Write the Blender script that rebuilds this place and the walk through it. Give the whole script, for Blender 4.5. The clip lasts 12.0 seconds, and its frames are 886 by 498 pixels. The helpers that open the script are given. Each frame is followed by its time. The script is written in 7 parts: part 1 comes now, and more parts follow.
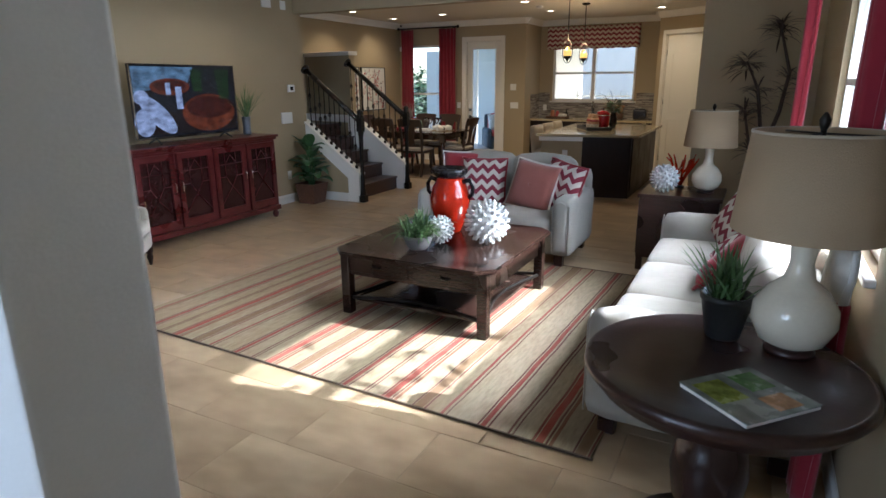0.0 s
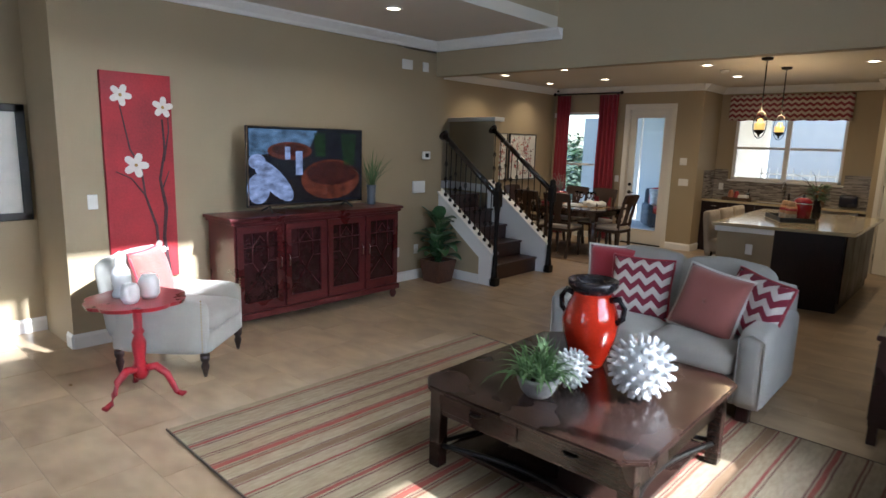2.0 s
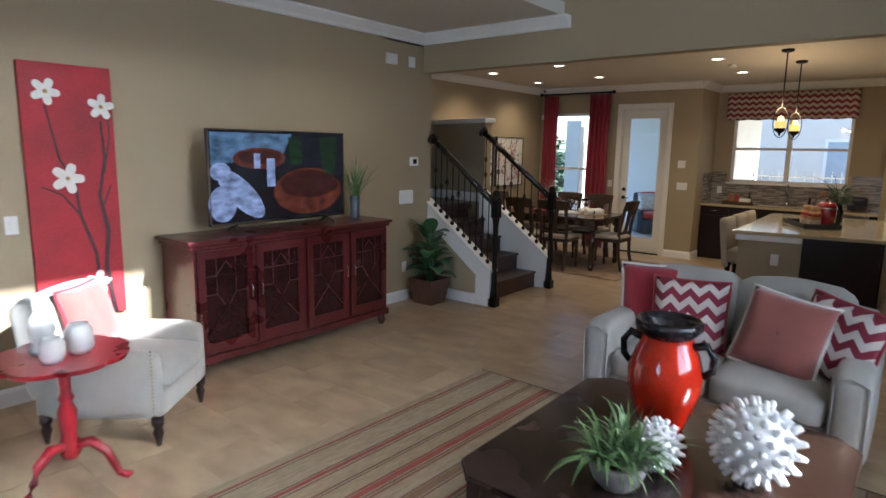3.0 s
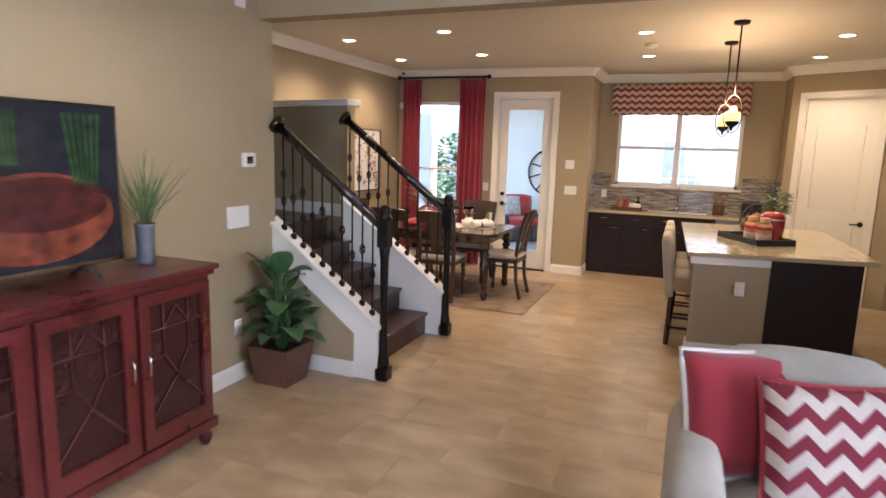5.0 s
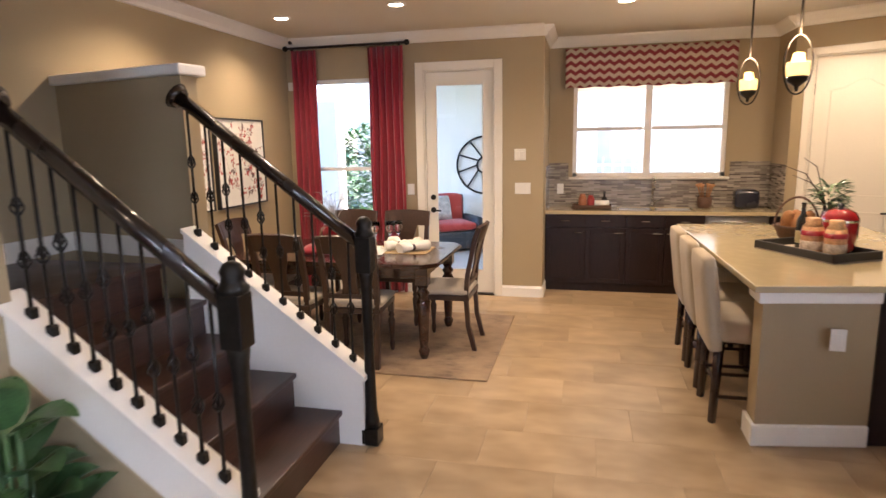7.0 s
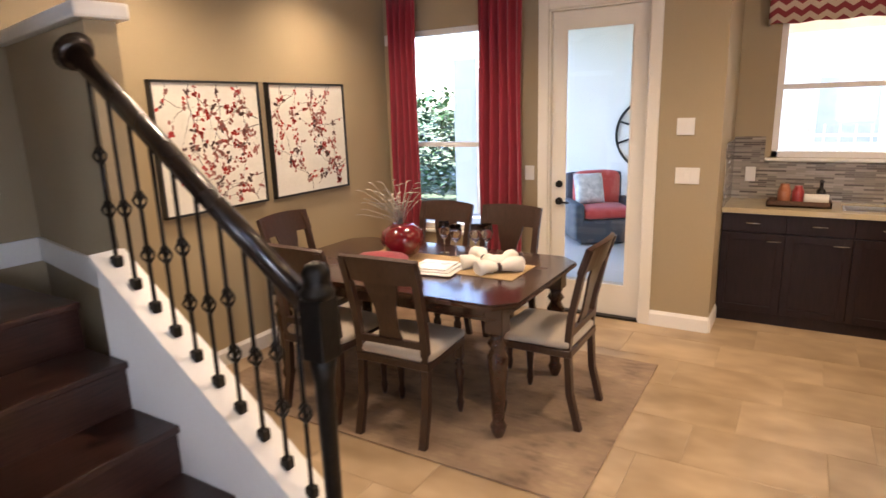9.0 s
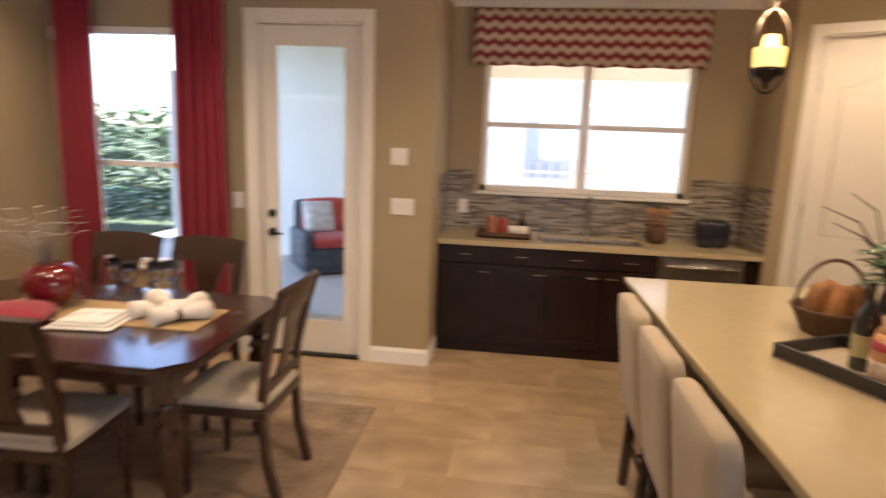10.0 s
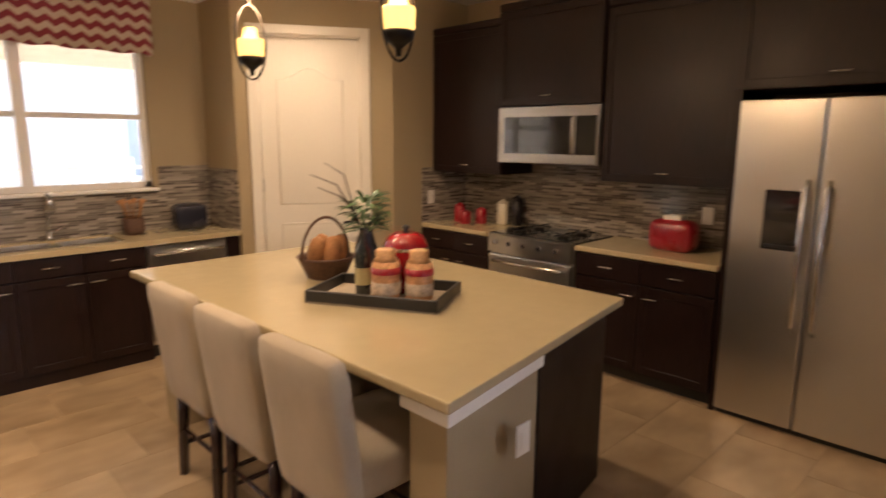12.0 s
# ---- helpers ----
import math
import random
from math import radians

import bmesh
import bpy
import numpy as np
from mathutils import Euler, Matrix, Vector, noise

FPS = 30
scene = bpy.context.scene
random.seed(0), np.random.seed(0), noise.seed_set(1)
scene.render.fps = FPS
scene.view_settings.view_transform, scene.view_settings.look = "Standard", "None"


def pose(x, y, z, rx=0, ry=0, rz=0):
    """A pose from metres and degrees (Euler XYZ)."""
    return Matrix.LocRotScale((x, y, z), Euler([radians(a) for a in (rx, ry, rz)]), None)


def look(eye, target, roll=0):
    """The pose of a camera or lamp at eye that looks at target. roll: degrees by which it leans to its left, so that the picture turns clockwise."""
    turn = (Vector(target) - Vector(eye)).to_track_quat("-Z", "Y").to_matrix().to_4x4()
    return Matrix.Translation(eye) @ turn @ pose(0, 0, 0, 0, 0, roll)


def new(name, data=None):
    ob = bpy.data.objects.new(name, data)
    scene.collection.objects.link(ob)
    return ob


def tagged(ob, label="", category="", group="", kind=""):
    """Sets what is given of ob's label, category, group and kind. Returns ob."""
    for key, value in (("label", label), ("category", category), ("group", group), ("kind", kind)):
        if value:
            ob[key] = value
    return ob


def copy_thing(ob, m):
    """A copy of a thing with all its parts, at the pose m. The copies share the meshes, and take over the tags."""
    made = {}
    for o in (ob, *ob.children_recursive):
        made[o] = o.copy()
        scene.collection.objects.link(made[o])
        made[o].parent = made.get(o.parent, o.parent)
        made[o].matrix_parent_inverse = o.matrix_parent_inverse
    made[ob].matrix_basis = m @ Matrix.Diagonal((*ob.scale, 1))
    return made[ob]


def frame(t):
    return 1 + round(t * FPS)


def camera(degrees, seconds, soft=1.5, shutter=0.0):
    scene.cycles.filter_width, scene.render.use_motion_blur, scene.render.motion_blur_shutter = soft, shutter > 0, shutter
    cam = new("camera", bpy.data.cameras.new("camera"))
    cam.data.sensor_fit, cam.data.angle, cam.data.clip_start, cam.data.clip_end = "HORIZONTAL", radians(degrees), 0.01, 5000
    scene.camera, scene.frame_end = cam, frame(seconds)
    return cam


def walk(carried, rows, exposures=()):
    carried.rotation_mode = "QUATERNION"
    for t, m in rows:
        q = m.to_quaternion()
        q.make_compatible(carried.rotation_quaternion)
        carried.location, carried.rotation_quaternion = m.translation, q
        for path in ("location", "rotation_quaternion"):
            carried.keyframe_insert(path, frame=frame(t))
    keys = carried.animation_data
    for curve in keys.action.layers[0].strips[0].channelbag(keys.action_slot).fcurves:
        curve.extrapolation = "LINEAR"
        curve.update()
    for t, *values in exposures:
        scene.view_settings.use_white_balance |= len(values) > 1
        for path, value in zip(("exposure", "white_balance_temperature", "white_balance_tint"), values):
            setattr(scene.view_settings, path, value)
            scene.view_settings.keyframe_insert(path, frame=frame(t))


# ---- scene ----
cam = camera(73.0, 12.0, shutter=0.5)
PATH = [
    (0, (0.808, -1.146, 1.643), (-0.083, 0.561, 1.103), -0.4),
    (0.5, (0.812, -0.94, 1.698), (-0.076, 0.761, 1.137), -0.5),
    (1, (0.661, -0.599, 1.72), (-0.27, 1.094, 1.202), -0.6),
    (1.5, (0.513, -0.277, 1.741), (-0.671, 1.286, 1.346), 0.9),
    (2, (0.287, -0.04, 1.736), (-1.029, 1.424, 1.383), 1.7),
    (2.5, (-0.076, 0.134, 1.727), (-1.36, 1.63, 1.391), 0.9),
    (4.5, (-1.721, 1.626, 1.67), (-2.64, 3.368, 1.321), 3.0),
    (5, (-2.141, 2.026, 1.672), (-2.866, 3.861, 1.344), 1.7),
    (5.5, (-2.477, 2.515, 1.676), (-3.14, 4.376, 1.365), 1.6),
    (6, (-2.771, 3.011, 1.682), (-3.237, 4.927, 1.351), 0.3),
    (6.5, (-2.902, 3.505, 1.652), (-3.337, 5.428, 1.313), -1.0),
    (8.5, (-2.919, 5.406, 1.668), (-3.768, 7.163, 1.233), -1.0),
    (9, (-2.868, 5.72, 1.7), (-3.872, 7.388, 1.242), -1.8),
    (9.5, (-2.713, 5.988, 1.706), (-3.53, 7.766, 1.294), 0.7),
    (10, (-2.762, 6.193, 1.676), (-3.001, 8.144, 1.303), 2.1),
    (10.5, (-2.955, 6.3, 1.654), (-2.648, 8.244, 1.298), -0.9),
    (11, (-3.054, 6.322, 1.628), (-2.33, 8.154, 1.281), 1.4),
    (11.5, (-3.119, 6.24, 1.616), (-2.024, 7.863, 1.208), 0.9),
    (12, (-3.174, 6.204, 1.629), (-1.786, 7.597, 1.266), 0.3),
]
EXPOSURES = [(0, 1.98, 5350, 10), (2.7, 1.9, 5300, 11), (4.3, 2.7, 5500, 16), (4.7, 2.85, 5550, 18), (5.2, 3.25, 5700, 20), (6.0, 3.3, 5850, 21), (9.5, 3.2, 6000, 22), (10.3, 2.7, 6150, 22), (11.2, 2.62, 6250, 22), (12, 2.95, 6300, 24)]
walk(cam, [(t, look(eye, target, roll)) for t, eye, target, roll in PATH], EXPOSURES)

# ---- world, sun, lamps, exposure ----
world = bpy.data.worlds.new("sky")
scene.world = world
world.use_nodes = True
wn = world.node_tree.nodes
sky = wn.new("ShaderNodeTexSky")
sky.sky_type, sky.sun_disc = "NISHITA", False
sky.sun_elevation, sky.sun_rotation = radians(33), radians(80)
world.node_tree.links.new(sky.outputs["Color"], wn["Background"].inputs["Color"])
wn["Background"].inputs["Strength"].default_value = 0.15

SUN_WAY = Vector((-1.0, -0.17, -0.66))
sun = new("sun", bpy.data.lights.new("sun", "SUN"))
sun.data.energy, sun.data.angle, sun.data.color = 5.0, radians(0.6), (1.0, 0.95, 0.86)
sun.matrix_world = look((0, 0, 0), SUN_WAY)


def area_lamp(name, eye, target, width, height, watts, color):
    lamp = new(name, bpy.data.lights.new(name, "AREA"))
    lamp.data.shape, lamp.data.size, lamp.data.size_y = "RECTANGLE", width, height
    lamp.data.energy, lamp.data.color = watts, color
    lamp.matrix_world = look(eye, target)
    return lamp


DAY = (0.84, 0.92, 1.0)
area_lamp("window_light_living", (1.52, 2.57, 1.75), (-1, 2.57, 1.6), 2.2, 1.4, 9, DAY)
area_lamp("window_light_clerestory", (1.52, 2.57, 4.55), (-1, 2.57, 2.6), 1.9, 0.8, 4, DAY)
# added fill lamp behind an unseen entry window, brightens pier and television wall
area_lamp("entry_fill_lamp", (-1.2, -3.7, 1.9), (-1.2, 0, 1.2), 2.0, 1.8, 15, DAY)


# ---- helpers ----
def bm_new():
    return bmesh.new()


def add_box(bm, x0, x1, y0, y1, z0, z1, bevel=0.0, seg=1):
    vs = bmesh.ops.create_cube(bm, size=1.0)["verts"]
    for v in vs:
        v.co = Vector(((x0 + x1) / 2 + v.co.x * (x1 - x0), (y0 + y1) / 2 + v.co.y * (y1 - y0), (z0 + z1) / 2 + v.co.z * (z1 - z0)))
    if bevel:
        es = {e for v in vs for e in v.link_edges}
        bmesh.ops.bevel(bm, geom=list(es), offset=bevel, segments=seg, profile=0.6, affect="EDGES")
    return bm


def box(x0, x1, y0, y1, z0, z1, bevel=0.0, seg=1):
    return add_box(bm_new(), x0, x1, y0, y1, z0, z1, bevel, seg)


def add_lathe(bm, profile, segs=24, center=(0, 0, 0), cap=True):
    """Turns (radius, height) pairs round the z axis."""
    rings = []
    for r, z in profile:
        rings.append([bm.verts.new((center[0] + r * math.cos(2 * math.pi * i / segs), center[1] + r * math.sin(2 * math.pi * i / segs), center[2] + z)) for i in range(segs)])
    for a, b in zip(rings, rings[1:]):
        for i in range(segs):
            f = bm.faces.new((a[i], a[(i + 1) % segs], b[(i + 1) % segs], b[i]))
            f.smooth = True
    if cap:
        bm.faces.new(list(reversed(rings[0])))
        bm.faces.new(rings[-1])
    return bm


def lathe(profile, segs=24, center=(0, 0, 0), cap=True):
    return add_lathe(bm_new(), profile, segs, center, cap)


def add_tube(bm, points, radii, segs=8, cap=True):
    """A round tube along a line of points; radii one number or one each."""
    pts = [Vector(p) for p in points]
    if not isinstance(radii, (list, tuple)):
        radii = [radii] * len(pts)
    rings = []
    for i, p in enumerate(pts):
        d = (pts[min(i + 1, len(pts) - 1)] - pts[max(i - 1, 0)]).normalized()
        side = d.cross(Vector((0, 0, 1)) if abs(d.z) < 0.9 else Vector((0, 1, 0))).normalized()
        up = side.cross(d).normalized()
        rings.append([bm.verts.new(p + radii[i] * (math.cos(2 * math.pi * k / segs) * side + math.sin(2 * math.pi * k / segs) * up)) for k in range(segs)])
    for a, b in zip(rings, rings[1:]):
        for i in range(segs):
            f = bm.faces.new((a[i], a[(i + 1) % segs], b[(i + 1) % segs], b[i]))
            f.smooth = True
    if cap:
        bm.faces.new(list(reversed(rings[0])))
        bm.faces.new(rings[-1])
    return bm


def tube(points, radii, segs=8, cap=True):
    return add_tube(bm_new(), points, radii, segs, cap)


def add_prism(bm, outline, y0, y1):
    """An (x, z) outline drawn out from y0 to y1."""
    a = [bm.verts.new((x, y0, z)) for x, z in outline]
    b = [bm.verts.new((x, y1, z)) for x, z in outline]
    n = len(a)
    bm.faces.new(a)
    bm.faces.new(list(reversed(b)))
    for i in range(n):
        bm.faces.new((a[i], b[i], b[(i + 1) % n], a[(i + 1) % n]))
    bmesh.ops.recalc_face_normals(bm, faces=bm.faces[:])
    return bm


def prism(outline, y0, y1):
    return add_prism(bm_new(), outline, y0, y1)


def moved(bm, m):
    bmesh.ops.transform(bm, matrix=m, verts=bm.verts[:])
    return bm


def to_mesh(name, bm, material):
    me = bpy.data.meshes.new(name)
    bmesh.ops.recalc_face_normals(bm, faces=bm.faces[:])
    bm.to_mesh(me)
    bm.free()
    me.materials.append(material)
    return me


def part(name, bm, material, parent, label=""):
    ob = new(name, to_mesh(name, bm, material))
    ob.parent = parent
    if label:
        ob["label"] = label
    return ob


def empty(name, label, category, m=None, group="", kind=""):
    ob = new(name)
    ob.empty_display_size = 0.1
    if m is not None:
        ob.matrix_basis = m
    return tagged(ob, label, category, group, kind)


def solid(name, bm, material, label, category, m=None, group="", kind=""):
    ob = new(name, to_mesh(name, bm, material))
    if m is not None:
        ob.matrix_basis = m
    return tagged(ob, label, category, group, kind)


def structure(name, bm, material, label="", category=""):
    return solid(name, bm, material, label, category, kind="structure")


def stuff(name, bm, material, parent, label=""):
    return tagged(part(name, bm, material, parent, label), kind="stuff")


# ---- materials ----
def nodes_of(name):
    m = bpy.data.materials.new(name)
    m.use_nodes = True
    nt = m.node_tree
    return m, nt, nt.nodes["Principled BSDF"]


def mth(nt, op, a, b=None, c=None):
    n = nt.nodes.new("ShaderNodeMath")
    n.operation = op
    for i, v in enumerate((a, b, c)):
        if v is None:
            continue
        if isinstance(v, (int, float)):
            n.inputs[i].default_value = v
        else:
            nt.links.new(v, n.inputs[i])
    return n.outputs[0]


def mixed(nt, fac, a, b):
    n = nt.nodes.new("ShaderNodeMix")
    n.data_type = "RGBA"
    for sock, v in ((n.inputs["Factor"], fac), (n.inputs["A"], a), (n.inputs["B"], b)):
        if isinstance(v, (tuple, list)):
            sock.default_value = (*v[:3], 1)
        elif isinstance(v, (int, float)):
            sock.default_value = v
        else:
            nt.links.new(v, sock)
    return n.outputs["Result"]


def coords(nt, world_space=False):
    if world_space:
        return nt.nodes.new("ShaderNodeNewGeometry").outputs["Position"]
    return nt.nodes.new("ShaderNodeTexCoord").outputs["Object"]


def noise_tex(nt, vec, scale, detail=4.0, stretch=None):
    if stretch:
        mp = nt.nodes.new("ShaderNodeMapping")
        mp.inputs["Scale"].default_value = stretch
        nt.links.new(vec, mp.inputs["Vector"])
        vec = mp.outputs["Vector"]
    n = nt.nodes.new("ShaderNodeTexNoise")
    n.inputs["Scale"].default_value, n.inputs["Detail"].default_value = scale, detail
    nt.links.new(vec, n.inputs["Vector"])
    return n.outputs["Fac"]


def spread(nt, fac, lo, hi):
    n = nt.nodes.new("ShaderNodeMapRange")
    n.inputs["From Min"].default_value, n.inputs["From Max"].default_value = lo, hi
    nt.links.new(fac, n.inputs["Value"])
    return n.outputs["Result"]


def bump(nt, bsdf, height, strength, distance=0.01):
    b = nt.nodes.new("ShaderNodeBump")
    b.inputs["Strength"].default_value, b.inputs["Distance"].default_value = strength, distance
    nt.links.new(height, b.inputs["Height"])
    nt.links.new(b.outputs["Normal"], bsdf.inputs["Normal"])


def simple(name, color, rough=0.5, metal=0.0, vary=0.15, scale=6.0, fine=80.0, relief=0.1, world_space=False, stretch=None, coat=0.0, sheen=0.0):
    """A plain surface with variation at two scales and a fine relief."""
    m, nt, b = nodes_of(name)
    v = coords(nt, world_space)
    big = spread(nt, noise_tex(nt, v, scale, 3, stretch), 0.3, 0.7)
    small = spread(nt, noise_tex(nt, v, fine, 3, stretch), 0.3, 0.7)
    f = mth(nt, "ADD", mth(nt, "MULTIPLY", big, 0.6), mth(nt, "MULTIPLY", small, 0.4))
    dark = tuple(c * (1 - vary) for c in color)
    light = tuple(min(1.0, c * (1 + vary)) for c in color)
    nt.links.new(mixed(nt, f, dark, light), b.inputs["Base Color"])
    b.inputs["Metallic"].default_value = metal
    nt.links.new(mth(nt, "MULTIPLY_ADD", big, 0.12, rough - 0.06), b.inputs["Roughness"])
    if coat:
        b.inputs["Coat Weight"].default_value, b.inputs["Coat Roughness"].default_value = coat, 0.08
    if sheen:
        b.inputs["Sheen Weight"].default_value = sheen
    if relief:
        bump(nt, b, small, relief, 0.003)
    return m


def cloth(name, color, weave=420.0, vary=0.12, sheen=0.25):
    m, nt, b = nodes_of(name)
    v = coords(nt)
    big = spread(nt, noise_tex(nt, v, 7, 3), 0.3, 0.7)
    thread = noise_tex(nt, v, weave, 2)
    f = mth(nt, "ADD", mth(nt, "MULTIPLY", big, 0.5), mth(nt, "MULTIPLY", spread(nt, thread, 0.3, 0.7), 0.5))
    nt.links.new(mixed(nt, f, tuple(c * (1 - vary) for c in color), tuple(min(1, c * (1 + vary)) for c in color)), b.inputs["Base Color"])
    b.inputs["Roughness"].default_value, b.inputs["Sheen Weight"].default_value = 0.9, sheen
    bump(nt, b, mth(nt, "ADD", thread, mth(nt, "MULTIPLY", big, 1.5)), 0.35, 0.004)
    return m


def wood(name, color, rough=0.35, coat=0.3, axis=(1, 12, 12), spec=0.5):
    m, nt, b = nodes_of(name)
    v = coords(nt)
    grain = noise_tex(nt, v, 9, 5, axis)
    blot = spread(nt, noise_tex(nt, v, 3, 2), 0.3, 0.7)
    f = mth(nt, "ADD", mth(nt, "MULTIPLY", spread(nt, grain, 0.35, 0.65), 0.6), mth(nt, "MULTIPLY", blot, 0.4))
    nt.links.new(mixed(nt, f, tuple(c * 0.6 for c in color), tuple(c * 1.4 for c in color)), b.inputs["Base Color"])
    nt.links.new(mth(nt, "MULTIPLY_ADD", blot, 0.15, rough - 0.07), b.inputs["Roughness"])
    b.inputs["Coat Weight"].default_value, b.inputs["Coat Roughness"].default_value = coat, 0.12
    b.inputs["Specular IOR Level"].default_value = spec
    bump(nt, b, grain, 0.12, 0.002)
    return m


def chevron(name, light, dark, across, period, axes="xz", zig=0.5):
    """Zigzag stripes printed on cloth, in the object's own plane."""
    m, nt, b = nodes_of(name)
    v = coords(nt)
    sp = nt.nodes.new("ShaderNodeSeparateXYZ")
    nt.links.new(v, sp.inputs[0])
    pick = {"x": sp.outputs[0], "y": sp.outputs[1], "z": sp.outputs[2]}
    u, w = pick[axes[0]], pick[axes[1]]
    tri = mth(nt, "PINGPONG", u, across)
    f = mth(nt, "FRACT", mth(nt, "DIVIDE", mth(nt, "ADD", mth(nt, "ADD", w, 10.0), mth(nt, "MULTIPLY", tri, zig * 2)), period))
    edge = mth(nt, "GREATER_THAN", f, 0.5)
    thread = spread(nt, noise_tex(nt, v, 350, 2), 0.3, 0.7)
    col = mixed(nt, edge, light, dark)
    nt.links.new(mixed(nt, mth(nt, "MULTIPLY", thread, 0.25), col, tuple(0.5 * c for c in dark)), b.inputs["Base Color"])
    b.inputs["Roughness"].default_value = 0.9
    bump(nt, b, thread, 0.25, 0.003)
    return m


def glow(name, color, strength):
    m, nt, b = nodes_of(name)
    b.inputs["Base Color"].default_value = (*color, 1)
    b.inputs["Emission Color"].default_value = (*color, 1)
    b.inputs["Emission Strength"].default_value = strength
    return m


def screen_glow(name, color, strength):
    m, nt, b = nodes_of(name)
    f = spread(nt, noise_tex(nt, coords(nt), 9, 5, (1, 1, 2)), 0.3, 0.7)
    nt.links.new(mixed(nt, f, tuple(q * 0.3 for q in color), tuple(q * 1.15 for q in color)), b.inputs["Emission Color"])
    b.inputs["Base Color"].default_value = (0.01, 0.01, 0.012, 1)
    b.inputs["Roughness"].default_value = 0.15
    b.inputs["Emission Strength"].default_value = strength
    return m


def glass(name, color=(1, 1, 1), rough=0.0):
    m, nt, b = nodes_of(name)
    b.inputs["Base Color"].default_value = (*color, 1)
    b.inputs["Transmission Weight"].default_value, b.inputs["Roughness"].default_value, b.inputs["IOR"].default_value = 1.0, rough, 1.45
    return m


PAINT = simple("wall_paint", (0.355, 0.282, 0.172), 0.7, vary=0.05, scale=1.2, fine=140, relief=0.12, world_space=True)
WHITE_PAINT = simple("white_trim_paint", (0.78, 0.76, 0.72), 0.4, vary=0.03, scale=2, fine=60, relief=0.04, world_space=True)
CEILING_PAINT = simple("ceiling_paint", (0.62, 0.58, 0.50), 0.9, vary=0.04, scale=2, fine=120, relief=0.3, world_space=True)
DOOR_PAINT = simple("door_paint", (0.74, 0.70, 0.62), 0.4, vary=0.03, scale=2, fine=60, relief=0.04, world_space=True)
GROUT = simple("grout", (0.40, 0.305, 0.195), 0.9, vary=0.2, scale=8, world_space=True)
OAK_DARK = wood("dark_stained_wood", (0.026, 0.010, 0.008), 0.3, 0.35)
ESPRESSO = wood("espresso_cabinet", (0.0135, 0.0056, 0.0048), 0.40, 0.0, (12, 12, 1), 0.32)
TABLE_WOOD = wood("table_wood", (0.036, 0.014, 0.008), 0.22, 0.5)
CHAIR_WOOD = wood("chair_wood", (0.030, 0.012, 0.007), 0.35, 0.25, (12, 12, 1))
COFFEE_WOOD = wood("coffee_table_wood", (0.022, 0.011, 0.008), 0.24, 0.22, spec=0.35)
RED_WOOD = wood("red_lacquered_wood", (0.075, 0.009, 0.010), 0.32, 0.4, (12, 2, 12))
RED_PAINT = simple("red_paint", (0.30, 0.010, 0.018), 0.3, vary=0.15, scale=8, coat=0.5)
LINEN = cloth("pale_linen", (0.37, 0.355, 0.315))
CREAM_CLOTH = cloth("cream_cloth", (0.40, 0.335, 0.245))
SEAT_CLOTH = cloth("seat_cloth", (0.42, 0.36, 0.28))
RED_CLOTH = cloth("red_cloth", (0.30, 0.022, 0.035), sheen=0.4)
RUST_CLOTH = cloth("rust_cloth", (0.30, 0.10, 0.08), sheen=0.4)
CURTAIN = cloth("red_curtain", (0.24, 0.008, 0.022), sheen=0.3)
WHITE_CLOTH = cloth("white_cloth", (0.72, 0.69, 0.63))
BLACK_METAL = simple("black_iron", (0.02, 0.018, 0.016), 0.4, 0.7, vary=0.3, scale=30)
STEEL = simple("brushed_steel", (0.62, 0.61, 0.59), 0.30, 1.0, vary=0.015, scale=0.9, fine=6, relief=0.0)
for link in [q for q in STEEL.node_tree.links if q.to_socket.name == "Roughness"]:
    STEEL.node_tree.links.remove(link)
for q in STEEL.node_tree.nodes:
    if q.type == "BSDF_PRINCIPLED":
        q.inputs["Roughness"].default_value = 0.30
MID_STEEL = simple("dull_steel", (0.40, 0.38, 0.35), 0.34, 1.0, vary=0.015, scale=0.9, fine=6, relief=0.0)
CHROME = simple("chrome", (0.7, 0.7, 0.7), 0.12, 1.0, vary=0.03, relief=0)
BLACK_GLASS = simple("black_glass", (0.012, 0.012, 0.014), 0.08, vary=0.1, relief=0, coat=0.5)
BLACK_PLASTIC = simple("black_plastic", (0.02, 0.02, 0.02), 0.4, vary=0.2, relief=0.05)
PLASTIC = simple("white_plastic", (0.75, 0.73, 0.69), 0.35, vary=0.03, relief=0.02)
STONE_TOP = simple("cream_quartz", (0.47, 0.39, 0.240), 0.13, vary=0.03, scale=14, fine=260, relief=0.0, world_space=True, coat=0.3)
PANE = glass("window_glass")
BULB = glow("lit_bulb", (1.0, 0.66, 0.22), 2.0)
DOWNLIGHT = glow("downlight_lens", (1.0, 0.80, 0.52), 4.0)
LEAF = simple("green_leaf", (0.055, 0.125, 0.045), 0.32, vary=0.4, scale=14, fine=70)
GRASSY = simple("grassy_leaf", (0.085, 0.15, 0.05), 0.5, vary=0.4, scale=20)
DRY = simple("dry_stem", (0.06, 0.04, 0.03), 0.8, vary=0.35, scale=25)
SOIL = simple("soil", (0.04, 0.03, 0.02), 0.95, vary=0.4, scale=40, relief=0.6)
SPIKY = simple("silver_white_ceramic", (0.72, 0.72, 0.72), 0.25, 0.1, vary=0.05)
IVORY = simple("ivory_glaze", (0.66, 0.60, 0.48), 0.15, vary=0.05, coat=0.5)
SHADE = simple("linen_shade", (0.36, 0.265, 0.165), 0.85, vary=0.06, fine=260, relief=0.25)
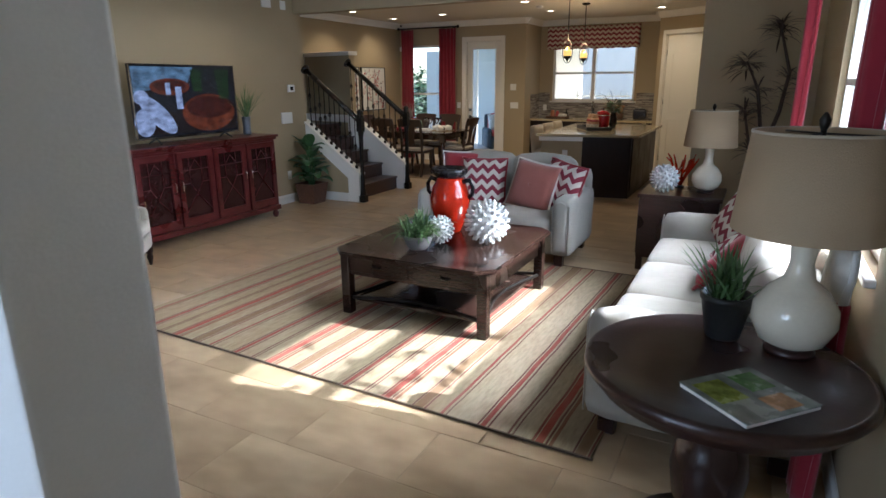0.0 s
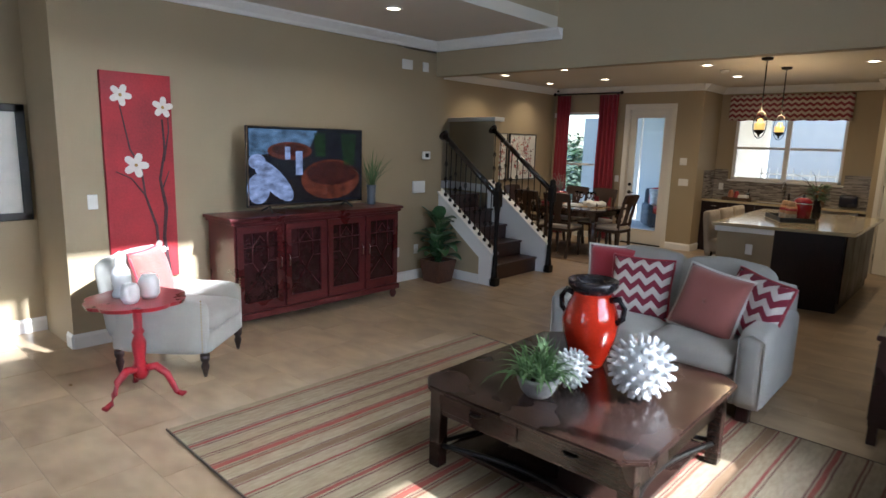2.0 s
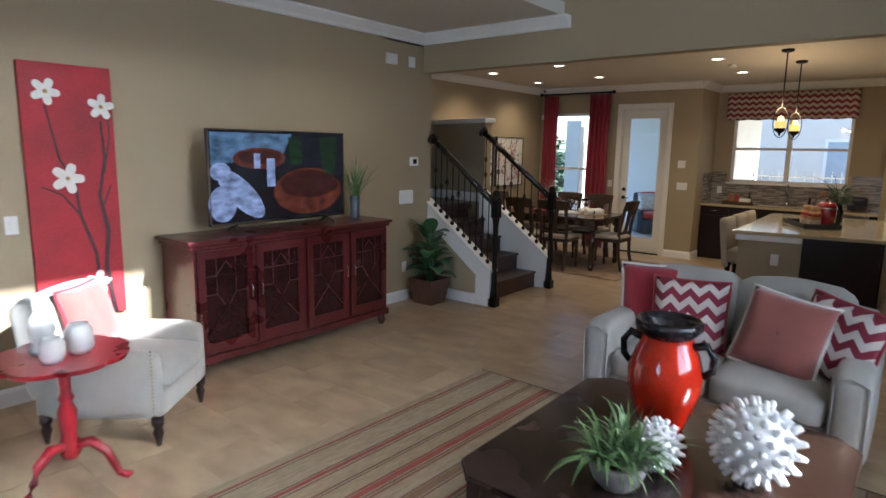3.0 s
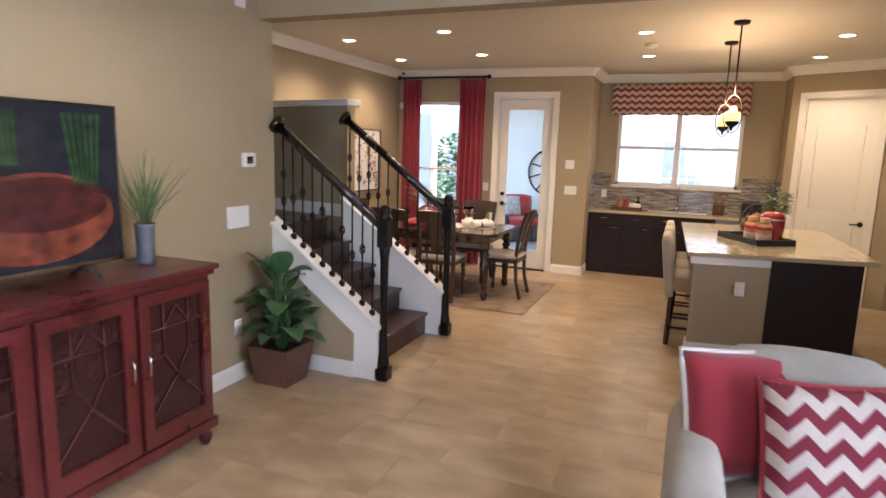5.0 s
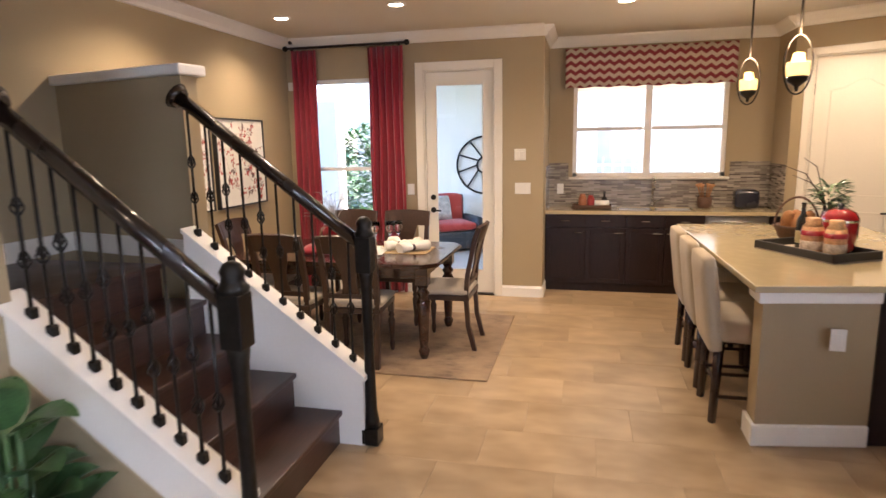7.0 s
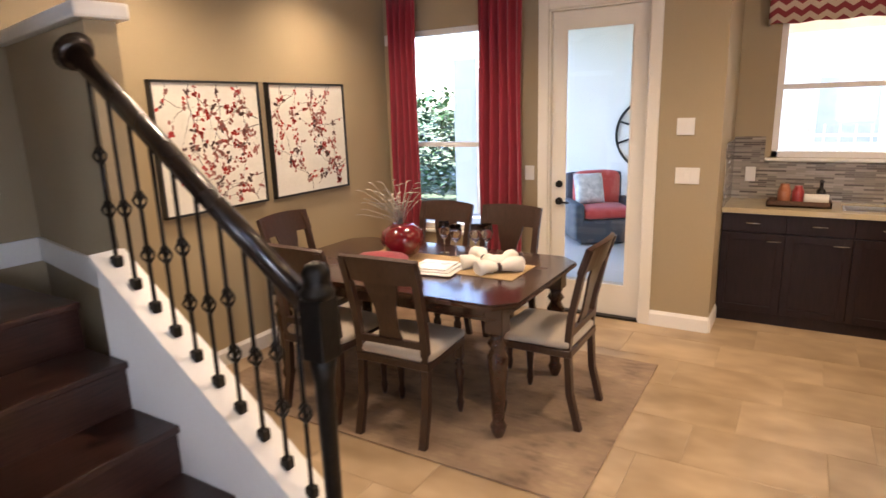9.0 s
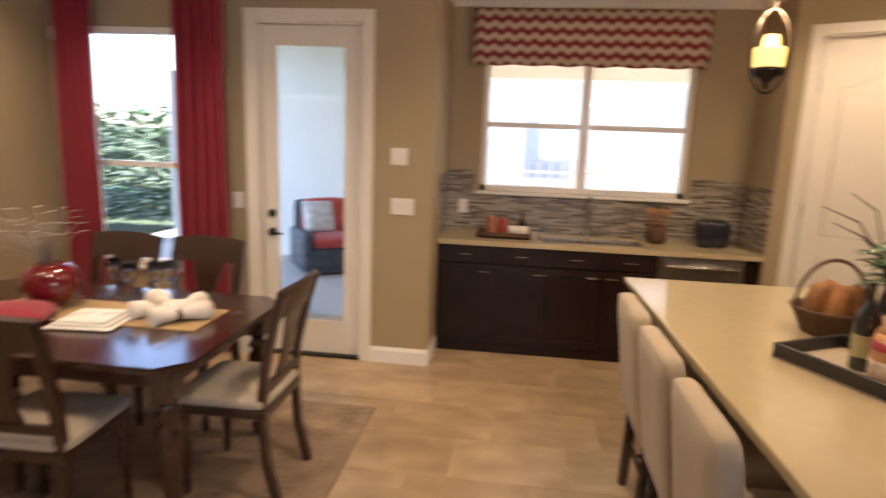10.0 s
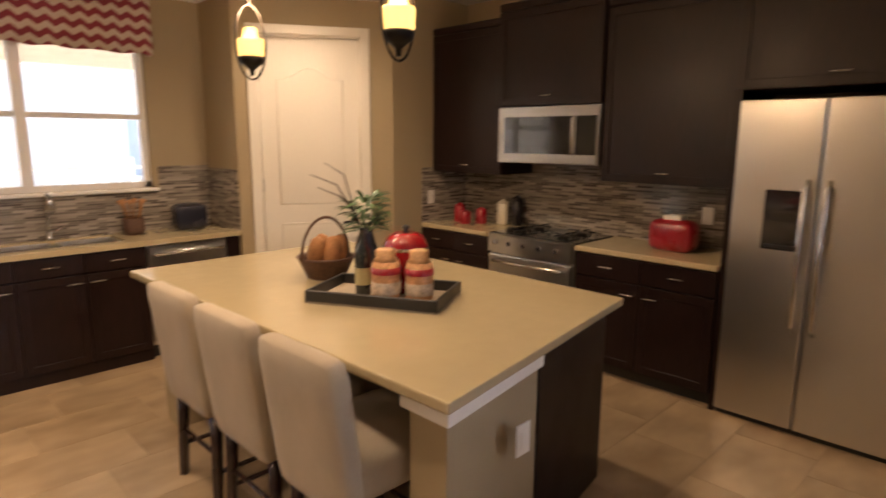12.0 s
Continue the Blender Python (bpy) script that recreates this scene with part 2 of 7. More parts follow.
RED_GLAZE = simple("red_glaze", (0.45, 0.022, 0.006), 0.1, vary=0.25, scale=6, coat=0.8)
BLACK_GLAZE = simple("black_glaze", (0.018, 0.015, 0.017), 0.25, vary=0.3, scale=14)

# ---- structure ----
TVX, HALLX, RIGHTX = -4.98, -5.70, 1.24
BACKY, SINKY, HEADY = 10.34, 11.23, 5.60
LOWZ, HIGHZ, KITZ = 2.93, 5.40, 2.80


def wall_holes(axis, face, back, a0, a1, z0, z1, holes):
    """A wall between face and back across axis 'x' or 'y', from a0 to a1, with through openings (a0, a1, z0, z1)."""
    bm = bm_new()
    cuts = sorted({a0, a1, *[h[0] for h in holes], *[h[1] for h in holes]})
    for lo, hi in zip(cuts, cuts[1:]):
        inside = sorted([(h[2], h[3]) for h in holes if h[0] <= lo and hi <= h[1]])
        z = z0
        for h0, h1 in [*inside, (z1, z1)]:
            if h0 > z + 1e-4:
                if axis == "x":
                    add_box(bm, min(face, back), max(face, back), lo, hi, z, h0)
                else:
                    add_box(bm, lo, hi, min(face, back), max(face, back), z, h0)
            z = h1
    return bm


wall_tv = structure("wall_tv", wall_holes("x", TVX, TVX - 0.13, 1.41, 5.74, 0, HIGHZ, []), PAINT, "tan painted living room wall behind the television", "wall")
structure("wall_hall", wall_holes("x", HALLX, HALLX - 0.13, -3.5, 1.41, 0, HIGHZ, []), PAINT, "tan painted hall wall", "wall")
structure("wall_hall_return", box(-6.43, TVX - 0.13, 1.41, 1.53, 0, HIGHZ), PAINT, "tan painted hall return wall", "wall")
structure("wall_right", wall_holes("x", RIGHTX, RIGHTX + 0.16, -3.5, HEADY, 0, HIGHZ, [(1.38, 3.75, 0.95, 2.45), (1.25, 3.57, 4.12, 4.98)]), PAINT, "tan painted living room window wall", "wall")
structure("wall_entry", wall_holes("y", -3.5, -3.66, -6.43, RIGHTX + 0.16, 0, HIGHZ, [(-2.2, -0.2, 0.9, 2.9)]), PAINT, "tan painted entry wall", "wall")
structure("wall_near_pier", box(-1.3, -0.205, -0.69, -0.43, 0, HIGHZ, 0.012, 2), simple("cool_grey_paint", (0.74, 0.73, 0.71), 0.7, vary=0.05, scale=1.2, fine=140, world_space=True), "grey painted wall end beside the entry", "wall")
structure("wall_header", box(TVX - 0.13, RIGHTX + 0.16, HEADY, HEADY + 0.14, 2.53, HIGHZ), PAINT, "tan header wall above the wide kitchen opening", "wall")
structure("wall_pier", box(0.20, RIGHTX + 0.16, HEADY, HEADY + 0.14, 0, 2.53), PAINT, "tan wall pier beside the kitchen opening", "wall")
structure("wall_fridge_return", box(0.46, 1.13, HEADY + 0.14, 6.48, 0, KITZ), PAINT, "tan wall beside the refrigerator", "wall")
structure("wall_kitchen_right", box(0.97, 1.13, 6.48, 11.39, 0, KITZ), PAINT, "tan kitchen wall behind the cabinets", "wall")
structure("wall_dining_left", box(-6.33, -6.20, 1.53, BACKY + 0.16, 0, HIGHZ), PAINT, "tan dining room wall", "wall")
structure("wall_back", wall_holes("y", BACKY, BACKY + 0.16, -6.20, -3.36, 0, KITZ, [(-5.98, -5.02, 0.62, 2.36), (-4.63, -3.87, 0, 2.405)]), PAINT, "tan dining room wall with window and patio door", "wall")
structure("wall_sink_side", box(-3.52, -3.36, BACKY + 0.16, SINKY + 0.16, 0, KITZ), PAINT, "tan kitchen side wall", "wall")
structure("wall_sink", wall_holes("y", SINKY, SINKY + 0.16, -3.36, 0.97, 0, KITZ, [(-3.087, -1.435, 1.235, 2.38)]), PAINT, "tan kitchen wall round the sink window", "wall")

# corner pantry
PA, PB = Vector((-0.98, 10.68)), Vector((0.08, 10.06))
pdir = (PB - PA).normalized()
PANG = math.degrees(math.atan2(pdir.y, pdir.x))
PLEN = (PB - PA).length
PM = pose(PA.x, PA.y, 0, 0, 0, PANG)
D0, D1, DH = 0.17, 0.97, 2.41
structure("wall_pantry_side", box(-0.98, -0.86, 10.68, SINKY, 0, KITZ), PAINT, "tan pantry side wall", "wall")
structure("wall_pantry", moved(wall_holes("y", 0, 0.12, 0, PLEN, 0, KITZ, [(D0, D1, 0, DH)]), PM), PAINT, "tan diagonal pantry wall", "wall")
structure("wall_pantry_return", box(0.08, 0.97, 10.06, 10.18, 0, KITZ), PAINT, "tan wall beside the corner pantry", "wall")

structure("ceiling", box(TVX, -3.27, -3.5, HEADY, LOWZ, LOWZ + 0.12), CEILING_PAINT, "white living room ceiling under the loft", "ceiling")
structure("wall_loft", box(-3.39, -3.27, -3.5, HEADY, LOWZ + 0.12, HIGHZ), PAINT, "tan loft wall above the living room", "wall")
structure("ceiling_high", box(-3.39, RIGHTX + 0.16, -3.5, HEADY, HIGHZ, HIGHZ + 0.12), CEILING_PAINT, "white double height ceiling", "ceiling")
structure("ceiling_kitchen", box(-4.98, 1.13, HEADY + 0.14, 11.39, KITZ, KITZ + 0.12), CEILING_PAINT, "white kitchen and dining ceiling", "ceiling")
structure("ceiling_dining", box(-6.20, -4.98, 5.0, 10.50, KITZ, KITZ + 0.12), CEILING_PAINT, "white dining ceiling", "ceiling")
structure("ceiling_stair", box(-6.33, TVX, 1.41, 6.95, HIGHZ, HIGHZ + 0.12), CEILING_PAINT, "white stairwell ceiling", "ceiling")
structure("ceiling_hall", box(-6.43, TVX, -3.66, 1.41, LOWZ, LOWZ + 0.12), CEILING_PAINT, "white hall ceiling", "ceiling")
structure("wall_stair_upper", box(-6.20, -5.11, 4.88, 5.0, KITZ, HIGHZ), PAINT, "tan stairwell wall above the dining room", "wall")

CROWN = [(0.0, 0.0), (0.0, -0.11), (0.02, -0.105), (0.035, -0.075), (0.075, -0.035), (0.09, -0.02), (0.09, 0.0)]


def crown(name, x0, y0, x1, y1, z):
    """Crown moulding from one point to another, standing out to the right of the way."""
    d = Vector((x1 - x0, y1 - y0))
    bm = prism([(a, b) for a, b in CROWN], 0, d.length)
    return structure(name, moved(bm, pose(x0, y0, z, 0, 0, math.degrees(math.atan2(d.y, d.x)) - 90)), WHITE_PAINT, "white crown moulding", "moulding")


crown("crown_moulding", TVX, 1.41, TVX, HEADY, LOWZ)
crown("crown_moulding", TVX, HEADY, -3.20, HEADY, LOWZ)
crown("crown_moulding", -6.20, 5.0, -6.20, BACKY, KITZ)
crown("crown_moulding", -6.20, BACKY, -3.36, BACKY, KITZ)
crown("crown_moulding", -3.36, BACKY, -3.36, SINKY, KITZ)
crown("crown_moulding", -3.36, SINKY, -0.98, SINKY, KITZ)
crown("crown_moulding", PA.x, PA.y, PB.x, PB.y, KITZ)
crown("crown_moulding", -0.98, SINKY, -0.98, 10.68, KITZ)


def baseboard(x0, y0, x1, y1, z=0.0, h=0.12):
    d = Vector((x1 - x0, y1 - y0))
    bm = prism([(0, 0), (0.016, 0), (0.016, h - 0.025), (0.009, h - 0.01), (0.006, h), (0, h)], 0, d.length)
    return structure("baseboard", moved(bm, pose(x0, y0, z, 0, 0, math.degrees(math.atan2(d.y, d.x)) - 90)), WHITE_PAINT, "white baseboard", "baseboard")


baseboard(TVX, 1.41, TVX, 5.70)
baseboard(HALLX, -3.5, HALLX, 1.41)
baseboard(TVX - 0.13, 1.41, TVX, 1.41)
baseboard(-6.20, 7.1, -6.20, BACKY)
baseboard(-6.20, BACKY, -4.72, BACKY)
baseboard(-3.785, BACKY, -3.36, BACKY)
baseboard(-3.36, BACKY, -3.36, 10.70)
baseboard(0.20, HEADY, RIGHTX, HEADY)
baseboard(0.46, 5.74, 0.46, 6.48)
baseboard(RIGHTX, HEADY, RIGHTX, -3.5)

# ---- floor ----
structure("floor", box(-6.43, RIGHTX + 0.16, -3.66, 11.39, -0.12, -0.004), GROUT, "tan grout bed under travertine tiles", "floor")
structure("ground", box(-400, 400, -400, 400, -0.5, -0.16), simple("lawn", (0.07, 0.10, 0.04), 0.95, vary=0.3, scale=3, world_space=True), "green lawn", "ground")
structure("pavement", box(-8.5, 1.2, 11.33, 17.0, -0.16, -0.03), simple("patio_concrete", (0.45, 0.42, 0.37), 0.85, vary=0.1, scale=2, world_space=True), "pale concrete patio", "pavement")
structure("pavement", box(-6.6, -3.5, 10.42, 11.33, -0.16, -0.03), simple("patio_concrete_step", (0.45, 0.42, 0.37), 0.85, vary=0.1, scale=2, world_space=True), "pale concrete patio beside the door", "pavement")


# ---- stairs ----
SX, RUN, RISE = -4.13, 0.266, 0.200
S0, S1 = 5.80, 6.92
staircase = empty("staircase", "dark wooden stairs with white stringers and iron balusters", "stairs", kind="structure")
TREAD = wood("stair_tread_wood", (0.040, 0.015, 0.010), 0.38, 0.15, (12, 1, 12))
for i in range(5):
    x1 = SX - 0.10 - i * RUN
    x0 = x1 - RUN if i < 4 else -6.19
    z = (i + 1) * RISE
    part("riser", box(x1 - 0.02, x1, S0, S1, z - RISE, z - 0.032), TREAD, staircase)
    part("tread", box(x0 - 0.01, x1 + 0.025, S0, S1, z - 0.03, z, 0.008, 2), TREAD, staircase)
part("landing_floor", box(-6.20, -5.09, 4.9, S0, 5 * RISE - 0.03, 5 * RISE), TREAD, staircase)
for i in range(5):
    y1 = 4.9 - i * RUN
    z = (i + 6) * RISE
    part("riser", box(-6.20, -5.10, y1, y1 + 0.02, z - RISE, z - 0.032), TREAD, staircase)
    part("tread", box(-6.20, -5.10, y1 - RUN, y1 + 0.025, z - 0.03, z), TREAD, staircase)


def slope(x):
    return 0.40 + (SX + 0.05 - x) * (RISE / RUN)


XT = TVX - 0.04
for y0, y1, xe in ((5.70, 5.80, XT), (6.92, 7.02, -5.12)):
    out = [(SX + 0.05, 0.0), (SX + 0.05, slope(SX + 0.05)), (xe, slope(xe)), (xe, 0.0)]
    part("stringer", prism(out, y0, y1), WHITE_PAINT, staircase, "white painted stringer")
    cap = [(SX + 0.07, slope(SX + 0.07)), (SX + 0.07, slope(SX + 0.07) + 0.025), (xe, slope(xe) + 0.025), (xe, slope(xe))]
    part("stringer_cap", prism(cap, y0 - 0.02, y1 + 0.02), WHITE_PAINT, staircase, "white sloped cap")
inset = [(SX - 0.14, 0.12), (SX - 0.14, slope(SX - 0.14) - 0.21), (XT, slope(XT) - 0.21), (XT, 0.12)]
part("stringer_panel", prism(inset, 5.692, 5.70), PAINT, staircase, "tan panel under the stringer")
part("stringer_base", box(XT, SX - 0.14, 5.684, 5.70, 0, 0.12), WHITE_PAINT, staircase)


def newel(y):
    n = empty("newel_post", "black turned newel post with square cap", "newel post", pose(SX + 0.075, y, 0))
    part("plinth", box(-0.05, 0.05, -0.05, 0.05, 0, 0.10, 0.008, 2), BLACK_METAL, n)
    part("shaft", lathe([(0.048, 0.10), (0.043, 0.14), (0.034, 0.20), (0.027, 0.5), (0.030, 0.9), (0.038, 0.95), (0.042, 0.99)], 16), BLACK_METAL, n)
    part("block", box(-0.042, 0.042, -0.042, 0.042, 0.98, 1.17, 0.006, 2), BLACK_METAL, n)
    part("cap", lathe([(0.05, 1.17), (0.054, 1.19), (0.042, 1.205), (0.038, 1.225), (0.044, 1.245), (0.030, 1.27), (0.01, 1.28)], 16), BLACK_METAL, n)
    return n


def cage(bm, c, h=0.075, r=0.022):
    for k in range(4):
        pts = []
        for j in range(7):
            t = j / 6
            a = k * math.pi / 2 + t * math.pi * 0.8
            rr = r * math.sin(math.pi * t)
            pts.append((c[0] + rr * math.cos(a), c[1] + rr * math.sin(a), c[2] - h / 2 + h * t))
        add_tube(bm, pts, 0.0045, 4)
    return bm


RAILWOOD = wood("handrail_wood", (0.016, 0.010, 0.008), 0.25, 0.5)
for y, xe in ((5.75, TVX + 0.015), (6.97, -5.12)):
    newel(y)
    za, zb = 1.11, 1.11 + (SX + 0.075 - xe) * 0.755
    rail = empty("stair_railing", "dark handrail with twisted black iron balusters", "railing", group="stair railings")
    part("handrail", tube([(SX + 0.075, y, za), (xe + 0.03, y, zb)], 0.036, 10), RAILWOOD, rail)
    part("rosette", tube([(xe, y, zb + 0.02), (xe + 0.03, y, zb)], [0.075, 0.055], 16), RAILWOOD, rail)
    n = 10
    for i in range(n):
        x = SX - 0.02 + (xe + 0.06 - (SX - 0.02)) * i / (n - 1)
        zl = slope(x) + 0.025
        zh = za + (SX + 0.075 - x) * (zb - za) / (SX + 0.075 - xe)
        bar = part("baluster", tube([(x, y, zl), (x, y, zh)], 0.0075, 6), BLACK_METAL, rail)
        part("shoe", box(x - 0.018, x + 0.018, y - 0.018, y + 0.018, zl - 0.01, zl + 0.035, 0.006, 1), BLACK_METAL, bar)
        for zc in ((0.42,), (0.3, 0.58))[i % 2]:
            part("basket", cage(bm_new(), (x, y, zl + (zh - zl) * zc)), BLACK_METAL, bar)

# low wall beside the landing, turned a little from the stairs
pony = structure("wall_pony", moved(box(-1.25, 0, 0, 0.11, 0, 2.05), pose(-5.12, 7.02, 0, 0, 0, -12)), PAINT, "tan low wall beside the stair landing", "wall")
structure("trim_pony_cap", moved(box(-1.27, 0.04, -0.04, 0.15, 2.05, 2.11, 0.012, 2), pose(-5.12, 7.02, 0, 0, 0, -12)), WHITE_PAINT, "white cap on the low stair wall", "trim")
structure("trim_pony_base", moved(box(-1.25, 0.0, -0.016, 0.0, 5 * RISE, 5 * RISE + 0.12), pose(-5.12, 7.02, 0, 0, 0, -12)), WHITE_PAINT, "white baseboard on the landing", "trim")
structure("baseboard", box(-6.20, -6.184, 5.0, 7.4, 5 * RISE, 5 * RISE + 0.12), WHITE_PAINT, "white baseboard on the landing", "baseboard")


# ---- kitchen ----
def pull(x, y, z, parent, along="x", w=0.09):
    bm = bm_new()
    d = Vector((1, 0, 0)) if along == "x" else Vector((0, 1, 0))
    o = Vector((0, -1, 0)) if along == "x" else Vector((-1, 0, 0))
    c = Vector((x, y, z))
    add_tube(bm, [c - d * w / 2, c - d * w / 2 + o * 0.025, c + d * w / 2 + o * 0.025, c + d * w / 2], 0.005, 6)
    return part("handle", bm, CHROME, parent, "brushed metal pull")


def shaker(parent, x0, x1, y, z0, z1, name="door", handle=None, along="x", face=-1):
    """A framed cabinet front in the plane y, or in the plane x where along is 'y'."""
    rail = 0.055
    def slab(a0, a1, b0, b1, t0, t1, piece, holder):
        if along == "x":
            return part(piece, box(a0, a1, y + t0, y + t1, b0, b1, 0.0015), ESPRESSO, holder)
        return part(piece, box(y + t0, y + t1, a0, a1, b0, b1, 0.0015), ESPRESSO, holder)
    g = 0.003
    if z1 - z0 > 0.25:
        d = slab(x0 + g, x1 - g, z0 + g, z1 - g, -0.012, 0.0, name, parent)
        slab(x0 + g, x0 + rail, z0 + g, z1 - g, -0.020, -0.012, "stile", d)
        slab(x1 - rail, x1 - g, z0 + g, z1 - g, -0.020, -0.012, "stile", d)
        slab(x0 + rail, x1 - rail, z0 + g, z0 + rail, -0.020, -0.012, "rail", d)
        slab(x0 + rail, x1 - rail, z1 - rail, z1 - g, -0.020, -0.012, "rail", d)
    else:
        d = slab(x0 + g, x1 - g, z0 + g, z1 - g, -0.020, 0.0, name, parent)
    if handle:
        if along == "x":
            pull(handle[0], y - 0.02, handle[1], d)
        else:
            pull(y - 0.02, handle[0], handle[1], d, "y")
    return d


def sink_cabinet(x0, x1, drawers):
    c = empty("base_cabinet", "dark espresso base cabinet under the sink window", "cabinet", group="sink wall cabinets")
    part("body", box(x0, x1, 10.72, SINKY, 0.0, 0.86), ESPRESSO, c)
    n = drawers
    w = (x1 - x0) / n
    for i in range(n):
        a, b = x0 + i * w, x0 + (i + 1) * w
        shaker(c, a, b, 10.72, 0.72, 0.86, "drawer", ((a + b) / 2, 0.79))
        shaker(c, a, b, 10.72, 0.09, 0.715, "door", ((b - 0.07) if i % 2 == 0 else a + 0.07, 0.66))
    return c


sink_cabinet(-3.355, -2.92, 1)
sink_cabinet(-2.92, -2.50, 1)
sink_cabinet(-2.50, -1.70, 2)
dw = empty("dishwasher", "stainless steel dishwasher under the counter", "dishwasher")
part("body", box(-1.69, -1.09, 10.74, SINKY, 0.1, 0.86), STEEL, dw)
part("door_panel", box(-1.685, -1.095, 10.715, 10.74, 0.12, 0.85, 0.006, 1), STEEL, dw)
part("handle", tube([(-1.64, 10.715, 0.79), (-1.64, 10.67, 0.79), (-1.14, 10.67, 0.79), (-1.14, 10.715, 0.79)], 0.011, 8), CHROME, dw)
part("kick_plate", box(-1.69, -1.09, 10.78, 10.81, 0, 0.1), BLACK_PLASTIC, dw)
filler = solid("cabinet_filler", box(-1.085, -0.985, 10.72, SINKY, 0, 0.86), ESPRESSO, "dark cabinet end panel beside the dishwasher", "cabinet panel")

ct = empty("sink_countertop", "cream quartz countertop with undermount sink", "countertop")
bm = bm_new()
for x0, x1, y0, y1 in ((-3.358, -2.58, 10.68, SINKY - 0.012), (-2.58, -1.80, 10.68, 10.80), (-2.58, -1.80, 11.13, SINKY - 0.012), (-1.80, -0.985, 10.68, SINKY - 0.012)):
    add_box(bm, x0, x1, y0, y1, 0.862, 0.90)
part("slab", bm, STONE_TOP, ct)
for a, b in ((-2.57, -2.21), (-2.17, -1.81)):
    bm = bm_new()
    for q in ((a, a + 0.01, 10.805, 11.125, 0.70, 0.888), (b - 0.01, b, 10.805, 11.125, 0.70, 0.888), (a, b, 10.805, 10.815, 0.70, 0.888), (a, b, 11.115, 11.125, 0.70, 0.888), (a, b, 10.805, 11.125, 0.69, 0.70)):
        add_box(bm, *q)
    part("sink_bowl", bm, STEEL, ct, "stainless steel sink bowl")
faucet = empty("faucet", "chrome gooseneck kitchen faucet", "faucet", pose(-2.19, 11.16, 0.90))
part("base", lathe([(0.028, 0), (0.026, 0.02), (0.018, 0.06)], 14), CHROME, faucet)
pts = [(0, 0, 0.05), (0, 0, 0.26)] + [(0, -0.08 + 0.08 * math.cos(a), 0.26 + 0.08 * math.sin(a)) for a in [k * math.pi / 8 for k in range(1, 9)]] + [(0, -0.16, 0.20)]
part("spout", tube(pts, 0.011, 10), CHROME, faucet)
part("lever", tube([(0.02, 0, 0.05), (0.09, -0.01, 0.09)], 0.007, 8), CHROME, faucet)

# island, its near end askew
def skewed(bm):
    for v in bm.verts:
        if v.co.y < 8.5:
            v.co.y += (v.co.x + 2.04) * 0.165
        elif v.co.x < -1.9:
            v.co.x -= 0.06
    return bm


isl = empty("kitchen_island", "dark kitchen island with tan end wall", "kitchen island")
part("body", skewed(box(-1.42, -0.76, 7.36, 9.66, 0.0, 0.86)), ESPRESSO, isl)
part("end_wall", skewed(box(-2.00, -1.42, 7.355, 7.52, 0.12, 0.80)), PAINT, isl, "tan painted end wall")
part("end_base", skewed(box(-2.02, -1.42, 7.335, 7.535, 0.0, 0.12, 0.006, 1)), WHITE_PAINT, isl, "white base moulding")
part("end_cap", skewed(box(-2.03, -1.42, 7.325, 7.545, 0.80, 0.862, 0.012, 2)), WHITE_PAINT, isl, "white cap moulding")
part("end_panel", skewed(box(-1.418, -0.765, 7.345, 7.358, 0.02, 0.86)), ESPRESSO, isl)
part("far_wall", box(-2.00, -1.42, 9.50, 9.66, 0.0, 0.862), PAINT, isl)
for i in range(4):
    a = 7.61 + i * 0.51
    part("door", box(-0.76, -0.742, a + 0.004, a + 0.506, 0.1, 0.85, 0.004, 1), ESPRESSO, isl)
itop = solid("island_countertop", skewed(box(-2.06, -0.66, 7.30, 9.72, 0.864, 0.902, 0.008, 2)), STONE_TOP, "cream quartz island countertop", "countertop")


def outlet(name, m, label, w=0.075, h=0.118, slots=1):
    o = empty(name, label, "switch plate" if "switch" in label else "outlet", m)
    part("plate", box(-w / 2, w / 2, -0.007, 0, -h / 2, h / 2, 0.003, 1), PLASTIC, o)
    for i in range(slots):
        c = (i - (slots - 1) / 2) * 0.046
        part("rocker", box(c - 0.016, c + 0.016, -0.011, -0.007, -0.033, 0.033, 0.002, 1), PLASTIC, o)
    return o


outlet("outlet", pose(-1.64, 7.355, 0.62), "white outlet on the island end wall")
outlet("light_switch", pose(-3.60, BACKY, 1.52), "white dimmer switch plate", 0.12, 0.12, 2)
outlet("light_switch", pose(-3.57, BACKY, 1.17), "white three gang switch plate", 0.165, 0.118, 3)
outlet("light_switch", pose(-4.79, BACKY, 1.16), "white switch plate beside the patio door", 0.08, 0.118, 1)
outlet("outlet", pose(-3.22, SINKY - 0.02, 1.10), "white outlet on the tile backsplash")
outlet("light_switch", pose(TVX, 1.62, 1.18, 0, 0, 90), "white switch plate beside the red panel")
outlet("outlet", pose(TVX, 5.30, 0.385, 0, 0, 90), "white outlet near the stairs")
outlet("outlet", pose(TVX, 4.97, 0.375, 0, 0, 90), "white outlet beside the media console")
ths = empty("thermostat", "white thermostat with dark display", "thermostat", pose(TVX, 5.44, 1.56, 0, 0, 90))
part("case", box(-0.065, 0.065, -0.028, 0, -0.05, 0.05, 0.012, 2), PLASTIC, ths)
part("display", box(-0.032, 0.028, -0.031, -0.028, -0.025, 0.025), BLACK_GLASS, ths)
panel = solid("wall_panel", box(-0.105, 0.105, -0.02, 0, -0.075, 0.075, 0.006, 2), PLASTIC, "white blank wall plate", "wall plate", pose(TVX, 5.32, 1.17, 0, 0, 90))

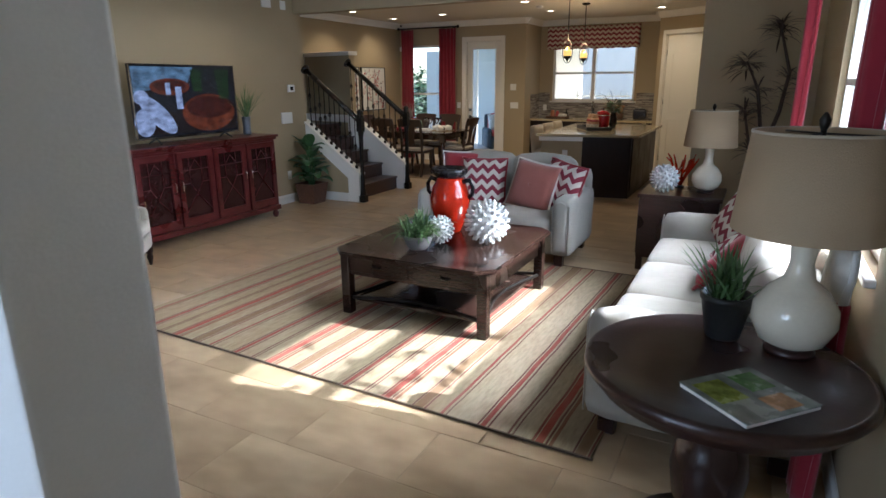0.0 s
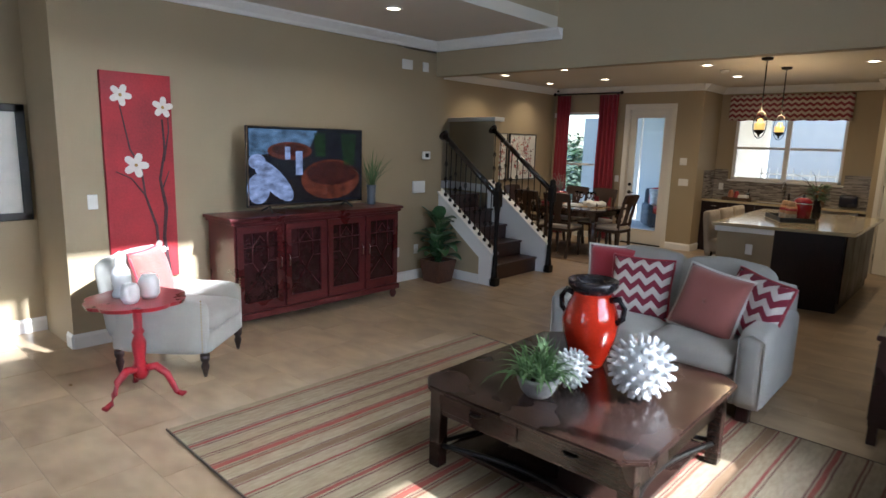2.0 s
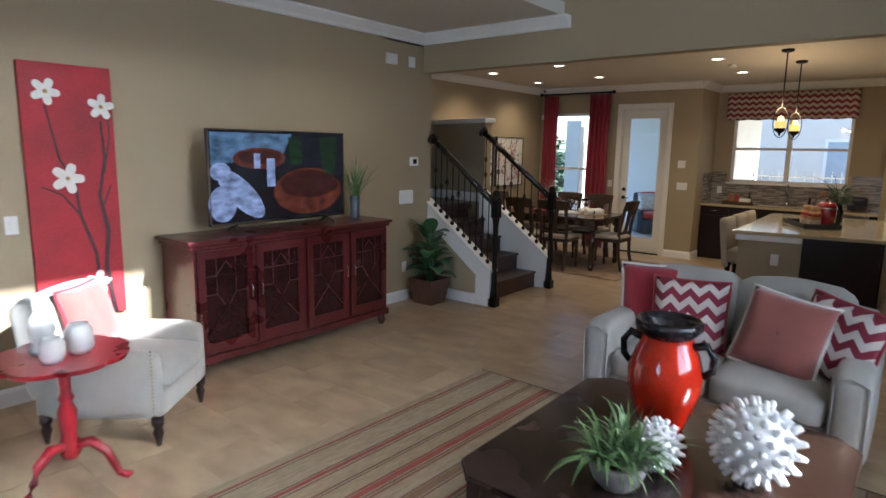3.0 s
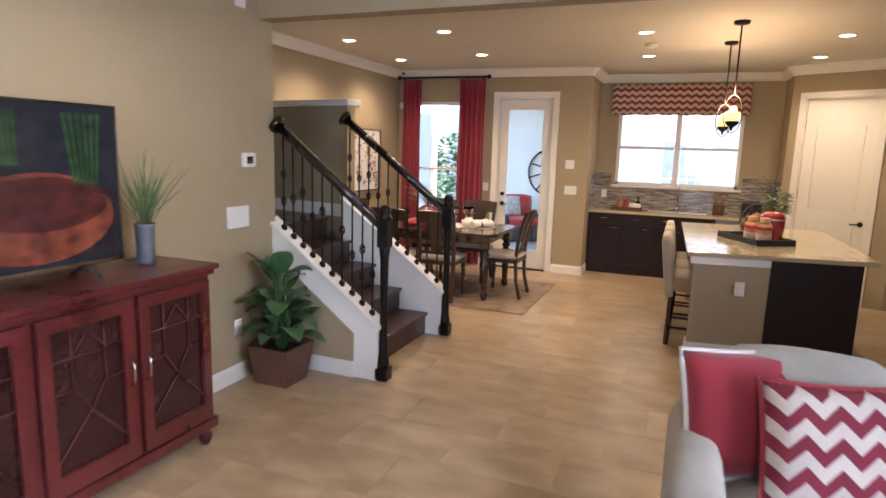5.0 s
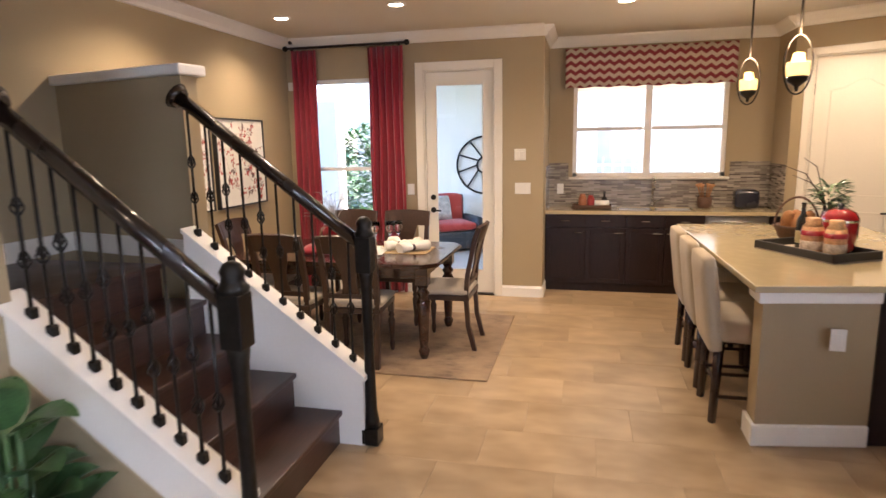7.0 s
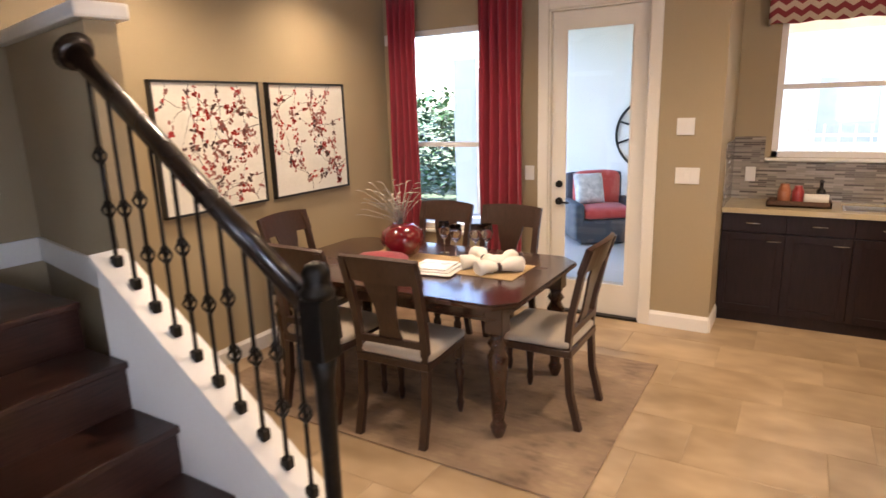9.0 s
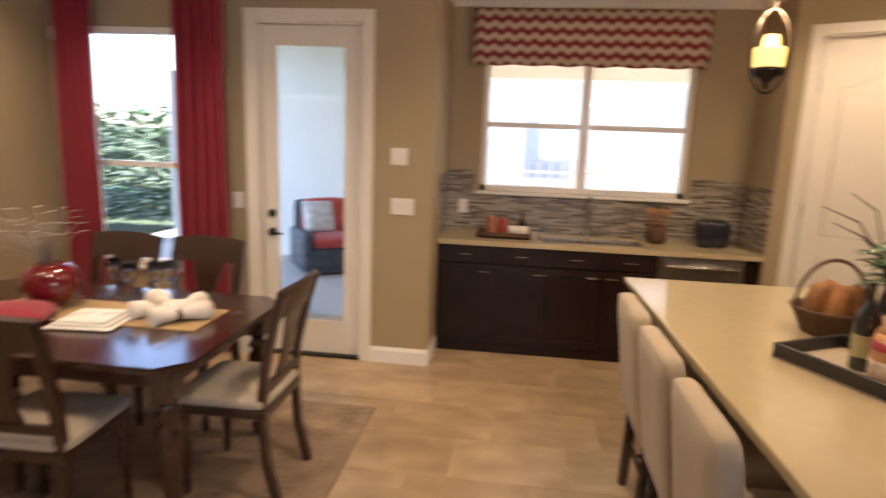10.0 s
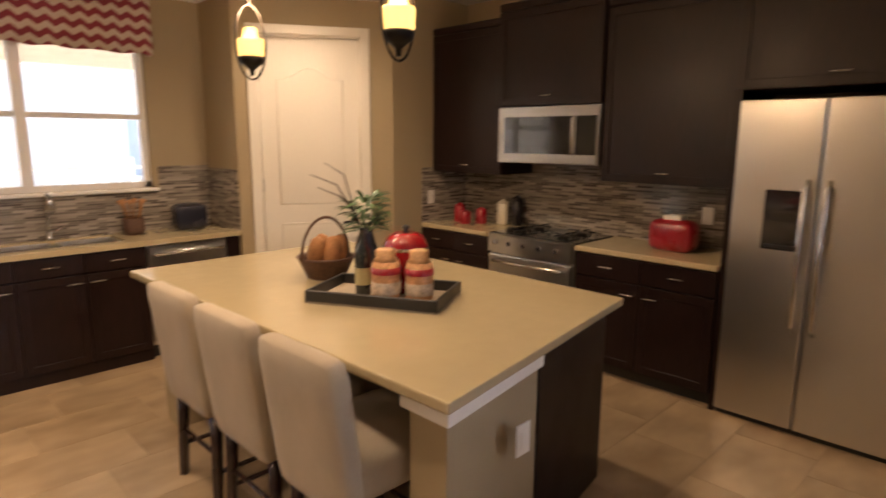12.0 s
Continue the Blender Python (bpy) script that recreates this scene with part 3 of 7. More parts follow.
# range wall
def range_cabinet(y0, y1, n):
    c = empty("base_cabinet", "dark espresso base cabinet with drawers", "cabinet", group="range wall cabinets")
    part("body", box(0.42, 0.97, y0, y1, 0.09, 0.86), ESPRESSO, c)
    part("kick", box(0.49, 0.97, y0, y1, 0, 0.09), BLACK_PLASTIC, c)
    w = (y1 - y0) / n
    for i in range(n):
        a, b = y0 + i * w, y0 + (i + 1) * w
        shaker(c, a, b, 0.42, 0.70, 0.855, "drawer", ((a + b) / 2, 0.78), "y")
        shaker(c, a, b, 0.42, 0.10, 0.695, "door", ((a + 0.08) if i % 2 else (b - 0.08), 0.62), "y")
    return c


range_cabinet(7.50, 8.47, 2)
range_cabinet(9.29, 10.055, 2)
for y0, y1 in ((7.502, 8.475), (9.285, 10.056)):
    solid("countertop", box(0.39, 0.958, y0, y1, 0.862, 0.90, 0.006, 1), STONE_TOP, "cream quartz countertop beside the range", "countertop", group="range counters")


def upper(y0, y1, z0, z1, n, xf=0.55):
    c = empty("wall_cabinet", "dark espresso wall cabinet", "cabinet", group="wall cabinets")
    part("body", box(xf, 0.97, y0, y1, z0, z1), ESPRESSO, c)
    w = (y1 - y0) / n
    for i in range(n):
        a, b = y0 + i * w, y0 + (i + 1) * w
        shaker(c, a, b, xf, z0, z1, "door", ((a + b) / 2, z0 + 0.07), "y")
    part("cornice", box(xf - 0.03, 0.97, y0, y1, z1, z1 + 0.06, 0.012, 1), ESPRESSO, c)
    return c


upper(7.50, 8.385, 1.345, 2.48, 1)
upper(8.385, 9.285, 1.87, 2.56, 1, 0.51)
upper(9.285, 10.055, 1.345, 2.48, 1)
upper(6.49, 7.495, 1.90, 2.48, 1, 0.42)
solid("fridge_side_panel", box(0.42, 0.97, 7.464, 7.495, 0, 1.90), ESPRESSO, "dark panel beside the refrigerator", "cabinet panel")

mw = empty("microwave", "stainless steel microwave over the range", "microwave")
part("body", box(0.505, 0.97, 8.39, 9.28, 1.45, 1.865), MID_STEEL, mw)
part("door_frame", box(0.49, 0.505, 8.395, 9.275, 1.455, 1.86, 0.004, 1), MID_STEEL, mw)
part("window", box(0.483, 0.49, 8.60, 9.21, 1.52, 1.79), BLACK_GLASS, mw)
part("control_panel", box(0.483, 0.49, 8.41, 8.57, 1.52, 1.79), BLACK_GLASS, mw)
part("handle", tube([(0.49, 8.585, 1.52), (0.46, 8.585, 1.54), (0.46, 8.585, 1.77), (0.49, 8.585, 1.79)], 0.009, 8), CHROME, mw)

RG = pose(0.02, 0.22, 0)
rg = empty("range", "stainless steel slide-in gas range", "range", RG)
part("body", box(0.40, 0.94, 8.27, 9.05, 0.08, 0.885), STEEL, rg)
part("oven_door", box(0.365, 0.40, 8.28, 9.04, 0.22, 0.74, 0.008, 2), STEEL, rg)
part("oven_window", box(0.36, 0.365, 8.40, 8.92, 0.32, 0.60), BLACK_GLASS, rg)
bm = bm_new()
bow = [(0.42, 8.28), *[(0.36 - 0.05 * math.sin(math.pi * j / 18), 8.28 + 0.76 * j / 18) for j in range(19)], (0.42, 9.04)]
ends = [[bm.verts.new((x, y, z)) for x, y in bow] for z in (0.76, 0.90)]
bm.faces.new(ends[0])
bm.faces.new(ends[1])
for j in range(len(bow)):
    k = (j + 1) % len(bow)
    bm.faces.new((ends[0][j], ends[0][k], ends[1][k], ends[1][j]))
bmesh.ops.recalc_face_normals(bm, faces=bm.faces[:])
part("control_front", bm, STEEL, rg)
part("oven_handle", tube([(0.365, 8.33, 0.69), (0.31, 8.36, 0.70), (0.30, 8.66, 0.70), (0.31, 8.96, 0.70), (0.365, 8.99, 0.69)], 0.013, 8), CHROME, rg)
part("cooktop", box(0.40, 0.935, 8.27, 9.05, 0.885, 0.905, 0.004, 1), BLACK_GLASS, rg)
for k in range(5):
    part("knob", tube([(0.33, 8.38 + k * 0.14, 0.845), (0.305, 8.38 + k * 0.14, 0.845)], [0.022, 0.018], 12), CHROME, rg)
for cx, cy in ((0.53, 8.46), (0.53, 8.86), (0.78, 8.46), (0.78, 8.86)):
    bm = bm_new()
    add_lathe(bm, [(0.05, 0.905), (0.045, 0.918), (0.02, 0.922)], 12, (cx, cy, 0))
    for a in range(4):
        d = Vector((math.cos(a * math.pi / 2), math.sin(a * math.pi / 2), 0))
        add_tube(bm, [Vector((cx, cy, 0.935)) + d * 0.02, Vector((cx, cy, 0.935)) + d * 0.12, Vector((cx, cy, 0.906)) + d * 0.125], 0.006, 5)
    part("burner", bm, BLACK_METAL, rg)

fr = empty("refrigerator", "stainless steel side-by-side refrigerator with dispenser", "refrigerator", pose(0.03, 0.24, -0.02))
part("body", box(0.42, 0.94, 6.275, 7.215, 0.04, 1.86), simple("dark_grey_case", (0.09, 0.09, 0.09), 0.5), fr)
FS = 6.79
part("freezer_door", box(0.355, 0.42, FS + 0.004, 7.212, 0.06, 1.865, 0.012, 3), STEEL, fr)
part("fridge_door", box(0.355, 0.42, 6.278, FS - 0.004, 0.06, 1.865, 0.012, 3), STEEL, fr)
part("kick_grille", box(0.40, 0.44, 6.28, 7.21, 0.02, 0.06), BLACK_PLASTIC, fr)
for y in (FS + 0.05, FS - 0.05):
    part("handle", tube([(0.355, y, 0.62), (0.31, y, 0.66), (0.30, y, 1.0), (0.31, y, 1.40), (0.355, y, 1.44)], 0.014, 10), CHROME, fr)
disp = part("dispenser", box(0.346, 0.358, 6.845, 7.04, 1.06, 1.385, 0.004, 1), BLACK_GLASS, fr, "black water dispenser")
part("dispenser_tray", box(0.335, 0.348, 6.86, 7.025, 1.07, 1.09), BLACK_PLASTIC, disp)


# ---- soft furniture ----
def cushion(x0, x1, y0, y1, z0, z1, puff=0.03, r=0.05):
    """A stuffed block with rounded edges and bulged faces."""
    nx, ny, nz = 10, 10, 5
    bm = bm_new()
    cx, cy, cz = (x0 + x1) / 2, (y0 + y1) / 2, (z0 + z1) / 2
    hx, hy, hz = (x1 - x0) / 2, (y1 - y0) / 2, (z1 - z0) / 2
    bmesh.ops.create_cube(bm, size=2.0)
    bmesh.ops.subdivide_edges(bm, edges=bm.edges[:], cuts=7, use_grid_fill=True)
    rr = min(r, hx, hy, hz)
    for v in bm.verts:
        p = Vector((v.co.x * hx, v.co.y * hy, v.co.z * hz))
        core = Vector((max(-hx + rr, min(hx - rr, p.x)), max(-hy + rr, min(hy - rr, p.y)), max(-hz + rr, min(hz - rr, p.z))))
        d = p - core
        if d.length > 1e-6:
            p = core + d.normalized() * rr
        u, w, q = v.co.x, v.co.y, v.co.z
        p.z += puff * q * (1 - u * u) * (1 - w * w)
        p.y += 0.4 * puff * w * (1 - u * u) * (1 - q * q)
        p.x += 0.4 * puff * u * (1 - w * w) * (1 - q * q)
        n = noise.noise(Vector((p.x + cx, p.y + cy, p.z + cz)) * 5) * 0.006
        v.co = p + Vector((cx, cy, cz + n))
    for f in bm.faces:
        f.smooth = True
    return bm


def couch(name, width, label, m, seats, depth=0.93):
    """Faces -y; its front at y = 0, its left end at x = 0."""
    c = empty(name, label, "sofa", m)
    aw = 0.19
    for x in (0.08, width - 0.16):
        for y in (0.06, depth - 0.14):
            part("leg", box(x, x + 0.08, y, y + 0.08, 0, 0.12, 0.008, 1), OAK_DARK, c, "dark wooden foot")
    part("base", cushion(0.03, width - 0.03, 0.05, depth - 0.02, 0.11, 0.31, 0.0, 0.03), LINEN, c)
    for x0 in (0.0, width - aw):
        part("arm", cushion(x0, x0 + aw, 0.0, depth - 0.05, 0.11, 0.635, 0.012, 0.06), LINEN, c)
        part("arm_piping", tube([(x0 + 0.02, 0.002, 0.14), (x0 + 0.02, 0.002, 0.575), (x0 + aw / 2, 0.0, 0.615), (x0 + aw - 0.02, 0.002, 0.575), (x0 + aw - 0.02, 0.002, 0.14)], 0.005, 5), LINEN, c)
    part("back_frame", cushion(0.04, width - 0.04, depth - 0.22, depth, 0.12, 0.82, 0.0, 0.07), LINEN, c)
    w = (width - 2 * aw) / seats
    for i in range(seats):
        a = aw + i * w
        part("seat_cushion", cushion(a + 0.004, a + w - 0.004, 0.0, depth - 0.2, 0.30, 0.47, 0.025, 0.045), LINEN, c)
        part("back_cushion", moved(cushion(a - 0.03, a + w + 0.03 if i == seats - 1 else a + w - 0.004, -0.11, 0.11, 0.0, 0.47, 0.03, 0.08), pose(0, depth - 0.29, 0.46, -11)), LINEN, c)
    return c


couch("loveseat", 1.55, "pale linen two-seat sofa on dark feet", pose(-2.11, 3.89, 0), 2)
couch("sofa", 2.48, "pale linen sofa under the window", pose(0.22, 3.86, 0, 0, 0, -90), 3)


def pillow(size, material, label, m, name="throw_pillow", edge=None, thick=0.09, sx=1.0):
    """A square scatter cushion standing in its x-z plane."""
    n = 14
    bm = bm_new()
    grid = {}
    for s in (-1, 1):
        for i in range(n + 1):
            for j in range(n + 1):
                u, w = -1 + 2 * i / n, -1 + 2 * j / n
                e = max(0.0, (1 - u ** 4) * (1 - w ** 4))
                pinch = 1 - 0.06 * (1 - u * u) * abs(w) ** 3 - 0.06 * (1 - w * w) * abs(u) ** 3
                if s == 1 and (i in (0, n) or j in (0, n)):
                    grid[s, i, j] = grid[-1, i, j]
                    continue
                wob = 0.006 * noise.noise(Vector((u * 2, w * 2, s + size * 9)))
                grid[s, i, j] = bm.verts.new((u * sx * size / 2 * pinch, s * (thick * e ** 0.55 + wob * e), w * size / 2 * pinch + size / 2))
    for s in (-1, 1):
        for i in range(n):
            for j in range(n):
                f = bm.faces.new((grid[s, i, j], grid[s, i + 1, j], grid[s, i + 1, j + 1], grid[s, i, j + 1]))
                f.smooth = True
    p = solid(name, bm, material, label, "pillow", m)
    if edge is not None:
        loop = []
        for u, w in [*[(-1 + 0.2 * k, -1) for k in range(10)], *[(1, -1 + 0.2 * k) for k in range(10)], *[(1 - 0.2 * k, 1) for k in range(10)], *[(-1, 1 - 0.2 * k) for k in range(10)], (-1, -1)]:
            pinch = 1 - 0.06 * (1 - u * u) * abs(w) ** 3 - 0.06 * (1 - w * w) * abs(u) ** 3
            loop.append((u * sx * size / 2 * pinch, 0, w * size / 2 * pinch + size / 2))
        part("piping", tube(loop, 0.011, 6), edge, p)
    return p


CHEV = chevron("chevron_cloth", (0.66, 0.62, 0.56), (0.22, 0.022, 0.045), 0.055, 0.105)
pillow(0.50, RED_CLOTH, "red pillow with pale piping on the loveseat", pose(-1.81, 4.42, 0.46, -16, 0, 24), edge=WHITE_CLOTH)
pillow(0.46, CHEV, "red and white chevron pillow on the loveseat", pose(-1.57, 4.26, 0.46, -18, 0, 12), edge=RED_CLOTH)
rust = pillow(0.47, RUST_CLOTH, "dusty rust tufted pillow on the loveseat", pose(-1.08, 4.17, 0.46, -20, 8, -10), edge=WHITE_CLOTH)
part("button", moved(lathe([(0.016, 0), (0.012, 0.006), (0.001, 0.009)], 12), pose(0, -0.088, 0.235, 90)), RUST_CLOTH, rust, "covered tufting button")
pillow(0.46, CHEV, "red and white chevron pillow against the loveseat arm", pose(-0.82, 4.27, 0.46, -14, 8, -28), edge=RED_CLOTH)
pillow(0.50, CHEV, "red and white chevron pillow on the sofa", pose(0.64, 3.55, 0.46, -28, 12, -72), edge=RED_CLOTH)
pillow(0.34, RED_CLOTH, "red lumbar pillow on the sofa", pose(0.84, 3.72, 0.62, -20, 0, -70), edge=WHITE_CLOTH, sx=1.5)
pillow(0.48, RED_CLOTH, "shiny red pillow on the sofa", pose(0.62, 2.60, 0.46, -42, -8, -100), edge=RED_CLOTH)
pillow(0.48, CHEV, "red and white chevron pillow lying on the sofa", pose(0.66, 2.86, 0.47, -50, 10, -80), edge=RED_CLOTH)
pillow(0.50, CREAM_CLOTH, "tan pillow at the end of the sofa", pose(0.98, 2.16, 0.46, -18, 0, -95), edge=CREAM_CLOTH)


# ---- rugs ----
def striped_rug():
    m, nt, b = nodes_of("striped_rug_wool")
    v = coords(nt)
    sp = nt.nodes.new("ShaderNodeSeparateXYZ")
    nt.links.new(v, sp.inputs[0])
    wob = mth(nt, "MULTIPLY", mth(nt, "SUBTRACT", noise_tex(nt, v, 3, 3), 0.5), 0.02)
    x = mth(nt, "ADD", sp.outputs[0], wob)
    base_n = spread(nt, noise_tex(nt, v, 60, 3, (1, 0.2, 1)), 0.3, 0.7)
    wide = spread(nt, noise_tex(nt, v, 1.3, 2, (1, 0.05, 1)), 0.35, 0.65)
    col = mixed(nt, wide, mixed(nt, base_n, (0.22, 0.165, 0.085), (0.30, 0.235, 0.135)), mixed(nt, base_n, (0.27, 0.22, 0.15), (0.36, 0.30, 0.215)))
    per = mth(nt, "FRACT", mth(nt, "DIVIDE", mth(nt, "ADD", x, 10.12), 0.86))
    for at, half, c in ((0.10, 0.006, (0.09, 0.02, 0.02)), (0.13, 0.016, (0.22, 0.028, 0.022)), (0.165, 0.006, (0.09, 0.02, 0.02)), (0.29, 0.007, (0.11, 0.03, 0.025)), (0.315, 0.005, (0.10, 0.03, 0.025)), (0.43, 0.008, (0.15, 0.03, 0.025)), (0.465, 0.022, (0.25, 0.034, 0.025)), (0.505, 0.006, (0.10, 0.025, 0.02)), (0.53, 0.010, (0.17, 0.06, 0.03)), (0.66, 0.006, (0.10, 0.03, 0.025)), (0.70, 0.030, (0.17, 0.095, 0.045)), (0.745, 0.006, (0.13, 0.03, 0.025)), (0.86, 0.010, (0.20, 0.03, 0.025)), (0.89, 0.005, (0.09, 0.03, 0.02))):
        on = mth(nt, "LESS_THAN", mth(nt, "ABSOLUTE", mth(nt, "SUBTRACT", per, at)), half)
        rough_on = mth(nt, "MULTIPLY", on, mth(nt, "MULTIPLY_ADD", base_n, 0.25, 0.75))
        col = mixed(nt, rough_on, col, c)
    nt.links.new(col, b.inputs["Base Color"])
    b.inputs["Roughness"].default_value = 0.95
    bump(nt, b, noise_tex(nt, v, 240, 2), 0.5, 0.004)
    return m


bm = box(-1.71, 1.71, -1.37, 1.37, 0.0, 0.012, 0.004, 1)
rug = solid("area_rug", bm, striped_rug(), "tan wool rug with red and brown stripes", "rug", pose(-1.35, 2.65, 0.002, 0, 0, -2))
part("binding", moved(box(-1.72, 1.72, -1.377, -1.368, 0.0, 0.014, 0.003, 1), Matrix()), simple("rug_binding", (0.12, 0.09, 0.065), 0.9), rug)
part("binding", moved(box(-1.72, 1.72, 1.368, 1.377, 0.0, 0.014, 0.003, 1), Matrix()), simple("rug_binding_far", (0.06, 0.045, 0.035), 0.9), rug)

m, nt, b = nodes_of("faded_rug_wool")
v = coords(nt)
f1 = spread(nt, noise_tex(nt, v, 5, 6), 0.38, 0.62)
f2 = spread(nt, noise_tex(nt, v, 38, 4, (0.25, 1, 1)), 0.35, 0.65)
nt.links.new(mixed(nt, f2, mixed(nt, f1, (0.16, 0.11, 0.075), (0.34, 0.25, 0.16)), (0.27, 0.19, 0.13)), b.inputs["Base Color"])
b.inputs["Roughness"].default_value = 0.95
bump(nt, b, f2, 0.4, 0.004)
solid("dining_rug", box(-1.22, 1.22, -0.82, 0.82, 0, 0.010, 0.003, 1), m, "faded brown patterned rug under the dining table", "rug", pose(-4.78, 8.755, 0.002))


# ---- tables ----
def turned_leg(z1, r, square=0.07):
    bm = lathe([(r * 0.45, 0.0), (r * 0.6, 0.02), (r * 0.8, 0.06), (r * 0.55, 0.09), (r * 0.62, 0.12), (r * 0.8, z1 * 0.45), (r, z1 * 0.62), (r * 0.6, z1 * 0.68), (r * 0.95, z1 * 0.72), (r * 0.6, z1 * 0.76), (r * 0.8, z1 * 0.80)], 18)
    add_box(bm, -square / 2, square / 2, -square / 2, square / 2, z1 * 0.80, z1, 0.005, 1)
    return bm


def coffee_table():
    c = empty("coffee_table", "dark wooden coffee table with drawers and shelf", "coffee table", pose(-1.176, 2.745, 0.014))
    hx, hy = 0.62, 0.66
    k = 0.10
    out = [(-hx + k, -hy), (hx - k, -hy), (hx, -hy + k), (hx, hy - k), (hx - k, hy), (-hx + k, hy), (-hx, hy - k), (-hx, -hy + k)]
    bm = bm_new()
    lo = [bm.verts.new((x, y, 0.455)) for x, y in out]
    hi = [bm.verts.new((x, y, 0.485)) for x, y in out]
    bm.faces.new(lo)
    bm.faces.new(hi)
    for i in range(8):
        bm.faces.new((lo[i], lo[(i + 1) % 8], hi[(i + 1) % 8], hi[i]))
    bmesh.ops.bevel(bm, geom=bm.edges[:], offset=0.008, segments=2, affect="EDGES")
    part("tabletop", bm, COFFEE_WOOD, c)
    part("apron", box(-0.55, 0.55, -0.57, 0.57, 0.30, 0.455), COFFEE_WOOD, c)
    for s in (-1, 1):
        for a in (-0.27, 0.27):
            d = part("drawer_front", box(a - 0.25, a + 0.25, -0.578 if s < 0 else 0.57, -0.57 if s < 0 else 0.578, 0.325, 0.44, 0.004, 1), COFFEE_WOOD, c)
            y = s * 0.585
            part("cup_pull", tube([(a - 0.035, s * 0.575, 0.385), (a - 0.02, y, 0.378), (a + 0.02, y, 0.378), (a + 0.035, s * 0.575, 0.385)], 0.008, 6), BLACK_METAL, d)
    for sx in (-1, 1):
        for sy in (-1, 1):
            part("leg", moved(box(-0.035, 0.035, -0.035, 0.035, 0, 0.455, 0.008, 2), pose(sx * 0.535, sy * 0.555, 0)), COFFEE_WOOD, c)
    part("lower_shelf", box(-0.50, 0.50, -0.52, 0.52, 0.085, 0.11, 0.004, 1), COFFEE_WOOD, c)
    for s in (-1, 1):
        arc = [(-0.5 + 0.1 * k, s * (0.555 - 0.10 * math.sin(math.pi * k / 10)), 0.12) for k in range(11)]
        part("stretcher", tube(arc, 0.013, 6), BLACK_METAL, c)
        arc = [(s * (0.535 - 0.10 * math.sin(math.pi * k / 10)), -0.52 + 0.104 * k, 0.12) for k in range(11)]
        part("stretcher", tube(arc, 0.013, 6), BLACK_METAL, c)
    return c


coffee_table()

dt = empty("dining_table", "dark wooden dining table with turned legs", "dining table", pose(-4.86, 8.71, 0.012))
hx, hy, k = 0.88, 0.54, 0.11
out = [(-hx + k, -hy), (hx - k, -hy), (hx, -hy + k), (hx, hy - k), (hx - k, hy), (-hx + k, hy), (-hx, hy - k), (-hx, -hy + k)]
bm = bm_new()
lo = [bm.verts.new((x, y, 0.725)) for x, y in out]
hi = [bm.verts.new((x, y, 0.757)) for x, y in out]
bm.faces.new(lo)
bm.faces.new(hi)
for i in range(8):
    bm.faces.new((lo[i], lo[(i + 1) % 8], hi[(i + 1) % 8], hi[i]))
bmesh.ops.bevel(bm, geom=bm.edges[:], offset=0.01, segments=2, affect="EDGES")
part("tabletop", bm, TABLE_WOOD, dt)
part("apron", box(-0.76, 0.76, -0.43, 0.43, 0.63, 0.725), TABLE_WOOD, dt)
for sx in (-1, 1):
    for sy in (-1, 1):
        part("leg", moved(turned_leg(0.725, 0.055, 0.10), pose(sx * 0.75, sy * 0.42, 0)), TABLE_WOOD, dt)


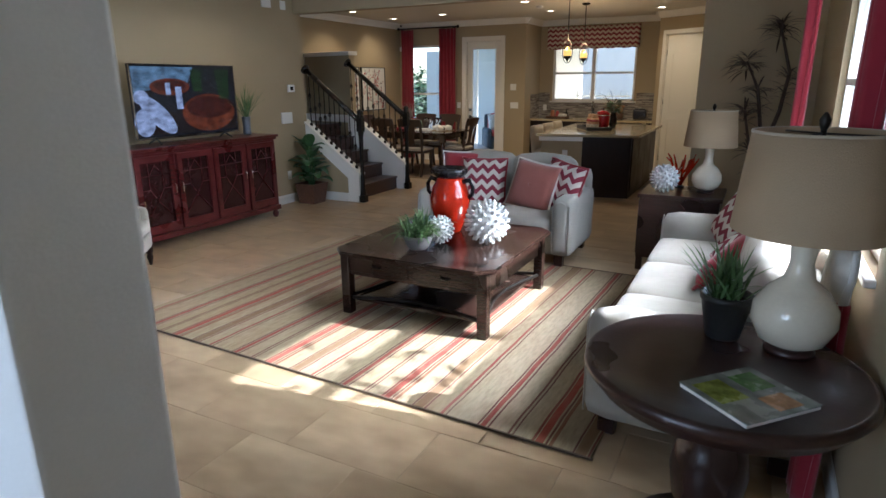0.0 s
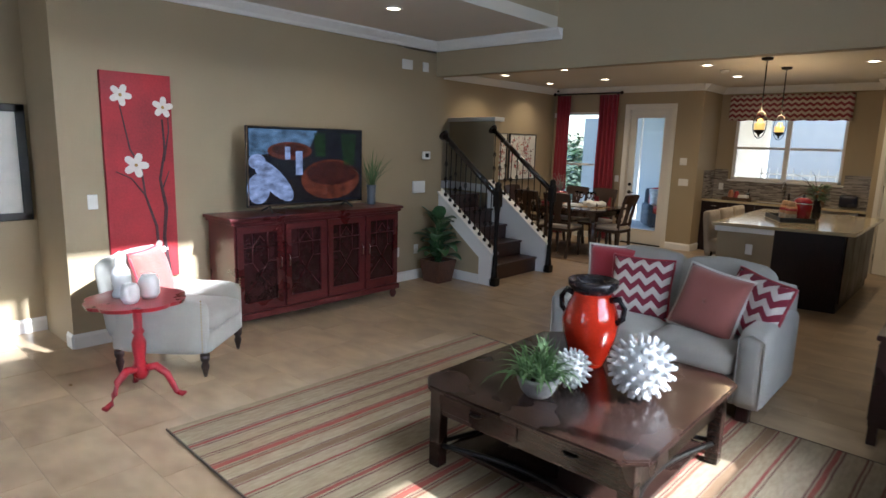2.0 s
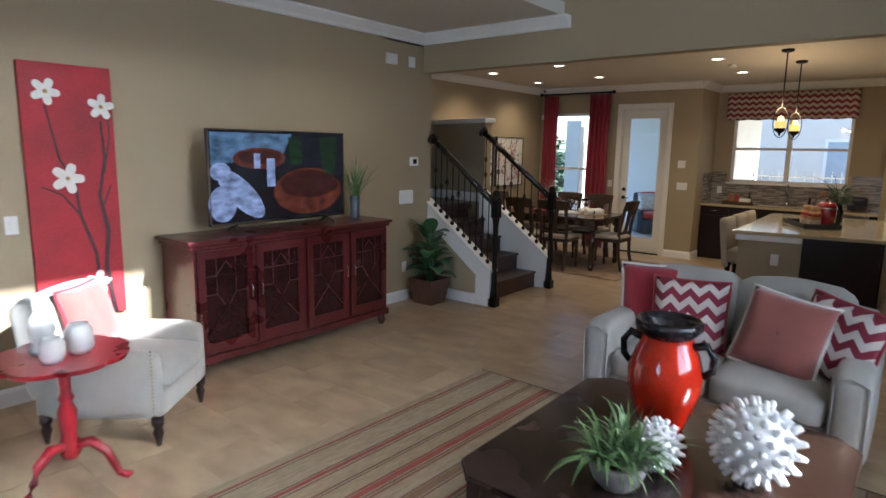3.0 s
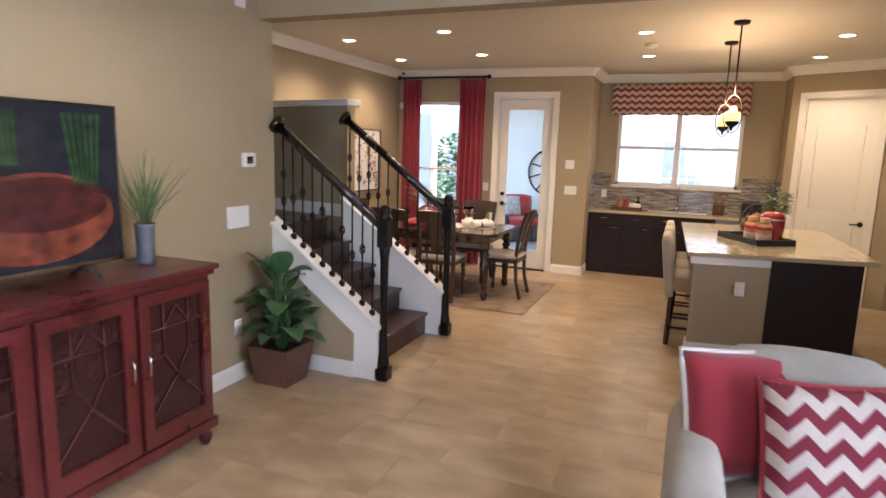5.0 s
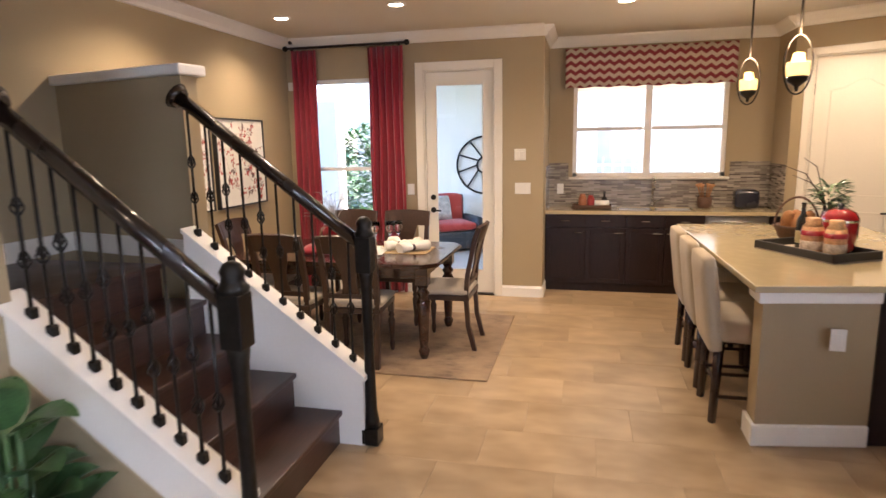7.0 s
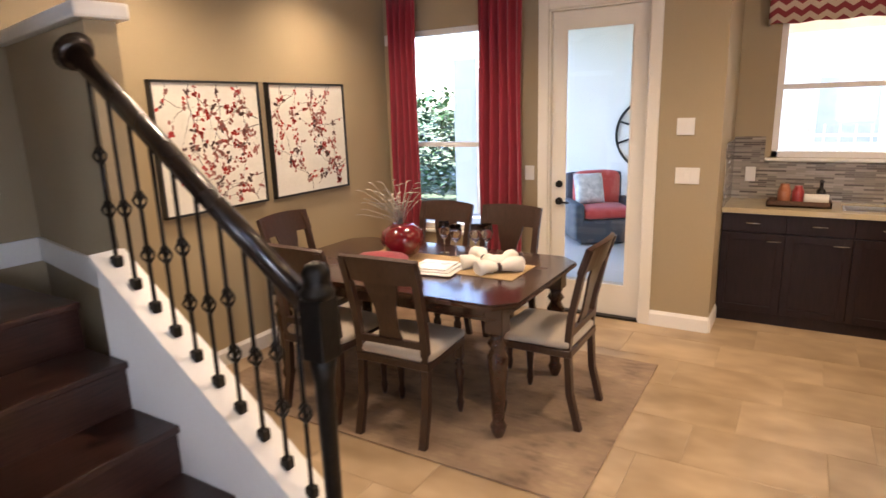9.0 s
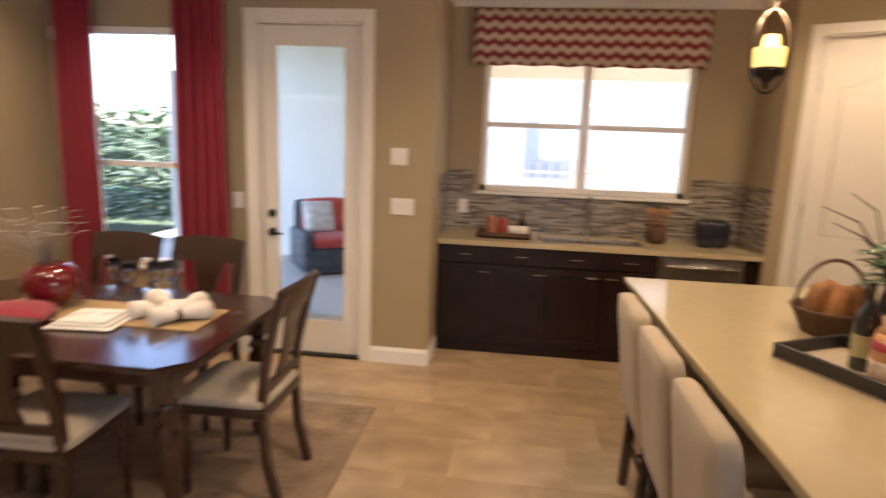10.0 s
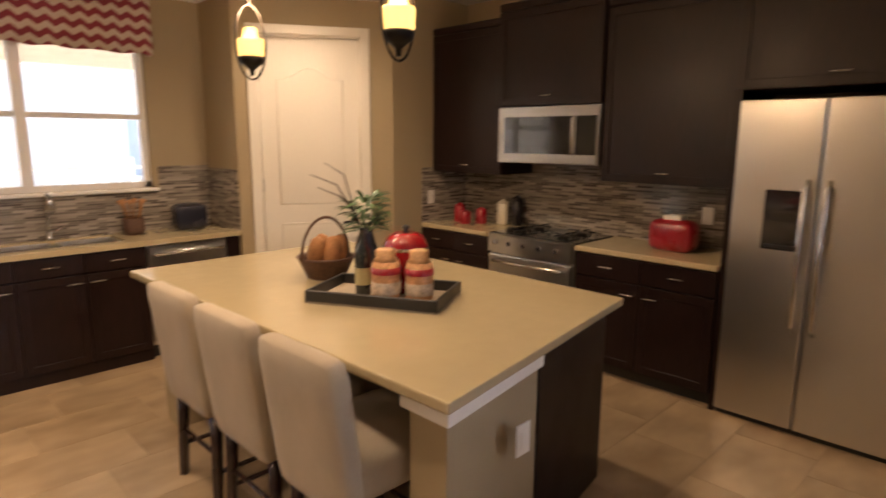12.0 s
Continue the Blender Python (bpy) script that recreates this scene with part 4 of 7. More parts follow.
def dining_chair():
    """Faces +y; the seat's middle over the origin."""
    c = empty("dining_chair", "dark wooden splat-back dining chair with beige seat", "chair", group="chairs round the dining table")
    part("seat_frame", box(-0.22, 0.22, -0.21, 0.21, 0.405, 0.45, 0.006, 1), CHAIR_WOOD, c)
    part("seat", cushion(-0.225, 0.225, -0.205, 0.225, 0.445, 0.50, 0.012, 0.025), SEAT_CLOTH, c)
    for s in (-1, 1):
        part("leg", moved(turned_leg(0.41, 0.028, 0.045), pose(s * 0.195, 0.185, 0)), CHAIR_WOOD, c, "turned front leg")
        pts = [(s * 0.195, -0.25, 0.0), (s * 0.195, -0.20, 0.2), (s * 0.195, -0.185, 0.44), (s * 0.197, -0.20, 0.62), (s * 0.20, -0.25, 0.85), (s * 0.20, -0.295, 0.985)]
        bm = bm_new()
        for a, bb in zip(pts, pts[1:]):
            q = [bm.verts.new((p[0] + dx, p[1] + dy, p[2])) for p in (a, bb) for dx, dy in ((-0.02, -0.017), (0.02, -0.017), (0.02, 0.017), (-0.02, 0.017))]
            for i in range(4):
                bm.faces.new((q[i], q[(i + 1) % 4], q[4 + (i + 1) % 4], q[4 + i]))
        bmesh.ops.remove_doubles(bm, verts=bm.verts[:], dist=0.0005)
        bmesh.ops.holes_fill(bm, edges=bm.edges[:], sides=4)
        part("back_post", bm, CHAIR_WOOD, c)
    bm = bm_new()
    for i in range(8):
        u0, u1 = -1 + i / 4, -1 + (i + 1) / 4
        def row(u):
            y = -0.255 - 0.03 * (1 - u * u)
            return [(u * 0.225, y, 0.865), (u * 0.225, y - 0.045, 0.99 + 0.012 * (1 - u * u)), (u * 0.225, y - 0.023, 1.0 + 0.012 * (1 - u * u)), (u * 0.225, y + 0.022, 0.865)]
        a, bb = [bm.verts.new(p) for p in row(u0)], [bm.verts.new(p) for p in row(u1)]
        for j in range(4):
            bm.faces.new((a[j], bb[j], bb[(j + 1) % 4], a[(j + 1) % 4]))
        if i == 0:
            bm.faces.new(a)
        if i == 7:
            bm.faces.new(bb)
    bmesh.ops.remove_doubles(bm, verts=bm.verts[:], dist=0.0005)
    part("top_rail", bm, CHAIR_WOOD, c)
    part("lower_rail", box(-0.19, 0.19, -0.21, -0.185, 0.52, 0.555), CHAIR_WOOD, c)
    bm = bm_new()
    prof = [(0.07, 0.55, -0.195), (0.055, 0.62, -0.212), (0.06, 0.72, -0.232), (0.085, 0.80, -0.25), (0.10, 0.87, -0.27)]
    for (w0, z0, y0), (w1, z1, y1) in zip(prof, prof[1:]):
        q = [bm.verts.new(p) for p in ((-w0, y0 - 0.006, z0), (w0, y0 - 0.006, z0), (w0, y0 + 0.006, z0), (-w0, y0 + 0.006, z0), (-w1, y1 - 0.006, z1), (w1, y1 - 0.006, z1), (w1, y1 + 0.006, z1), (-w1, y1 + 0.006, z1))]
        for i in range(4):
            bm.faces.new((q[i], q[(i + 1) % 4], q[4 + (i + 1) % 4], q[4 + i]))
    bmesh.ops.remove_doubles(bm, verts=bm.verts[:], dist=0.0005)
    part("splat", bm, CHAIR_WOOD, c)
    return c


ch = dining_chair()
ch.matrix_basis = pose(-4.60, 8.235, 0.012, 0, 0, 3)
for x, y, a in ((-5.14, 8.24, -2), (-4.60, 9.27, 180), (-5.14, 9.27, 178), (-4.01, 8.73, 90), (-5.68, 8.70, -90)):
    copy_thing(ch, pose(x, y, 0.012, 0, 0, a))


def bar_stool():
    """Faces +x."""
    c = empty("bar_stool", "cream upholstered counter stool with dark legs", "stool", group="stools along the island")
    for sx in (-1, 1):
        for sy in (-1, 1):
            part("leg", tube([(sx * 0.20, sy * 0.19, 0), (sx * 0.18, sy * 0.175, 0.50)], [0.023, 0.030], 4), OAK_DARK, c, "dark tapered leg")
    for s in (-1, 1):
        part("stretcher", tube([(-0.19, s * 0.185, 0.16), (0.19, s * 0.185, 0.16)], 0.012, 4), OAK_DARK, c)
        part("stretcher", tube([(s * 0.19, -0.185, 0.24), (s * 0.19, 0.185, 0.24)], 0.012, 4), OAK_DARK, c)
    part("seat", cushion(-0.22, 0.24, -0.22, 0.22, 0.49, 0.645, 0.02, 0.035), CREAM_CLOTH, c)
    part("backrest", moved(cushion(-0.045, 0.045, -0.22, 0.22, -0.17, 0.39, 0.0, 0.035), pose(-0.22, 0, 0.60, 0, -7)), CREAM_CLOTH, c)
    return c


st = bar_stool()
st.matrix_basis = pose(-1.965, 7.79, 0)
for y in (8.31, 8.82):
    copy_thing(st, pose(-1.965, y, 0))


# ---- living room furniture ----
DOOR_GLASS = simple("dark_red_glass", (0.030, 0.008, 0.009), 0.22, vary=0.2, relief=0.0)


def console():
    c = empty("media_console", "dark red lacquered console with lattice glass doors", "cabinet", pose(TVX + 0.05, 2.55, 0))
    L, D, H = 1.95, 0.47, 1.03
    part("body", box(0.0, D - 0.02, 0.0, L, 0.13, H - 0.05), RED_WOOD, c)
    part("top", box(-0.01, D + 0.02, -0.05, L + 0.05, H - 0.03, H, 0.008, 2), RED_WOOD, c)
    part("cornice", box(0.0, D, -0.03, L + 0.03, H - 0.06, H - 0.03, 0.008, 2), RED_WOOD, c)
    part("plinth", box(0.0, D + 0.005, -0.02, L + 0.02, 0.10, 0.16, 0.008, 2), RED_WOOD, c)
    for x in (0.05, D - 0.05):
        for y in (0.03, L - 0.03):
            part("bun_foot", lathe([(0.022, 0), (0.035, 0.03), (0.04, 0.055), (0.028, 0.08), (0.035, 0.10)], 14, (x, y, 0)), RED_WOOD, c)
    w = L / 4
    for i in range(4):
        a, b2 = i * w + 0.02, (i + 1) * w - 0.02
        d = part("door", box(D - 0.02, D - 0.012, a, b2, 0.17, 0.95), DOOR_GLASS, c, "lattice door with dark glass")
        bm = bm_new()
        for q in ((a, a + 0.055, 0.17, 0.95), (b2 - 0.055, b2, 0.17, 0.95), (a + 0.055, b2 - 0.055, 0.17, 0.26), (a + 0.055, b2 - 0.055, 0.89, 0.95)):
            add_box(bm, D - 0.011, D + 0.006, q[0], q[1], q[2], q[3])
        part("door_frame", bm, RED_WOOD, d)
        bm = bm_new()
        f0, f1, z0, z1 = a + 0.055, b2 - 0.055, 0.26, 0.89
        mid = (f0 + f1) / 2
        for p, q in (((f0, 0.76), (f1, 0.76)), ((f0 + 0.09, z1), (f0 + 0.09, 0.62)), ((f1 - 0.09, z1), (f1 - 0.09, 0.62)), ((f0, 0.62), (f0 + 0.09, 0.62)), ((f1 - 0.09, 0.62), (f1, 0.62)), ((f0 + 0.09, 0.62), (mid, 0.50)), ((f1 - 0.09, 0.62), (mid, 0.50)), ((f0 + 0.09, 0.76), (mid, 0.86)), ((f1 - 0.09, 0.76), (mid, 0.86)), ((mid, 0.50), (f0, z0 + 0.05)), ((mid, 0.50), (f1, z0 + 0.05))):
            add_tube(bm, [(D - 0.005, p[0], p[1]), (D - 0.005, q[0], q[1])], 0.0045, 4)
        part("lattice", bm, RED_WOOD, d)
        ky = b2 - 0.025 if i % 2 == 0 else a + 0.025
        part("pull", tube([(D + 0.006, ky, 0.66), (D + 0.03, ky, 0.64), (D + 0.03, ky, 0.56), (D + 0.006, ky, 0.54)], 0.006, 6), CHROME, d)
    return c


console()


def television():
    t = empty("television", "flat television showing a bathroom picture", "television", pose(TVX + 0.28, 3.495, 1.03, 0, 0, 1.0))
    W, z0, z1 = 1.36, 0.055, 0.80
    part("casing", box(-0.035, 0.0, -W / 2, W / 2, z0, z1, 0.008, 2), BLACK_PLASTIC, t)
    bm = bm_new()
    for q in ((-W / 2, W / 2, z0, z0 + 0.02), (-W / 2, W / 2, z1 - 0.01, z1), (-W / 2, -W / 2 + 0.01, z0, z1), (W / 2 - 0.01, W / 2, z0, z1)):
        add_box(bm, -0.004, 0.006, *q)
    part("bezel", bm, CHROME, t, "thin silver bezel")
    scr = part("screen", box(0.0, 0.002, -W / 2 + 0.01, W / 2 - 0.01, z0 + 0.02, z1 - 0.01), screen_glow("screen_dark", (0.006, 0.007, 0.010), 0.29), t)

    def patch(name, outline, material, depth):
        bm = bm_new()
        vs = [bm.verts.new((0.002 + depth, y, z)) for y, z in outline]
        vb = [bm.verts.new((0.001, y, z)) for y, z in outline]
        bm.faces.new(vs)
        for i in range(len(vs)):
            bm.faces.new((vb[i], vb[(i + 1) % len(vs)], vs[(i + 1) % len(vs)], vs[i]))
        part(name, bm, material, scr)

    def oval(cy, cz, ry, rz, n=28, tilt=0.0, lo=0.0, hi=2 * math.pi):
        out = []
        for i in range(n):
            a = lo + (hi - lo) * i / n
            y, z = ry * math.cos(a), rz * math.sin(a)
            out.append((cy + y * math.cos(tilt) - z * math.sin(tilt), cz + y * math.sin(tilt) + z * math.cos(tilt)))
        return out
    S = z0 + 0.02
    patch("picture_haze", [(-0.66, S + 0.45), (-0.66, S + 0.70), (0.10, S + 0.70), (0.0, S + 0.52)], screen_glow("screen_blue", (0.06, 0.10, 0.15), 0.42), 0.0004)
    patch("picture_shelf", [(-0.66, S + 0.02), (-0.66, S + 0.2), (0.66, S + 0.34), (0.66, S + 0.02)], screen_glow("screen_brown", (0.010, 0.007, 0.007), 0.29), 0.0005)
    copper, copper_in = screen_glow("screen_copper", (0.13, 0.03, 0.013), 0.22), screen_glow("screen_copper_dark", (0.05, 0.010, 0.006), 0.22)
    patch("picture_bowl", oval(0.27, S + 0.22, 0.37, 0.20), copper, 0.0007)
    patch("picture_bowl_inside", oval(0.29, S + 0.28, 0.32, 0.12), copper_in, 0.0009)
    patch("picture_far_bowl", oval(-0.22, S + 0.50, 0.25, 0.085), copper, 0.0007)
    patch("picture_far_bowl_inside", oval(-0.22, S + 0.51, 0.20, 0.055), copper_in, 0.0009)
    towel = screen_glow("screen_towel", (0.36, 0.42, 0.62), 0.21)
    patch("picture_towel", oval(-0.40, S + 0.22, 0.27, 0.105, tilt=-0.75), towel, 0.0010)
    patch("picture_towel", oval(-0.57, S + 0.15, 0.12, 0.14), towel, 0.0011)
    patch("picture_towel", oval(-0.58, S + 0.40, 0.09, 0.07), towel, 0.0010)
    patch("picture_bottle", [(-0.16, S + 0.27), (-0.16, S + 0.50), (-0.08, S + 0.50), (-0.08, S + 0.27)], towel, 0.0012)
    patch("picture_bottle", [(-0.28, S + 0.42), (-0.28, S + 0.54), (-0.22, S + 0.54), (-0.22, S + 0.42)], towel, 0.0012)
    green = screen_glow("screen_green", (0.014, 0.045, 0.008), 0.24)
    for k in range(6):
        patch("picture_stalk", [(0.44 + k * 0.022, S + 0.36), (0.40 + k * 0.035, S + 0.68), (0.415 + k * 0.035, S + 0.68), (0.455 + k * 0.022, S + 0.36)], green, 0.0012)
        patch("picture_stalk", [(0.08 + k * 0.02, S + 0.45), (0.06 + k * 0.025, S + 0.68), (0.072 + k * 0.025, S + 0.68), (0.095 + k * 0.02, S + 0.45)], green, 0.0012)
    for s in (-1, 1):
        part("foot", tube([(-0.10, s * 0.48, 0.008), (0.0, s * 0.46, 0.06), (0.09, s * 0.48, 0.008)], 0.010, 6), BLACK_PLASTIC, t)
    return t


television()


# ---- windows and doors ----
def pane(parent, bm, name="pane"):
    p = part(name, bm, PANE, parent, "clear window glass")
    p.visible_shadow = False
    return p


def window_y(name, label, x0, x1, z0, z1, y, cols, sign=1, bar=None):
    """A sash window in a wall across y; sign gives the way out."""
    w = empty(name, label, "window", kind="structure")
    f = 0.045
    a, b2 = sorted((y + sign * 0.03, y + sign * 0.10))
    bm = bm_new()
    for q in ((x0, x0 + f, z0, z1), (x1 - f, x1, z0, z1), (x0, x1, z0, z0 + f), (x0, x1, z1 - f, z1)):
        add_box(bm, q[0], q[1], a, b2, q[2], q[3])
    part("window_frame", bm, WHITE_PAINT, w)
    cw = (x1 - x0) / cols
    for i in range(1, cols):
        part("mullion", box(x0 + i * cw - 0.035, x0 + i * cw + 0.035, a - 0.005, b2 + 0.005, z0 + f, z1 - f), WHITE_PAINT, w)
    mid = bar if bar else (z0 + z1) / 2
    for i in range(cols):
        c0, c1 = x0 + i * cw + f, x0 + (i + 1) * cw - f
        part("meeting_rail", box(c0, c1, a, b2, mid - 0.02, mid + 0.02), WHITE_PAINT, w)
        m = (a + b2) / 2
        pane(w, box(c0, c1, m - 0.002, m + 0.002, z0 + f, mid - 0.02))
        pane(w, box(c0, c1, m - 0.002, m + 0.002, mid + 0.02, z1 - f))
    s0, s1 = sorted((y - sign * 0.035, y + sign * 0.03))
    part("window_sill", box(x0 - 0.04, x1 + 0.04, s0, s1, z0 - 0.03, z0 - 0.001, 0.006, 1), WHITE_PAINT, w)
    return w


window_y("window_1", "white double sash window over the kitchen sink", -3.087, -1.435, 1.235, 2.38, SINKY, 2, bar=1.78)
window_y("window_2", "white single hung dining room window", -5.98, -5.02, 0.62, 2.36, BACKY, 1, bar=1.385)


def window_x(name, label, y0, y1, z0, z1, bar):
    w = empty(name, label, "window", kind="structure")
    x, f = RIGHTX + 0.04, 0.05
    bm = bm_new()
    for q in ((y0, y0 + f, z0, z1), (y1 - f, y1, z0, z1), (y0, y1, z0, z0 + f), (y0, y1, z1 - f, z1)):
        add_box(bm, x, x + 0.07, *q)
    part("window_frame", bm, WHITE_PAINT, w)
    part("mullion", box(x - 0.004, x + 0.075, (y0 + y1) / 2 - 0.035, (y0 + y1) / 2 + 0.035, z0 + f, z1 - f), WHITE_PAINT, w)
    for a, b2 in ((y0 + f, (y0 + y1) / 2 - 0.035), ((y0 + y1) / 2 + 0.035, y1 - f)):
        if bar:
            part("meeting_rail", box(x, x + 0.07, a, b2, bar - 0.02, bar + 0.02), WHITE_PAINT, w)
        for z_a, z_b in ((z0 + f, (bar or z1 - f) - 0.02), ((bar or z1) + 0.02, z1 - f)):
            if z_b > z_a:
                pane(w, box(x + 0.033, x + 0.037, a, b2, z_a, z_b))
    part("window_sill", box(RIGHTX - 0.04, RIGHTX + 0.04, y0 - 0.04, y1 + 0.04, z0 - 0.03, z0 - 0.001, 0.006, 1), WHITE_PAINT, w)
    return w


window_x("window_3", "white double window behind the sofa", 1.38, 3.75, 0.95, 2.45, 1.62)
window_x("window_4", "white upper window of the double height wall", 1.25, 3.57, 4.12, 4.98, None)
# unseen window, added as the opening for the entry fill lamp
window_y("window_5", "unseen white entry window added for fill light", -2.2, -0.2, 0.9, 2.9, -3.5, 2, -1)


def casing(name, x0, x1, z1, y, m=None, w=0.085):
    """Door casing on the face at y that looks to -y."""
    bm = bm_new()
    for q in ((x0 - w, x0, 0, z1 + w), (x1, x1 + w, 0, z1 + w), (x0, x1, z1, z1 + w)):
        add_box(bm, q[0], q[1], y - 0.018, y - 0.001, q[2], q[3], 0.004, 1)
    for q in ((x0, x0 + 0.012, 0, z1), (x1 - 0.012, x1, 0, z1), (x0, x1, z1 - 0.012, z1)):
        add_box(bm, q[0], q[1], y - 0.001, y + 0.12, q[2], q[3])
    if m is not None:
        moved(bm, m)
    return structure(name, bm, DOOR_PAINT, "cream painted door casing", "trim")


casing("trim_patio_door", -4.63, -3.87, 2.405, BACKY)
pd = empty("door_1", "cream patio door with full glass panel", "door", pose(-4.615, BACKY + 0.045, 0.0), kind="structure")
W, H = 0.73, 2.39
bm = bm_new()
for q in ((0, 0.105, 0.02, H), (W - 0.105, W, 0.02, H), (0.105, W - 0.105, 0.02, 0.26), (0.105, W - 0.105, H - 0.125, H)):
    add_box(bm, q[0], q[1], 0, 0.045, q[2], q[3])
part("door_frame", bm, DOOR_PAINT, pd)
bm = bm_new()
for q in ((0.105, 0.12, 0.26, H - 0.125), (W - 0.12, W - 0.105, 0.26, H - 0.125), (0.12, W - 0.12, 0.26, 0.275), (0.12, W - 0.12, H - 0.14, H - 0.125)):
    add_box(bm, q[0], q[1], -0.008, 0.0, q[2], q[3])
part("glazing_bead", bm, DOOR_PAINT, pd)
pane(pd, box(0.105, W - 0.105, 0.02, 0.026, 0.26, H - 0.125))
part("deadbolt", tube([(0.065, 0, 1.07), (0.065, -0.02, 1.07)], [0.03, 0.027], 14), BLACK_METAL, pd, "black deadbolt")
hd = part("door_handle", tube([(0.065, 0, 0.93), (0.065, -0.02, 0.93)], [0.032, 0.028], 14), BLACK_METAL, pd, "black lever handle")
part("lever", tube([(0.065, -0.02, 0.93), (0.065, -0.05, 0.93), (0.16, -0.05, 0.925)], 0.009, 8), BLACK_METAL, hd)
part("threshold", box(-0.01, W + 0.01, -0.05, 0.10, 0.0, 0.018), BLACK_METAL, pd)

casing("trim_pantry_door", D0, D1, DH, 0, PM, 0.07)
pn = empty("door_2", "cream two-panel pantry door with arched top panel", "door", PM @ pose(D0 + 0.015, 0.03, 0), kind="structure")
W, H = D1 - D0 - 0.03, DH - 0.014
part("slab", box(0, W, 0, 0.04, 0.012, H), DOOR_PAINT, pn)


def arch(x0, x1, z0, z1, rise):
    top = [(x0 + (x1 - x0) * k / 16, z1 + rise * (0.5 - 0.5 * math.cos(2 * math.pi * k / 16)) ** 1.5) for k in range(17)]
    return [(x0, z0), *top, (x1, z0), (x0, z0)]


for z0, z1, rise in ((1.10, 2.08, 0.09), (0.24, 0.94, 0.0)):
    out = arch(0.13, W - 0.13, z0, z1, rise)
    bm = tube([(x, 0.003, z) for x, z in out], 0.006, 6)
    part("panel_moulding", bm, DOOR_PAINT, pn)
    bm = prism(arch(0.17, W - 0.17, z0 + 0.04, z1 - 0.03, rise)[:-1], -0.003, 0.0)
    part("raised_panel", bm, DOOR_PAINT, pn)
hd = part("door_handle", tube([(W - 0.06, 0, 0.95), (W - 0.06, -0.02, 0.95)], [0.03, 0.026], 14), BLACK_METAL, pn, "black lever handle")
part("lever", tube([(W - 0.06, -0.02, 0.95), (W - 0.06, -0.05, 0.95), (W - 0.15, -0.05, 0.945)], 0.009, 8), BLACK_METAL, hd)
for z in (0.25, 1.25, 2.1):
    part("hinge", tube([(-0.008, -0.006, z - 0.05), (-0.008, -0.006, z + 0.05)], 0.008, 8), BLACK_METAL, pn)


# ---- curtains ----
def curtain(name, label, a, b2, depth_at, z0, z1, along="x", folds=7, material=None, m=None, gather=0.0):
    bm = bm_new()
    n, rows = folds * 8, 14
    cols = []
    for i in range(n + 1):
        col = []
        for j in range(rows + 1):
            t = j / rows
            u = i / n
            amp = 0.032 + 0.012 * math.sin(3 * u + 2 * t)
            mid = (a + b2) / 2
            spr = 1 - gather * math.sin(math.pi * t)
            p = mid + (a + (b2 - a) * u - mid) * spr + 0.006 * math.sin(9 * t + 5 * u)
            d = depth_at + amp * math.sin(2 * math.pi * folds * u + 0.5 * math.sin(2.2 * t + u * 4))
            z = z0 + (z1 - z0) * t
            col.append(bm.verts.new((p, d, z) if along == "x" else (d, p, z)))
        cols.append(col)
    for c0, c1 in zip(cols, cols[1:]):
        for j in range(rows):
            f = bm.faces.new((c0[j], c1[j], c1[j + 1], c0[j + 1]))
            f.smooth = True
    ob = solid(name, bm, material or CURTAIN, label, "curtain", m)
    md = ob.modifiers.new("thick", "SOLIDIFY")
    md.thickness = 0.004
    return ob


curtain("curtain", "deep red drape gathered beside the dining window", -6.10, -5.80, BACKY - 0.10, 0.03, 2.66, folds=5)
curtain("curtain", "deep red drape between dining window and door", -5.21, -4.82, BACKY - 0.10, 0.03, 2.66, folds=5)
rod = empty("curtain_rod", "black curtain rod with round finials", "curtain rod")
part("rod", tube([(-6.14, BACKY - 0.10, 2.69), (-4.78, BACKY - 0.10, 2.69)], 0.014, 10), BLACK_METAL, rod)
for x in (-6.15, -4.77):
    bm = bm_new()
    bmesh.ops.create_uvsphere(bm, u_segments=14, v_segments=10, radius=0.03)
    part("finial", moved(bm, pose(x, BACKY - 0.10, 2.69)), BLACK_METAL, rod)
for x in (-6.08, -4.86):
    part("bracket", tube([(x, BACKY - 0.001, 2.67), (x, BACKY - 0.10, 2.675)], 0.009, 6), BLACK_METAL, rod)

for y0, y1, dx, lab in ((3.90, 4.04, RIGHTX - 0.20, "deep red drape with pale hem at the far window side"), (1.22, 1.50, RIGHTX - 0.12, "deep red drape with pale band beside the round table")):
    cu = curtain("curtain", lab, y0, y1, dx, 1.08, 3.0, "y", 4)
    for nm, tx, z0, z1, mt in (("curtain_band", "pale linen band of the drape", 0.88, 1.08, WHITE_CLOTH), ("curtain_skirt", "deep red lower drape", 0.02, 0.88, CURTAIN)):
        piece = curtain(nm, tx, y0, y1, dx, z0, z1, "y", 4, mt)
        piece.parent = cu
        del piece["category"]
rod = empty("curtain_rod", "black curtain rod above the sofa window", "curtain rod")
part("rod", tube([(RIGHTX - 0.13, 1.16, 3.02), (RIGHTX - 0.13, 4.12, 3.02)], 0.014, 10), BLACK_METAL, rod)
for y in (1.2, 4.08):
    part("bracket", tube([(RIGHTX - 0.001, y, 3.01), (RIGHTX - 0.13, y, 3.01)], 0.009, 6), BLACK_METAL, rod)

